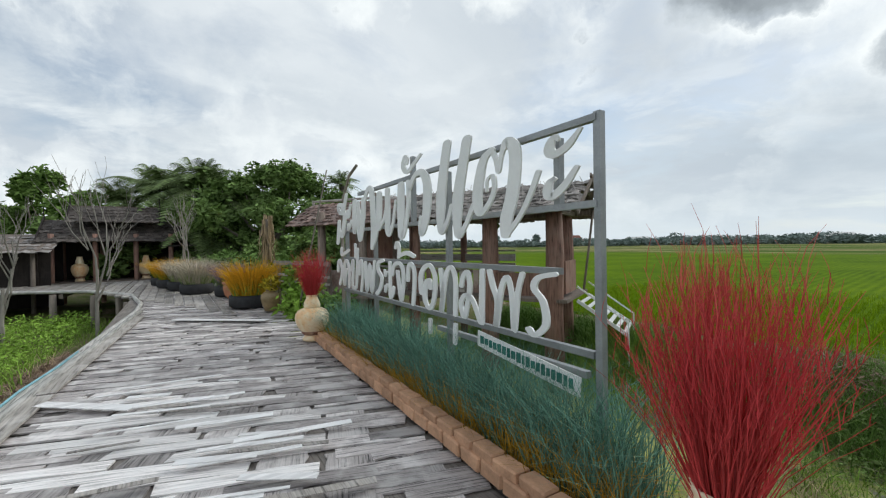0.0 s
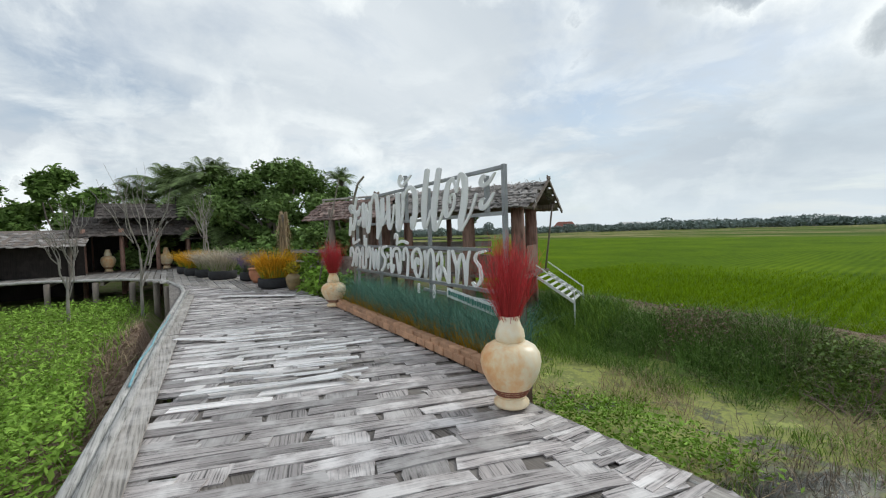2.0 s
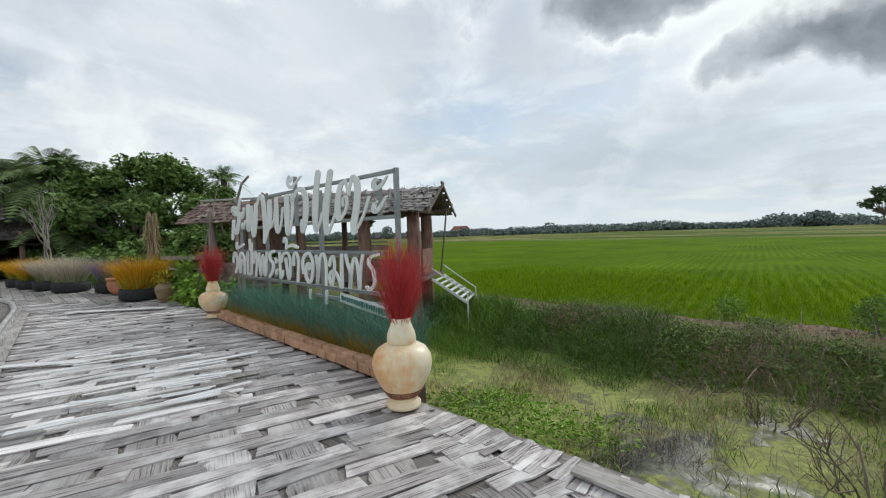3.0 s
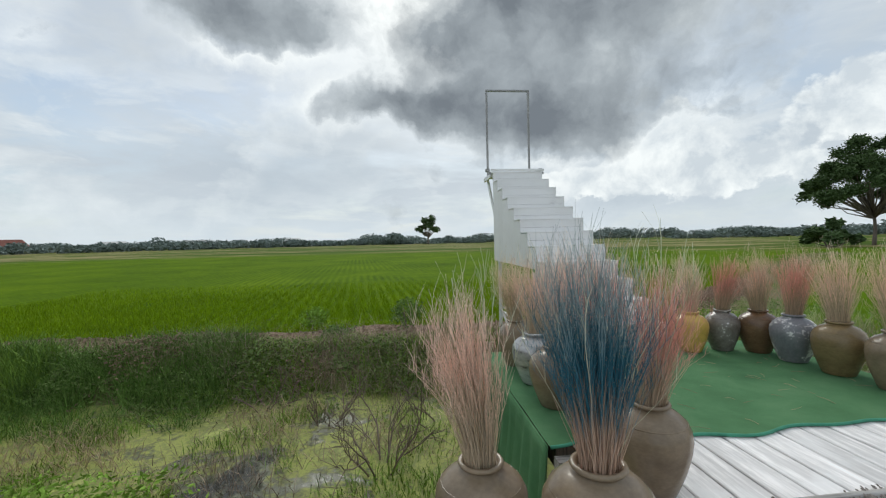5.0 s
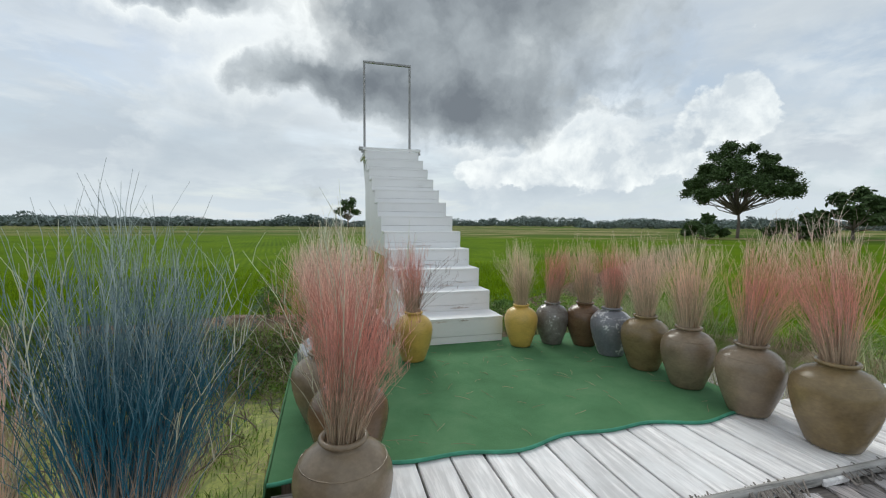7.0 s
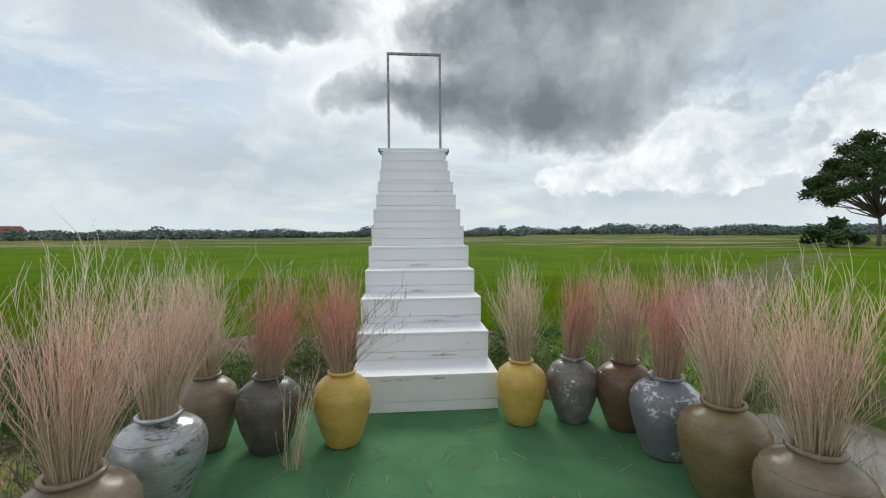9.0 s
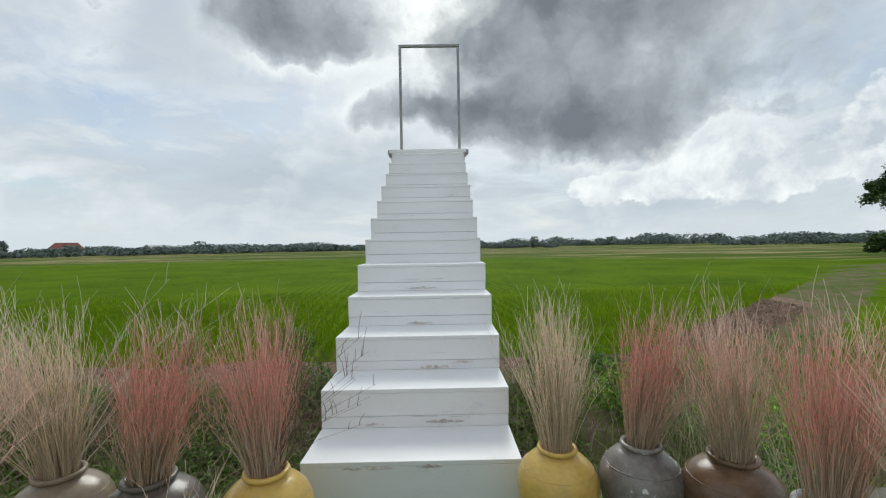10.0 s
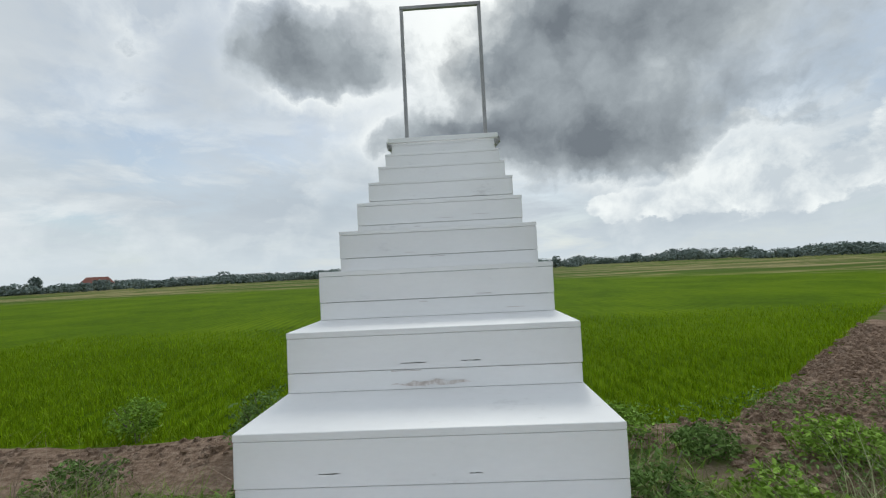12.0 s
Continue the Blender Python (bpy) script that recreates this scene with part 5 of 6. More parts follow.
smooth(tagged(part("bent_pole", tube([(-11.05, -1.9, -1.2), (-11.12, -1.9, 0.6), (-11.14, -1.9, 1.5), (-11.05, -1.9, 2.0), (-10.8, -1.9, 2.28), (-10.5, -1.9, 2.38)], [0.035, 0.03, 0.028, 0.025, 0.022, 0.02], 8), BAMBOO_Z), "bent bamboo pole arching beside the sign", "pole"))
smooth(tagged(part("bamboo_pole", tube([(-12.76, -2.2, 0.0), (-12.2, -2.1, 1.2), (-11.7, -1.95, 2.5)], [0.02, 0.018, 0.01], 6), BAMBOO_Z), "thin leaning bamboo pole on the walkway edge", "pole"))


# ---- huts ----
def shingle_meshes(mat, rng, w, h):
    out = []
    for k in range(4):
        bm = bmesh.new()
        n = 4
        rows = []
        for j in range(2):
            rows.append([bm.verts.new(((i / n - 0.5) * w, -h * j + (rng.uniform(-0.05, 0.03) * h / 0.3 if j else 0), 0.014 * math.sin(i * 2.1 + k) + (0.03 if j else 0.0) + rng.uniform(-0.01, 0.01))) for i in range(n + 1)])
        top = bmesh.ops.extrude_face_region(bm, geom=[bm.faces.new((rows[0][i], rows[1][i], rows[1][i + 1], rows[0][i + 1])) for i in range(n)])
        bmesh.ops.translate(bm, vec=(0, 0, -0.016), verts=[g for g in top["geom"] if isinstance(g, bmesh.types.BMVert)])
        bmesh.ops.recalc_face_normals(bm, faces=bm.faces)
        me = bpy.data.meshes.new("shingle")
        bm.to_mesh(me)
        bm.free()
        me.materials.append(mat)
        out.append(me)
    return out


def roof_side(parent, length, ridge_z, eave_z, half, side, meshes, rng, as_parts, rows, cols, x0=-0.25):
    """Overlapping shingles from ridge to eave on one slope; the slope faces side * y."""
    slope = math.hypot(half, ridge_z - eave_z)
    tilt = math.atan2(ridge_z - eave_z, half)
    verts, faces = [], []
    for r in range(rows):
        u = (r + 0.15) / rows
        for c in range(cols):
            x = x0 + (c + 0.5 + 0.3 * (r % 2)) * (length + 0.4) / cols + rng.uniform(-0.02, 0.02)
            y, z = half * u, ridge_z - (ridge_z - eave_z) * u
            m = Matrix.Translation((x, side * y, z + 0.03 + rng.uniform(0, 0.012)))
            m = m @ Matrix.Rotation(math.pi if side > 0 else 0, 4, "Z") @ Matrix.Rotation(tilt + rng.uniform(-0.03, 0.06), 4, "X") @ Matrix.Rotation(rng.uniform(-0.06, 0.06), 4, "Z")
            me = meshes[int(rng.integers(0, 4))]
            if as_parts:
                piece("shingle", me, parent, m)
            else:
                b = len(verts)
                verts += [tuple(m @ v.co) for v in me.vertices]
                faces += [tuple(b + q for q in p.vertices) for p in me.polygons]
    if verts:
        tagged(mesh_object("shingles", verts, faces, meshes[0].materials[0], parent), kind="stuff")


def build_hut():
    h = thing("thatched_hut", "open wooden field hut on stilts with weathered shingle roof", "hut", Matrix(((-0.877, 0.48, 0, -10.44), (-0.48, -0.877, 0, 2.59), (0, 0, 1, 0), (0, 0, 0, 1))))
    rng = np.random.default_rng(41)
    L, RZ, EZ, HW = 4.6, 2.42, 1.80, 1.35
    roof = part("roof", box((L + 0.3, 0.05, 0.05), (L / 2, 0, RZ - 0.03)), OLD_WOOD, h)
    me = shingle_meshes(SHINGLE, rng, 0.30, 0.30)
    roof_side(roof, L, RZ, EZ, HW, 1, me, rng, True, 8, 20)
    roof_side(roof, L, RZ, EZ, HW, -1, me, rng, False, 8, 20)
    bm = bmesh.new()
    for s in (-1, 1):   # roof underlay
        bar((L / 2, 0, RZ - 0.02), (L / 2, s * (HW - 0.05), EZ + 0.0), L + 0.1, 0.02, bm=bm)
    part("roof_boarding", bm, OLD_WOOD, roof)
    for s in (-1, 1):
        for x in (-0.28, L + 0.25):
            part("barge_board", bar((x, -s * 0.12, RZ + 0.13), (x, s * (HW + 0.05), EZ - 0.05), 0.035, 0.07), OLD_WOOD, roof)
    for k in range(14):   # lattice of sticks that hold the shingles down
        x = 0.1 + k * 0.33
        for d in (-1, 1):
            part("stick", tube([(x, 0.02, RZ + 0.07), (x + d * 0.42, HW * 0.97, EZ + 0.06)], 0.011, 5), GREY_WOOD, roof)
    for u in (0.3, 0.62, 0.95):
        part("stick", tube([(-0.2, HW * u, RZ - (RZ - EZ) * u + 0.075), (L + 0.2, HW * u, RZ - (RZ - EZ) * u + 0.075)], 0.013, 5), GREY_WOOD, roof)
    for k in range(26):   # ragged straw along the ridge
        x = rng.uniform(-0.2, L)
        part("ridge_straw", tube([(x, 0, RZ), (x + rng.uniform(-0.15, 0.15), rng.uniform(-0.1, 0.1), RZ + rng.uniform(0.06, 0.16))], [0.008, 0.003], 4), GREY_WOOD, roof)
    for x, y in ((0.25, 0.85), (0.42, -0.80), (1.5, 0.85), (2.9, -0.85), (3.2, 0.85), (4.4, 0.85), (4.4, -0.85)):
        r = 0.17 if x < 2 else 0.09
        smooth(part("post", tube([(x, y, -1.3), (x + 0.02, y, 0), (x - 0.02, y + 0.01, 1.0), (x, y, 2.0)], [r * 1.1, r, r * 0.95, r * 0.85], 10), RED_WOOD, h))
    smooth(part("leaning_pole", tube([(-0.17, -0.78, 1.93), (-0.07, -0.78, 1.1), (0.04, -0.78, 0.24)], 0.024, 8), OLD_WOOD, h))
    for y in (0.85, -0.85):
        part("beam", bar((-0.2, y, 1.88), (L + 0.1, y, 1.88), 0.09, 0.1), OLD_WOOD, h)
    for x in (0.25, 2.4, 4.4):
        part("tie_beam", bar((x, -1.15, 1.86), (x, 1.15, 1.86), 0.08, 0.09), OLD_WOOD, h)
    part("floor_deck", box((L, 2.0, 0.06), (L / 2, 0, 0.22)), OLD_WOOD, h)
    for k in range(18):
        part("wall_slat", box((0.115, 0.02, 0.46), (1.62 + k * 0.155, 0.90 + 0.006 * (k % 2), 0.52 + rng.uniform(-0.02, 0.02)), 0.004), SHINGLE_RED if k % 3 else GREY_WOOD, h)
    for z, w in ((0.76, 0.10), (0.94, 0.16), (1.10, 0.035)):
        part("bench_back", bar((1.55, -0.8, z), (4.35, -0.8, z), 0.03, w), GREY_WOOD, h)
    part("hand_rail", bar((1.5, 0.93, 0.80), (4.5, 0.93, 0.80), 0.05, 0.05), GREY_WOOD, h)
    part("bench_seat", box((2.8, 0.4, 0.05), (2.95, -0.58, 0.62)), OLD_WOOD, h)
    part("side_panel", box((0.04, 0.9, 0.6), (0.1, 0.25, 0.62)), RED_WOOD, h, "reddish board panel beside the entrance")
    part("side_panel", box((1.0, 0.04, 0.42), (0.85, 0.92, 0.50)), RED_WOOD, h)
    for x in (0.3, 1.7, 3.0, 4.3):
        part("floor_joist", bar((x, -1.0, 0.13), (x, 1.0, 0.13), 0.08, 0.1), OLD_WOOD, h)
    tuft = leaf_cloud(rng.normal(size=(160, 3)) * 0.06 + np.array([1.9, -0.3, 1.62]), 0.06, rng)
    mesh_object("hanging_tuft", tuft[0].tolist(), tuft[1], DARKWEED, h)
    s = thing("steel_steps", "pale galvanised steel steps with handrail leading down to the field", "steps", h.matrix_basis)
    a, b = Vector((-0.10, -0.05, 0.20)), Vector((-0.95, -0.05, -0.36))
    for y in (-0.45, 0.65):
        part("stringer", bar(a + Vector((0, y, 0)), b + Vector((0, y, 0)), 0.03, 0.06), WHITE_METAL, s)
        part("handrail", bar(a + Vector((0, y, 0.26)), b + Vector((0, y, 0.22)), 0.025, 0.025), WHITE_METAL, s)
        part("rail_post", bar(b + Vector((0, y, 0)), b + Vector((0, y, 0.23)), 0.025, 0.025), WHITE_METAL, s)
        part("leg", bar(b + Vector((0, y, -0.68)), b + Vector((0, y, 0)), 0.03, 0.03), WHITE_METAL, s)
    for k in range(7):
        p = a.lerp(b, (k + 0.5) / 7)
        part("step", box((0.07, 1.08, 0.025), (p.x, 0.05, p.z)), WHITE_METAL, s)


build_hut()


def build_small_hut():
    h = thing("small_hut", "small wooden hut with curled reddish shingle roof", "hut", Matrix(((-0.83, 0.56, 0, -13.35), (-0.56, -0.83, 0, -0.01), (0, 0, 1, 0), (0, 0, 0, 1))))
    rng = np.random.default_rng(43)
    L, RZ, EZ, HW = 1.95, 2.24, 1.72, 0.85
    roof = part("roof", box((L + 0.2, 0.05, 0.05), (L / 2, 0, RZ)), OLD_WOOD, h)
    me = shingle_meshes(SHINGLE_RED, rng, 0.22, 0.22)
    roof_side(roof, L, RZ, EZ, HW, 1, me, rng, True, 7, 12)
    roof_side(roof, L, RZ, EZ, HW, -1, me, rng, False, 7, 12)
    bm = bmesh.new()
    for s in (-1, 1):
        bar((L / 2, 0, RZ - 0.02), (L / 2, s * (HW - 0.05), EZ), L, 0.02, bm=bm)
    part("roof_boarding", bm, OLD_WOOD, roof)
    for z in (RZ + 0.08, RZ - 0.12):
        part("ridge_bamboo", tube([(-0.05, 0.1, z), (L + 0.15, 0.1, z)], 0.03, 6), GREY_WOOD, roof)
    part("corner_bamboo", tube([(L + 0.12, 0.1, EZ + 0.25), (L + 0.12, 0.1, RZ + 0.1)], 0.03, 6), GREY_WOOD, roof)
    for x in (0.3, 1.35):
        for y in (-0.7, 0.7):
            smooth(part("post", tube([(x, y, -1.3), (x, y, 2.0)], [0.10, 0.085], 8), OLD_WOOD, h))
    part("wall_panel", box((1.5, 0.04, 0.9), (1.0, -0.7, 1.35)), RED_WOOD, h)
    part("floor_deck", box((L, 1.6, 0.06), (L / 2, 0, 0.2)), OLD_WOOD, h)
    part("low_wall", box((1.3, 0.04, 0.45), (1.0, 0.72, 0.52)), SHINGLE_RED, h)
    f = thing("railing", "weathered grey wooden railing behind the plants", "railing")
    for z, w in ((0.88, 0.10), (0.60, 0.05), (0.45, 0.045)):
        part("rail", bar((-15.9, -2.0, z), (-13.6, -1.35, z + 0.01), 0.04, w), GREY_WOOD, f)
    for x, y in ((-15.8, -1.97), (-14.7, -1.66), (-13.7, -1.38)):
        part("post", box((0.1, 0.1, 1.9), (x, y + 0.05, -0.05)), OLD_WOOD, f)


build_small_hut()


# ---- dark shed and pavilion at the bend of the walkway ----
def build_shed():
    rng = np.random.default_rng(47)
    p = thing("pavilion", "dark wooden pavilion with a two-tier shingle roof", "pavilion", pose(-26.2, -6.1, 0.0, 0, 0, 90))
    # local x runs along world +y, local -y faces the walkway
    roof = part("roof", box((3.0, 0.08, 0.08), (0, 1.2, 3.05)), OLD_WOOD, p)
    me = shingle_meshes(SHINGLE_DARK, rng, 0.36, 0.34)
    for k, (length, rz, ez, half, shift) in enumerate(((3.0, 3.05, 2.40, 0.95, 1.2), (4.6, 2.45, 1.62, 1.35, 1.2))):
        tier = part("roof_tier", box((length, 0.06, 0.06), (0, shift, rz)), OLD_WOOD, roof)
        for side in (-1, 1):
            slope_tilt = math.atan2(rz - ez, half)
            verts, faces = [], []
            for r in range(5 if k == 0 else 7):
                u = (r + 0.15) / (5 if k == 0 else 7)
                for c in range(int(length / 0.3)):
                    x = -length / 2 + (c + 0.5) * 0.3 + rng.uniform(-0.03, 0.03)
                    m = Matrix.Translation((x, shift + side * half * u, rz - (rz - ez) * u + 0.03)) @ Matrix.Rotation(math.pi if side > 0 else 0, 4, "Z") @ Matrix.Rotation(slope_tilt + rng.uniform(-0.03, 0.05), 4, "X")
                    q = me[int(rng.integers(0, 4))]
                    b = len(verts)
                    verts += [tuple(m @ v.co) for v in q.vertices]
                    faces += [tuple(b + i for i in f.vertices) for f in q.polygons]
            tagged(mesh_object("shingles", verts, faces, SHINGLE_DARK, tier), kind="stuff")
            bm = bar((0, shift, rz - 0.02), (0, shift + side * half, ez - 0.02), length, 0.02)
            part("roof_boarding", bm, OLD_WOOD, tier)
            for x in (-length / 2, length / 2):
                part("barge_board", bar((x, shift, rz + 0.10), (x, shift + side * half, ez), 0.05, 0.12), SHED_WOOD, tier)
        for x in (-length / 2, length / 2):
            part("gable_finial", tube([(x, shift, rz), (x, shift - 0.02, rz + 0.45)], [0.04, 0.012], 6), SHED_WOOD, tier)
    for x in (-1.9, -0.6, 0.7, 1.9):
        for y in (0.05, 2.1):
            smooth(part("post", tube([(x, y, -1.2), (x, y, 1.9)], 0.09, 8), RED_WOOD, p))
    part("back_wall", box((4.4, 0.06, 1.9), (0, 2.4, 0.95)), SHED_WOOD, p)
    part("side_wall", box((0.06, 2.0, 1.7), (-2.15, 1.25, 0.85)), SHED_WOOD, p)
    part("eave_beam", box((4.5, 0.1, 0.14), (0, 0.05, 1.62)), SHED_WOOD, p)
    part("platform", box((4.2, 2.6, 0.1), (0, 1.2, -0.02)), OLD_WOOD, p)
    part("side_roof", bar((2.2, -0.1, 1.38), (2.2, 2.0, 1.75), 1.3, 0.05), SHINGLE_DARK, p)
    for x in (-1.15, 1.0):
        c = cream_pot(-26.25, -6.1 + x, "large cream clay pot at the pavilion")
        c.matrix_basis = Matrix.Translation((-26.7, -6.1 + x, 0.03)) @ Matrix.Diagonal((1.25, 1.25, 1.6, 1))
    s = thing("long_shed", "long low wooden shed, walls coloured dark as its shaded inside, grey shingle roof", "shed")
    verts_roof = shingle_meshes(SHINGLE, rng, 0.5, 0.4)
    verts, faces = [], []
    for r in range(6):
        for c in range(30):
            u = r / 6
            m = Matrix.Translation((-25.0 - 2.6 * u, -8.0 - c * 0.42, 1.28 + 0.62 * u + 0.02)) @ Matrix.Rotation(math.pi / 2, 4, "Z") @ Matrix.Rotation(0.24 + rng.uniform(-0.02, 0.05), 4, "X")
            q = verts_roof[int(rng.integers(0, 4))]
            b = len(verts)
            verts += [tuple(m @ v.co) for v in q.vertices]
            faces += [tuple(b + i for i in f.vertices) for f in q.polygons]
    roof2 = part("roof", bar((-24.9, -14.1, 1.27), (-27.6, -14.1, 1.90), 12.6, 0.03), OLD_WOOD, s)
    tagged(mesh_object("shingles", verts, faces, SHINGLE, roof2), kind="stuff")
    # Closed wall, coloured dark in place of the shaded inside.
    part("front_wall", box((0.08, 12.4, 1.35), (-25.6, -14.1, 0.62)), SHED_WOOD, s)
    part("back_wall", box((0.08, 12.4, 2.9), (-27.6, -14.1, 0.4)), SHED_WOOD, s)
    for k in range(6):
        y = -8.3 - k * 2.2
        part("wall_board", box((0.05, 0.14, 1.4), (-25.53, y, 0.6)), SHED_WOOD, s)
        smooth(part("post", tube([(-25.2, y, -1.2), (-25.2, y, 1.25)], 0.07, 7), BARK, s))


build_shed()


# ---- planters and plants by the walkway ----
def planter(x, y, r, h, plume, plume_h, n, label, seed, group="planters"):
    p = thing("planter", label, "planter", pose(x, y, 0.01), group)
    smooth(part("tub", lathe([(r * 0.9, 0), (r, 0.03), (r * 1.02, h * 0.6), (r, h), (r * 0.9, h + 0.01), (r * 0.86, h - 0.05)], 28), TYRE, p))
    rng = np.random.default_rng(seed)
    q = np.sqrt(rng.uniform(0, 1, 500)) * r * 0.8
    a = rng.uniform(0, 6.283, 500)
    v, f = blades(np.stack([q * np.cos(a), q * np.sin(a), np.full(500, h - 0.05)], 1), plume_h * 0.55, 0.016, 1.1, rng)
    mesh_object("foliage", v.tolist(), f, GRASS, p)
    q = np.sqrt(rng.uniform(0, 1, n)) * r * 0.75
    a = rng.uniform(0, 6.283, n)
    v, f = blades(np.stack([q * np.cos(a), q * np.sin(a), np.full(n, h - 0.03)], 1), plume_h, 0.012, 0.75, rng, spread=a)
    mesh_object("plume", v.tolist(), f, plume, p)
    return p


planter(-14.75, -2.72, 0.40, 0.24, FLOWER_GOLD, 0.80, 1500, "black rubber tub with golden dyed grass", 1)
planter(-17.3, -2.85, 0.36, 0.26, FLOWER_LILAC, 0.72, 600, "black rubber tub with lilac dyed grass", 2)
planter(-18.6, -3.55, 0.42, 0.26, FLOWER_GREY, 0.80, 1300, "black rubber tub with straw-coloured grass", 3)
planter(-20.0, -3.85, 0.42, 0.26, FLOWER_GREY, 0.75, 1300, "black rubber tub with straw-coloured grass", 4)
planter(-21.2, -4.15, 0.42, 0.26, FLOWER_GOLD, 0.70, 1300, "black rubber tub with golden dyed grass", 5)
planter(-22.4, -4.35, 0.42, 0.26, FLOWER_GOLD, 0.70, 1300, "black rubber tub with golden dyed grass", 6)
tp = thing("terracotta_pot", "wide orange terracotta pot on the walkway", "pot", pose(-16.4, -2.75, 0.01))
smooth(part("body", lathe([(0.22, 0), (0.30, 0.1), (0.34, 0.25), (0.33, 0.36), (0.30, 0.38), (0.27, 0.34)], 30), TERRACOTTA, tp))
smooth(part("rim", lathe([(0.31, 0.35), (0.36, 0.37), (0.36, 0.41), (0.31, 0.42), (0.28, 0.38)], 30), TERRACOTTA, tp))
jar(-13.75, -2.48, 0.42, 0.36, "olive", "olive-green glazed jar with a yellow-leaved shrub on the walkway", z=0.01, group="jars by the planters")


def bush(name, x, y, z, r, h, n, leaf, mat, label, seed, category="shrub", stems=6):
    b = thing(name, label, category, pose(x, y, z), "bushes")
    rng = np.random.default_rng(seed)
    bm = bmesh.new()
    tips = []
    for k in range(stems):
        a, q = rng.uniform(0, 6.283), rng.uniform(0.2, 0.8)
        t = Vector((q * r * math.cos(a), q * r * math.sin(a), h * rng.uniform(0.5, 0.9)))
        tube([(0.02 * math.cos(a), 0.02 * math.sin(a), -0.15), t * 0.5 + Vector((0, 0, 0.05)), t], [0.012, 0.009, 0.004], 5, bm)
        tips.append(t)
    part("stems", bm, BARK, b).name = "stem_cluster"
    c = rng.normal(size=(n, 3))
    c /= np.linalg.norm(c, axis=1)[:, None]
    c *= (rng.uniform(0.25, 1, n) ** 0.5)[:, None]
    lump = np.array([0.75 + 0.5 * noise.noise(Vector(p) * 2.2 + Vector((seed, 0, 0))) for p in c])
    c = c * lump[:, None] * np.array([r, r, h * 0.55]) + np.array([0, 0, h * 0.5])
    v, f = leaf_cloud(c, leaf, rng, 0.6)
    mesh_object("foliage", v.tolist(), f, mat, b)
    return b


bush("jar_shrub", -13.75, -2.48, 0.38, 0.25, 0.35, 260, 0.05, leafy("yellow_leaf", (0.38, 0.30, 0.03)), "small yellow-leaved shrub in the jar", 60)
bush("leafy_plant", -12.9, -2.05, -0.3, 0.55, 1.0, 420, 0.10, WEED, "broad-leaved green plants beside the walkway", 61)
bush("leafy_plant", -12.0, -1.75, -0.5, 0.6, 1.1, 420, 0.10, DARKWEED, "broad-leaved green plants beside the walkway", 62)
bush("leafy_plant", -14.6, -1.6, -0.4, 0.7, 1.5, 520, 0.10, WEED, "broad-leaved green plants behind the jar", 63)
bush("yellow_shrub", -15.8, -2.1, 0.0, 0.35, 0.95, 380, 0.05, leafy("yellow_flower", (0.30, 0.26, 0.03)), "yellow-green flowering shrub behind the planters", 64)
bush("leafy_plant", -17.5, -1.6, -0.5, 0.9, 1.8, 700, 0.11, DARKWEED, "dark green bushes behind the planters", 65)
bush("leafy_plant", -19.8, -2.2, -0.5, 0.9, 1.7, 700, 0.11, DARKWEED, "dark green bushes behind the planters", 66)
bush("leafy_plant", -22.5, -2.6, -0.5, 1.0, 1.9, 700, 0.12, DARKWEED, "dark green bushes behind the planters", 67)
# shrubs on the bank
for k, (x, y, r, h) in enumerate(((-4.75, 6.1, 0.42, 0.75), (-2.45, 5.3, 0.55, 0.85), (-1.6, 3.6, 0.55, 0.6), (1.95, 5.35, 0.50, 0.45), (2.7, 4.8, 0.45, 0.35), (1.5, 3.4, 0.55, 0.7), (2.4, 3.2, 0.5, 0.7), (-0.9, 2.2, 0.5, 0.5), (-1.5, 1.9, 0.5, 0.55),
                                  (3.3, 2.0, 0.7, 0.8), (2.4, 0.9, 0.6, 0.9), (2.0, 0.2, 0.45, 0.8), (3.9, 4.5, 0.6, 0.5), (-3.9, 4.2, 0.5, 0.5), (0.9, 1.2, 0.45, 0.7), (-1.1, 0.9, 0.45, 0.5))):
    bush("bank_shrub", x, y, ground_height(x, y) - 0.05, r, h, 1500, 0.033, DARKWEED if k % 3 else WEED, "low leafy green shrub on the earth bank", 80 + k)

rng = np.random.default_rng(90)


def scatter(n, x0, x1, y0, y1, keep=None, lift=-0.03):
    out = []
    while len(out) < n:
        x, y = rng.uniform(x0, x1), rng.uniform(y0, y1)
        if keep is None or keep(x, y):
            out.append((x, y, ground_height(x, y) + lift))
    return out


def clumpy(scale, cut, seed):
    return lambda x, y: noise.noise(Vector((x * scale, y * scale, seed))) + rng.uniform(-0.15, 0.15) > cut


def dry_clumps(scale, cut, seed):
    grown = clumpy(scale, cut, seed)
    return lambda x, y: grown(x, y) and not puddle(x, y)


# young rice, planted thick; the near strip is built blade by blade
def planted(x, y):
    if y < field_edge(x) or rng.uniform() < (y - 6.0) / 14.0:
        return False
    row = math.sin((0.994 * x + 0.111 * y) * math.tau / 0.42)
    return row > -0.1 or rng.uniform() < 0.25 + 0.5 * noise.noise(Vector((x * 0.25, y * 0.25, 3)))


v, f = blades(scatter(60000, -18, 18, 5.7, 19, planted), 0.24, 0.014, 0.6, rng)
stuff("rice_plants", v, f, RICE, "bright green young rice plants in the field", "rice")
# bank grasses
v, f = blades(scatter(20000, -14, -5.4, 1.2, 4.2, clumpy(0.9, -0.3, 2.0)), 0.58, 0.013, 0.85, rng)
stuff("bank_grass", v, f, BANKGRASS, "tall dark green grass on the ditch bank", "grass")
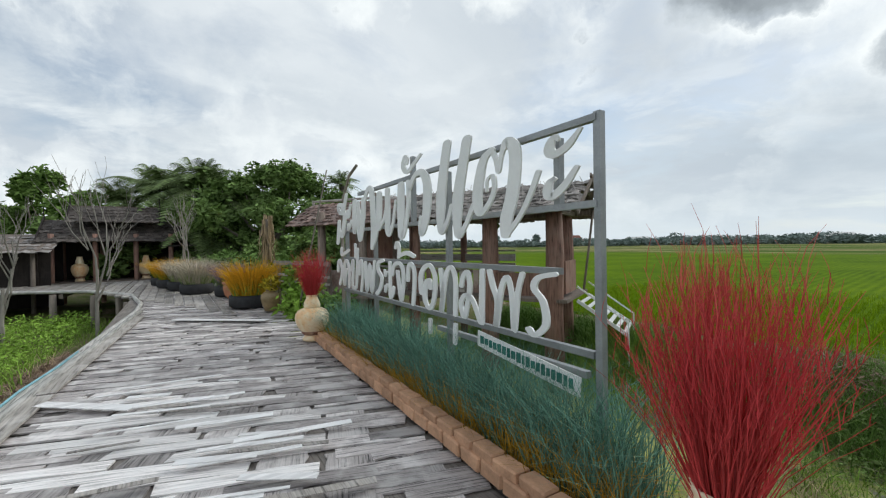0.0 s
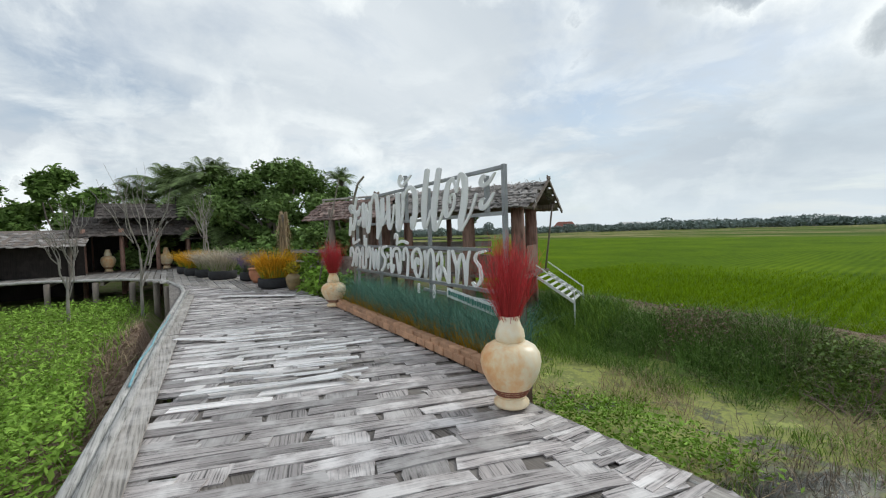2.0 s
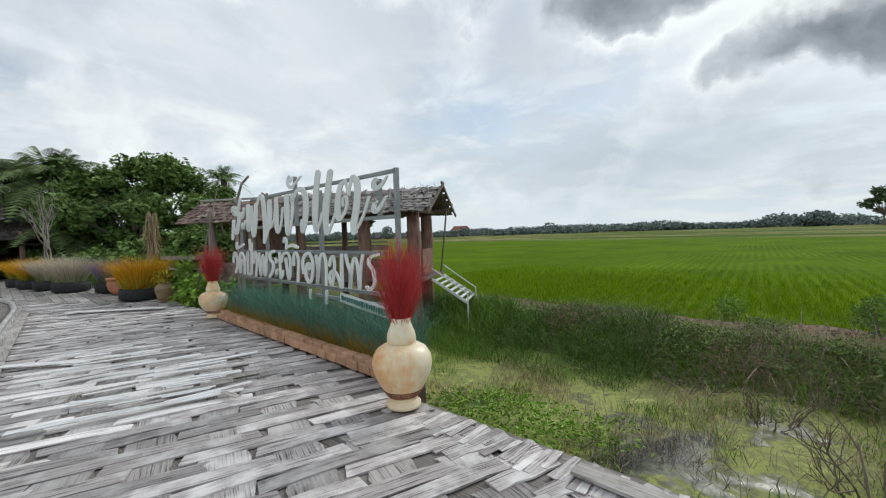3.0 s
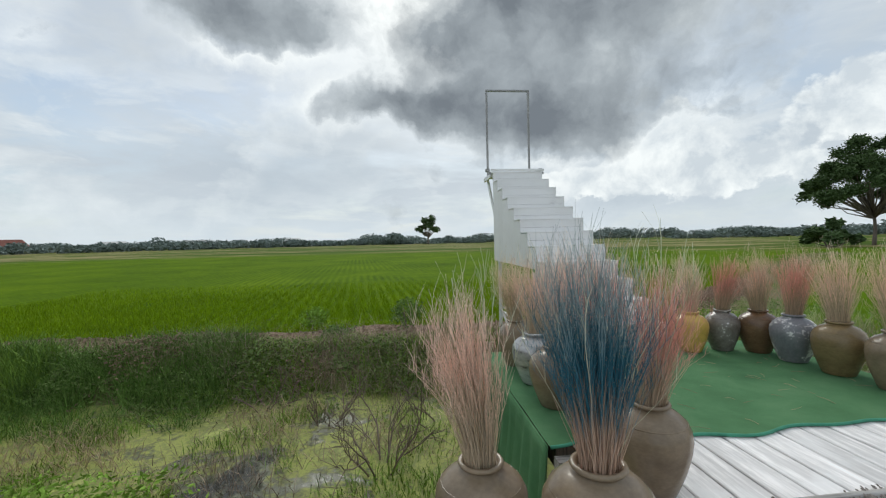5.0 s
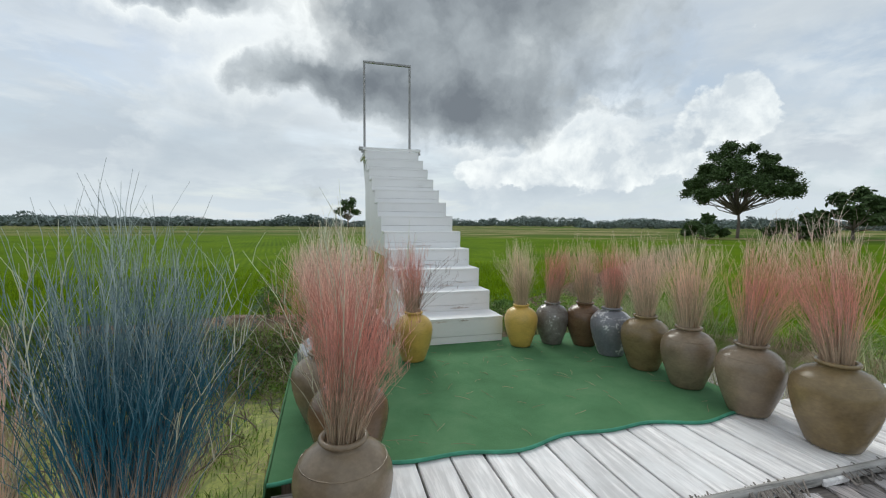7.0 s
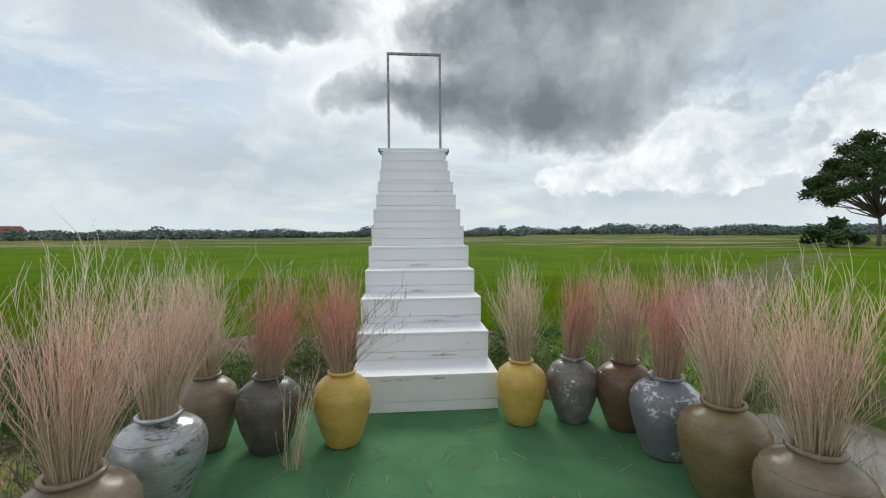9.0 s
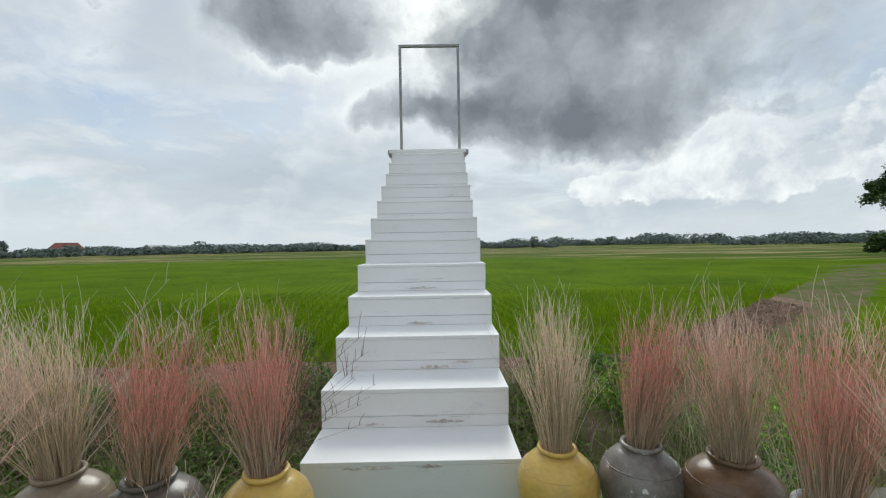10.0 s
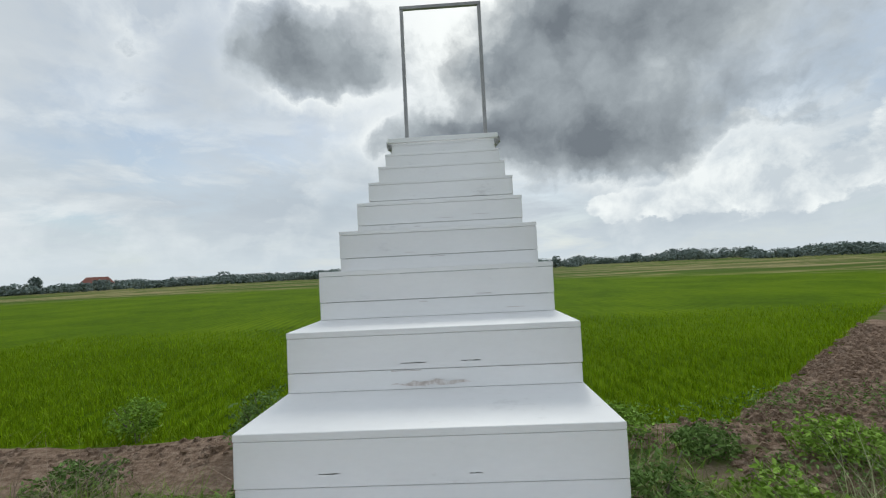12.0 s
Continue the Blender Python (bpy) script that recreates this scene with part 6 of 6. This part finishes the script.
v, f = blades(scatter(15000, -6.2, 1.9, 1.4, 3.9, clumpy(0.9, -0.25, 5.0)), 0.40, 0.012, 0.95, rng)
stuff("bank_grass", v, f, GRASS, "mixed green grass on the ditch bank", "grass")
v, f = blades(scatter(4500, -8, 1.9, 1.5, 3.9, clumpy(0.9, 0.05, 9.0)), 0.30, 0.008, 1.5, rng)
stuff("dry_undergrowth", v, f, DRYGRASS, "tangled dry brown undergrowth on the bank", "undergrowth")
v, f = blades(scatter(900, -7, 1.9, 1.3, 3.6, clumpy(0.6, 0.0, 9.5)), 0.62, 0.010, 1.3, rng, bend=0.9)
stuff("dead_stalks", v, f, TANGLE, "bent dead stalks tangled over the bank", "undergrowth")
v, f = leaf_cloud([(x, y, z + rng.uniform(0.03, 0.25)) for x, y, z in scatter(15000, -12, 1.8, 1.4, 3.9, clumpy(1.1, -0.15, 12.0))], 0.045, rng)
stuff("bank_weeds", v, f, DARKWEED, "leafy weeds over the ditch bank", "weeds")
v, f = blades(scatter(1800, -10.2, -8.4, 1.3, 3.4), 0.72, 0.014, 0.7, rng)
stuff("bank_grass", v, f, GRASS, "tall grass round the foot of the steel steps", "grass")
# shrubby thicket on the bank: heaps of small leaves with dead stems through them
heaps = []
while len(heaps) < 15000:
    x, y = rng.uniform(-10, 1.4), rng.uniform(1.6, 3.3)
    top = noise.noise(Vector((x * 0.75, y * 0.9, 41.0))) + 0.45 * noise.noise(Vector((x * 2.3, y * 2.3, 43.0))) + 0.18
    if top > 0.02:
        heaps.append((x, y, ground_height(x, y) + rng.uniform(0, 1) ** 0.7 * min(0.42, 0.12 + 0.45 * top)))
v, f = leaf_cloud(heaps, 0.038, rng)
stuff("bank_thicket", v, f, THICKET, "dark leafy thicket heaped along the ditch bank", "undergrowth")
v, f = leaf_cloud([(x, y, z + rng.uniform(0.1, 0.55)) for x, y, z in scatter(2200, -8.5, 1.4, 1.7, 3.6, clumpy(0.8, 0.30, 46.0))], 0.03, rng)
stuff("bank_thicket", v, f, DRYLEAF, "withered reddish-brown shrubs among the bank weeds", "undergrowth")
v, f = blades(scatter(2600, -8, 1.6, 1.6, 3.8, clumpy(0.7, -0.02, 44.0)), 0.75, 0.007, 1.5, rng, bend=0.8)
stuff("dead_stalks", v, f, TANGLE, "brown dead stems tangled through the bank thicket", "undergrowth")
# grass tufts standing in the ditch
v, f = blades([(x, y, -1.2) for x, y, z in scatter(6000, -10, -1.9, -2.4, 1.9, clumpy(1.0, 0.12, 15.0))], 0.22, 0.010, 0.9, rng)
stuff("marsh_grass", v, f, GRASS, "thin marsh grass growing in the ditch", "grass")
v, f = blades([(x, y, -1.2) for x, y, z in scatter(2600, -8, -1.8, -1.6, 1.8, clumpy(0.8, 0.12, 19.0))], 0.26, 0.008, 1.3, rng)
stuff("marsh_grass", v, f, DRYGRASS, "brown dry marsh grass in the ditch", "grass")
v, f = blades([(rng.normal(-4.5, 0.55), rng.normal(0.1, 0.45), -1.2) for k in range(600)], 0.28, 0.008, 1.3, rng)
stuff("marsh_grass", v, f, TANGLE, "dark withered stalks in the muddy water", "grass")
v, f = leaf_cloud([(x, y, -1.0 + rng.uniform(-0.1, 0.25)) for x, y, z in scatter(5000, -6.9, -4.4, -2.6, -0.4, clumpy(1.2, -0.1, 22.0))], 0.032, rng)
stuff("ditch_weeds", v, f, WEED, "low green weeds along the walkway edge", "weeds")
v, f = blades(scatter(1800, -6.4, -4.2, -2.5, -1.2, clumpy(1.2, -0.2, 24.0), 0.25), 0.32, 0.010, 0.9, rng)
stuff("marsh_grass", v, f, GRASS, "thin marsh grass along the walkway edge", "grass")
# lush weeds on the other side of the walkway
def weed_edge(x):
    return -5.64 - 0.32 * min(1, max(0, (-7.2 - x) / 2.0))


v, f = leaf_cloud([(x, y, z + rng.uniform(0.05, 0.42)) for x, y, z in scatter(36000, -22, -4, -14, -5.9, lambda x, y: y < -6.15 + 0.5 * noise.noise(Vector((x, y, 1))))], 0.048, rng)
stuff("lush_weeds", v, f, WEED, "lush bright green weeds below the walkway", "weeds")
v, f = leaf_cloud([(x, y, z + rng.uniform(0.05, 0.5)) for x, y, z in scatter(26000, -11, -2.6, -9, -5.6, lambda x, y: y < weed_edge(x) + 0.2 * noise.noise(Vector((x * 1.5, y, 8))))], 0.034, rng)
stuff("lush_weeds", v, f, WEED, "small-leaved bright green weeds close below the walkway", "weeds")
v, f = blades(scatter(8000, -22, -4, -14, -5.7), 0.40, 0.014, 0.8, rng)
stuff("lush_grass", v, f, WEED, "bright green grass below the walkway", "grass")
v, f = blades(scatter(500, -14, -5, -6.5, -5.5), 0.30, 0.008, 1.2, rng)
stuff("dry_undergrowth", v, f, DRYGRASS, "dry straw on the earth slope by the walkway", "undergrowth")
# weeds and grass beyond the jars on the far side
v, f = blades(scatter(4500, 1.8, 8, -3.5, 5.0, dry_clumps(0.8, -0.1, 30.0)), 0.36, 0.012, 0.9, rng)
stuff("bank_grass", v, f, GRASS, "green grass behind the jars", "grass")
v, f = blades(scatter(2600, 1.8, 7, -3.5, 3.5, dry_clumps(0.8, 0.05, 33.0)), 0.50, 0.008, 0.9, rng)
stuff("dry_undergrowth", v, f, DRYGRASS, "pale dry stalks behind the jars", "undergrowth")
v, f = leaf_cloud([(x, y, z + rng.uniform(0.03, 0.3)) for x, y, z in scatter(11000, 1.8, 8, -3, 6.5, dry_clumps(0.9, 0.0, 36.0))], 0.028, rng)
stuff("bank_weeds", v, f, DARKWEED, "leafy weeds behind the jars", "weeds")


WILDGRASS = leafy("pale_wild_grass", (0.40, 0.42, 0.24), 0.7)
v, f = blades(scatter(4200, 1.9, 5.5, -2.6, 3.2, dry_clumps(0.7, -0.12, 38.0)), 0.95, 0.008, 0.7, rng)
stuff("wild_grass", v, f, WILDGRASS, "tall pale green wild grass standing behind the jars", "grass")


def clods(n, place, size, seed, label):
    r = np.random.default_rng(seed)
    verts, faces = [], []
    for _ in range(n):
        x, y = place(r)
        s = size * r.uniform(0.3, 1.4)
        c = np.array([x, y, ground_height(x, y)])
        b = len(verts)
        ring = [c + np.array([s * math.cos(a) * r.uniform(0.7, 1.2), s * math.sin(a) * r.uniform(0.7, 1.2), r.uniform(-0.3, 0.1) * s]) for a in np.linspace(0, 5.5, 6)]
        cap = [c + np.array([s * 0.55 * math.cos(a) * r.uniform(0.6, 1.2), s * 0.55 * math.sin(a) * r.uniform(0.6, 1.2), s * r.uniform(0.3, 0.7)]) for a in np.linspace(0.4, 5.9, 6)]
        verts += [tuple(p) for p in ring + cap]
        for k in range(6):
            faces.append((b + k, b + (k + 1) % 6, b + 6 + (k + 1) % 6, b + 6 + k))
        faces.append(tuple(b + 6 + k for k in range(6)))
    stuff("soil_clods", verts, faces, BARE_SOIL, label, "soil")


def right_bank(r):
    x = r.uniform(2.8, 11.5)
    return x, field_edge(x) - r.uniform(0.0, 1.8)


clods(1500, right_bank, 0.07, 71, "dry lumps of ploughed earth on the bank")
clods(700, lambda r: (r.uniform(-12, 2), 5.65 - r.uniform(0, 0.8)), 0.05, 72, "dry lumps of earth along the field path")
clods(700, lambda r: (r.uniform(-13, -5), r.uniform(-6.6, -5.55)), 0.08, 73, "lumps of earth on the slope by the walkway")


# ---- trees ----
def limb(bm, a, b, ra, rb, rng, sag=0.12):
    a, b = Vector(a), Vector(b)
    m = (a + b) / 2 + Vector(rng.uniform(-1, 1, 3)) * (b - a).length * sag
    tube([a, (a + m) / 2, m, (m + b) / 2, b], [ra, ra * 0.85 + rb * 0.15, (ra + rb) / 2, ra * 0.2 + rb * 0.8, rb], 7, bm)


def tree(x, y, z, trunk_h, lobes, spread, rise, n, leaf, mat, label, seed, r=0.2, bark=BARK, group="", lobe=0.42):
    """Tapered trunk, limbs to each lobe, leaves round the lobes with gaps between them."""
    t = thing("tree", label, "tree", pose(x, y, z), group)
    rng = np.random.default_rng(seed)
    bm = bmesh.new()
    top = Vector((rng.uniform(-0.3, 0.3), rng.uniform(-0.3, 0.3), trunk_h))
    limb(bm, (0, 0, -0.3), top, r, r * 0.6, rng, 0.04)
    centres = []
    for k in range(lobes):
        a = k * 2.4 + rng.uniform(-0.4, 0.4)
        q = math.sqrt((k + 0.5) / lobes)
        c = Vector((spread * q * math.cos(a), spread * q * math.sin(a), trunk_h + rise * (1 - q * q * 0.75) * rng.uniform(0.45, 1.0)))
        centres.append((c, rng.uniform(0.55, 1.0) * spread * lobe))
        limb(bm, top * rng.uniform(0.75, 1.0), c, r * 0.4, r * 0.08, rng)
    smooth(part("trunk", bm, bark, t))
    pts = []
    per = n // lobes
    for c, s in centres:
        d = rng.normal(size=(per, 3))
        d /= np.linalg.norm(d, axis=1)[:, None]
        d *= (rng.uniform(0.12, 1, per) ** 0.45)[:, None] * np.array([s, s, s * 0.72])
        d *= np.array([0.7 + 0.75 * noise.noise(Vector(q) * (2.2 / s) + c) for q in d])[:, None]
        pts.append(d + np.array(c))
    v, f = leaf_cloud(np.concatenate(pts), leaf, rng, 0.5)
    mesh_object("crown", v.tolist(), f, mat, t)
    return t


def palm(x, y, z, h, fronds, length, label, seed, fan=False):
    t = thing("palm_tree", label, "palm tree", pose(x, y, z), "palms")
    rng = np.random.default_rng(seed)
    smooth(part("trunk", tube([(0, 0, -0.3), (0.1, 0.05, h * 0.5), (0.0, 0.0, h)], [0.2, 0.16, 0.14], 8), BARK, t))
    verts, faces = [], []
    for k in range(fronds):
        a = k * 2.4
        e = rng.uniform(-0.1, 1.45)
        ln = length * rng.uniform(0.8, 1.1)
        d = Vector((math.cos(a), math.sin(a), 0))
        prev = None
        for i in range(15):
            u = i / 14
            p = Vector((0, 0, h)) + d * (ln * u * math.cos(e) * 0.9) + Vector((0, 0, ln * (u * math.sin(e) - 0.62 * u * u)))
            if prev is not None and i > 1:
                side = d.cross(Vector((0, 0, 1)))
                wl = 0.55 * math.sin(math.pi * min(1, 0.15 + u * 0.85)) * length / 3
                for s in (-1, 1):
                    for sub in (0, 0.5):
                        q = prev.lerp(p, sub)
                        tip = q + side * s * wl + d * wl * 0.5 + Vector((0, 0, -wl * 0.45))
                        b = len(verts)
                        verts += [tuple(q), tuple(q + (p - prev) * 0.4), tuple(tip)]
                        faces.append((b, b + 1, b + 2))
            prev = p
    mesh_object("frond_crown", verts, faces, PALM, t)
    return t


def bare_tree(x, y, z, h, seed, label="leafless pale tree beside the walkway"):
    t = thing("bare_tree", label, "tree", pose(x, y, z), "bare trees")
    rng = np.random.default_rng(seed)
    bm = bmesh.new()

    def grow(a, d, ln, r, depth):
        b = a + d * ln
        limb(bm, a, b, r, r * 0.6, rng, 0.08)
        if depth:
            for _ in range(3 if depth > 1 else 2):
                nd = (d + Vector(rng.uniform(-0.6, 0.6, 3)) + Vector((0, 0, 0.45))).normalized()
                grow(a.lerp(b, rng.uniform(0.55, 1.0)), nd, ln * rng.uniform(0.55, 0.8), r * 0.55, depth - 1)

    grow(Vector((0, 0, -0.2)), Vector((0.03, 0.02, 1)).normalized(), h * 0.38, 0.05 if h > 2 else 0.016, 4)
    part("trunk", bm, PALE_BARK, t)
    return t


bare_tree(-18.4, -7.4, -1.0, 4.2, 201)
bare_tree(-18.6, -5.75, -1.0, 5.2, 202)
bare_tree(-22.5, -3.7, -0.9, 5.2, 203)
dp = thing("dead_palm", "withered palm stump draped with hanging dry fronds", "palm tree", pose(-16.7, -2.0, 0))
smooth(part("trunk", tube([(0, 0, -1), (0, 0, 1.0), (0.02, 0, 2.0)], [0.07, 0.06, 0.05], 8), BARK, dp))
r_ = np.random.default_rng(205)
v, f = blades(np.stack([r_.normal(0, 0.06, 260), r_.normal(0, 0.06, 260), r_.uniform(1.0, 2.15, 260)], 1), -0.9, 0.03, 0.25, r_)
mesh_object("dry_frond", v.tolist(), f, DRYGRASS, dp)

tree(-26.3, -0.2, -1.0, 2.1, 20, 3.4, 4.9, 24000, 0.14, CROWN, "large dense dark green tree behind the huts", 301, 0.28)
tree(-24.2, 2.4, -1.0, 1.6, 14, 2.4, 3.4, 14000, 0.13, CROWN, "dark green tree behind the huts", 302, 0.22)
tree(-29.0, -1.6, -1.0, 2.0, 16, 2.8, 4.4, 15000, 0.15, CROWN, "dark green tree behind the huts", 303, 0.24)
tree(-29.0, -4.2, -1.0, 0.8, 12, 2.8, 4.0, 8000, 0.18, CROWN, "dark green shrubby tree behind the planters", 304, 0.2)
tree(-21.0, 0.4, -1.0, 0.5, 12, 2.4, 3.2, 8000, 0.14, CROWN, "dark green shrubby tree behind the railing", 305, 0.15)
tree(-18.3, 1.6, -1.0, 0.5, 10, 1.8, 2.8, 6000, 0.13, CROWN, "dark green shrubby tree behind the small hut", 306, 0.12)
tree(-24.5, -1.5, -1.0, 0.3, 10, 2.0, 2.4, 6000, 0.15, CROWN, "dark green shrubs behind the planters", 311, 0.12)
tree(-42.0, -10.7, -1.0, 2.0, 14, 3.6, 6.4, 9000, 0.24, CROWN_LIGHT, "rounded light green tree behind the shed", 307, 0.25)
tree(-47.0, -17.5, -1.0, 1.8, 14, 4.4, 6.0, 9000, 0.26, CROWN_LIGHT, "light green tree behind the shed", 308, 0.25)
tree(-38.0, -15.0, -1.0, 0.8, 12, 3.8, 3.8, 8000, 0.24, CROWN, "dark green trees behind the shed roof", 309, 0.2)
tree(-36.0, -8.0, -1.0, 0.8, 12, 3.4, 4.2, 8000, 0.22, CROWN, "dark green trees behind the pavilion", 310, 0.2)
palm(-29.5, -3.0, -1.0, 5.2, 38, 4.2, "coconut palm with drooping fronds behind the trees", 320)
palm(-30.5, -4.6, -1.0, 5.0, 38, 4.0, "coconut palm with drooping fronds behind the trees", 321)
palm(-30.0, -6.2, -1.0, 4.4, 24, 3.0, "young coconut palm behind the pavilion", 322)
tree(-30.5, -3.2, -1.0, 0.8, 14, 2.6, 4.6, 11000, 0.16, CROWN, "dark green trees behind the palms", 312, 0.2)
tree(-27.6, -1.4, -1.0, 0.8, 14, 2.2, 4.4, 11000, 0.15, CROWN, "dark green tree filling the gap behind the planters", 313, 0.2)
palm(-28.4, -1.9, -1.0, 4.4, 34, 3.8, "coconut palm with drooping fronds behind the trees", 325)
palm(-27.5, -3.2, -1.0, 3.0, 30, 3.6, "young coconut palm behind the bare tree", 323)
palm(-25.0, 2.9, -1.0, 5.3, 24, 1.7, "fan palm rising above the trees", 324)
# trees standing in the fields
tree(61.0, 47.0, -1.0, 5.0, 70, 7.6, 10.8, 52000, 0.21, FIELD_CROWN, "tall spreading dark tree standing in the fields", 330, 0.26, lobe=0.27)
tree(52.0, 45.0, -1.2, 0.5, 9, 3.2, 3.4, 3500, 0.40, FIELD_CROWN, "dark shrub clump beside the tall tree", 331, 0.2)
tree(67.0, 42.0, -1.2, 0.5, 9, 4.2, 3.2, 3500, 0.45, FIELD_CROWN, "dark shrub clump beside the tall tree", 332, 0.2)
tree(75.0, 40.0, -1.2, 2.0, 10, 5.0, 6.0, 4500, 0.5, FIELD_CROWN, "dark tree at the edge of the fields", 333, 0.3)
tree(84.0, 36.0, -1.2, 3.0, 12, 7.0, 6.0, 4500, 0.55, FIELD_CROWN, "dark tree at the edge of the fields", 334, 0.3)
tree(10.0, 217.0, -1.0, 4.0, 20, 6.0, 13.0, 2600, 0.7, FIELD_CROWN, "lone tree far out in the fields", 335, 0.5, lobe=0.5)


# far woods: a broken belt of trees round the fields, distance haze in the leaf colour
def woods():
    rng = np.random.default_rng(400)
    pts = []
    a = -75.0
    while a < 95.0:
        d = rng.uniform(240, 330)
        h = 4.0 + 3.4 * noise.noise(Vector((a * 0.13, 0, 0))) + rng.uniform(-1.5, 2.0)
        w = rng.uniform(4, 9)
        if rng.uniform() < 0.06:
            h *= 1.5
            w *= 0.5
        if -34 < a < -15:
            d, h = rng.uniform(340, 420), h * 1.5
        n = int(220 * rng.uniform(0.8, 1.5))
        q = rng.normal(size=(n, 3))
        q /= np.linalg.norm(q, axis=1)[:, None]
        q *= (rng.uniform(0.1, 1, n) ** 0.4)[:, None] * np.array([w, w, h * 0.5])
        q[:, 2] += h * 0.5
        r = radians(a)
        pts.append(q + np.array([-math.sin(r) * d, math.cos(r) * d, -1.2]))
        a += rng.uniform(0.22, 0.6)
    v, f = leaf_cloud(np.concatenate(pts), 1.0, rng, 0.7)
    stuff("far_woods", v, f, HAZED_LEAF, "distant belt of trees beyond the fields, haze painted into its pale leaf colour", "woods")


woods()


def far_house(x, y, w, d, h, roof_mat, label, turn):
    b = thing("far_house", label, "house", pose(x, y, -1.0, 0, 0, turn), "far houses")
    part("wall", box((w, d, h), (0, 0, h / 2)), FAR_WALL, b)
    bm = bmesh.new()
    p = [bm.verts.new(q) for q in ((-w * 0.58, -d * 0.62, h), (w * 0.58, -d * 0.62, h), (w * 0.58, d * 0.62, h), (-w * 0.58, d * 0.62, h), (-w * 0.36, 0, h + d * 0.45), (w * 0.36, 0, h + d * 0.45))]
    for q in ((0, 1, 5, 4), (2, 3, 4, 5), (1, 2, 5), (3, 0, 4), (3, 2, 1, 0)):
        bm.faces.new([p[i] for i in q])
    part("roof", bm, roof_mat, b)
    for k in range(3):
        part("window", box((w * 0.12, 0.1, h * 0.4), (-w * 0.3 + k * w * 0.3, -d / 2 - 0.06, h * 0.5)), FAR_DARK, b)


far_house(-200, 225, 13, 8, 3.6, RED_ROOF, "far low house with a red roof", 35)
far_house(-160, 238, 16, 6, 2.6, FAR_WALL, "far long pale building", 30)
far_house(-118, 240, 12, 6, 2.4, FAR_WALL, "far pale farm building", 20)
far_house(-70, 255, 12, 6, 2.4, FAR_WALL, "far pale farm building", 15)

# leafless shrubs in the ditch in front of the bank
def ditch_shrub(x, y, h, seed, stems):
    t = thing("bare_shrub", "leafless brown shrub with forking twigs standing in the ditch", "shrub", pose(x, y, -1.25), "bare ditch shrubs")
    rng = np.random.default_rng(seed)
    for k in range(stems):
        bm = bmesh.new()
        a = k / stems * math.tau + rng.uniform(-0.4, 0.4)

        def grow(p, d, ln, r, depth):
            q = p + d * ln
            limb(bm, p, q, r, r * 0.6, rng, 0.10)
            if depth:
                for _ in range(2 if depth == 3 else 3):
                    grow(p.lerp(q, rng.uniform(0.4, 1.0)), (d + Vector(rng.uniform(-0.75, 0.75, 3)) + Vector((0, 0, 0.25))).normalized(), ln * rng.uniform(0.5, 0.8), r * 0.6, depth - 1)

        grow(Vector((0.05 * math.cos(a), 0.05 * math.sin(a), -0.1)), Vector((0.75 * math.cos(a), 0.75 * math.sin(a), rng.uniform(0.6, 1.3))).normalized(), h * rng.uniform(0.35, 0.55), 0.013, 3)
        part("stem", bm, TWIG_BARK, t)


ditch_shrub(-2.8, -0.05, 1.35, 500, 7)
ditch_shrub(-3.6, 1.3, 0.9, 501, 5)
ditch_shrub(-2.0, 1.0, 1.1, 502, 5)
ditch_shrub(-4.6, 1.9, 0.8, 503, 5)
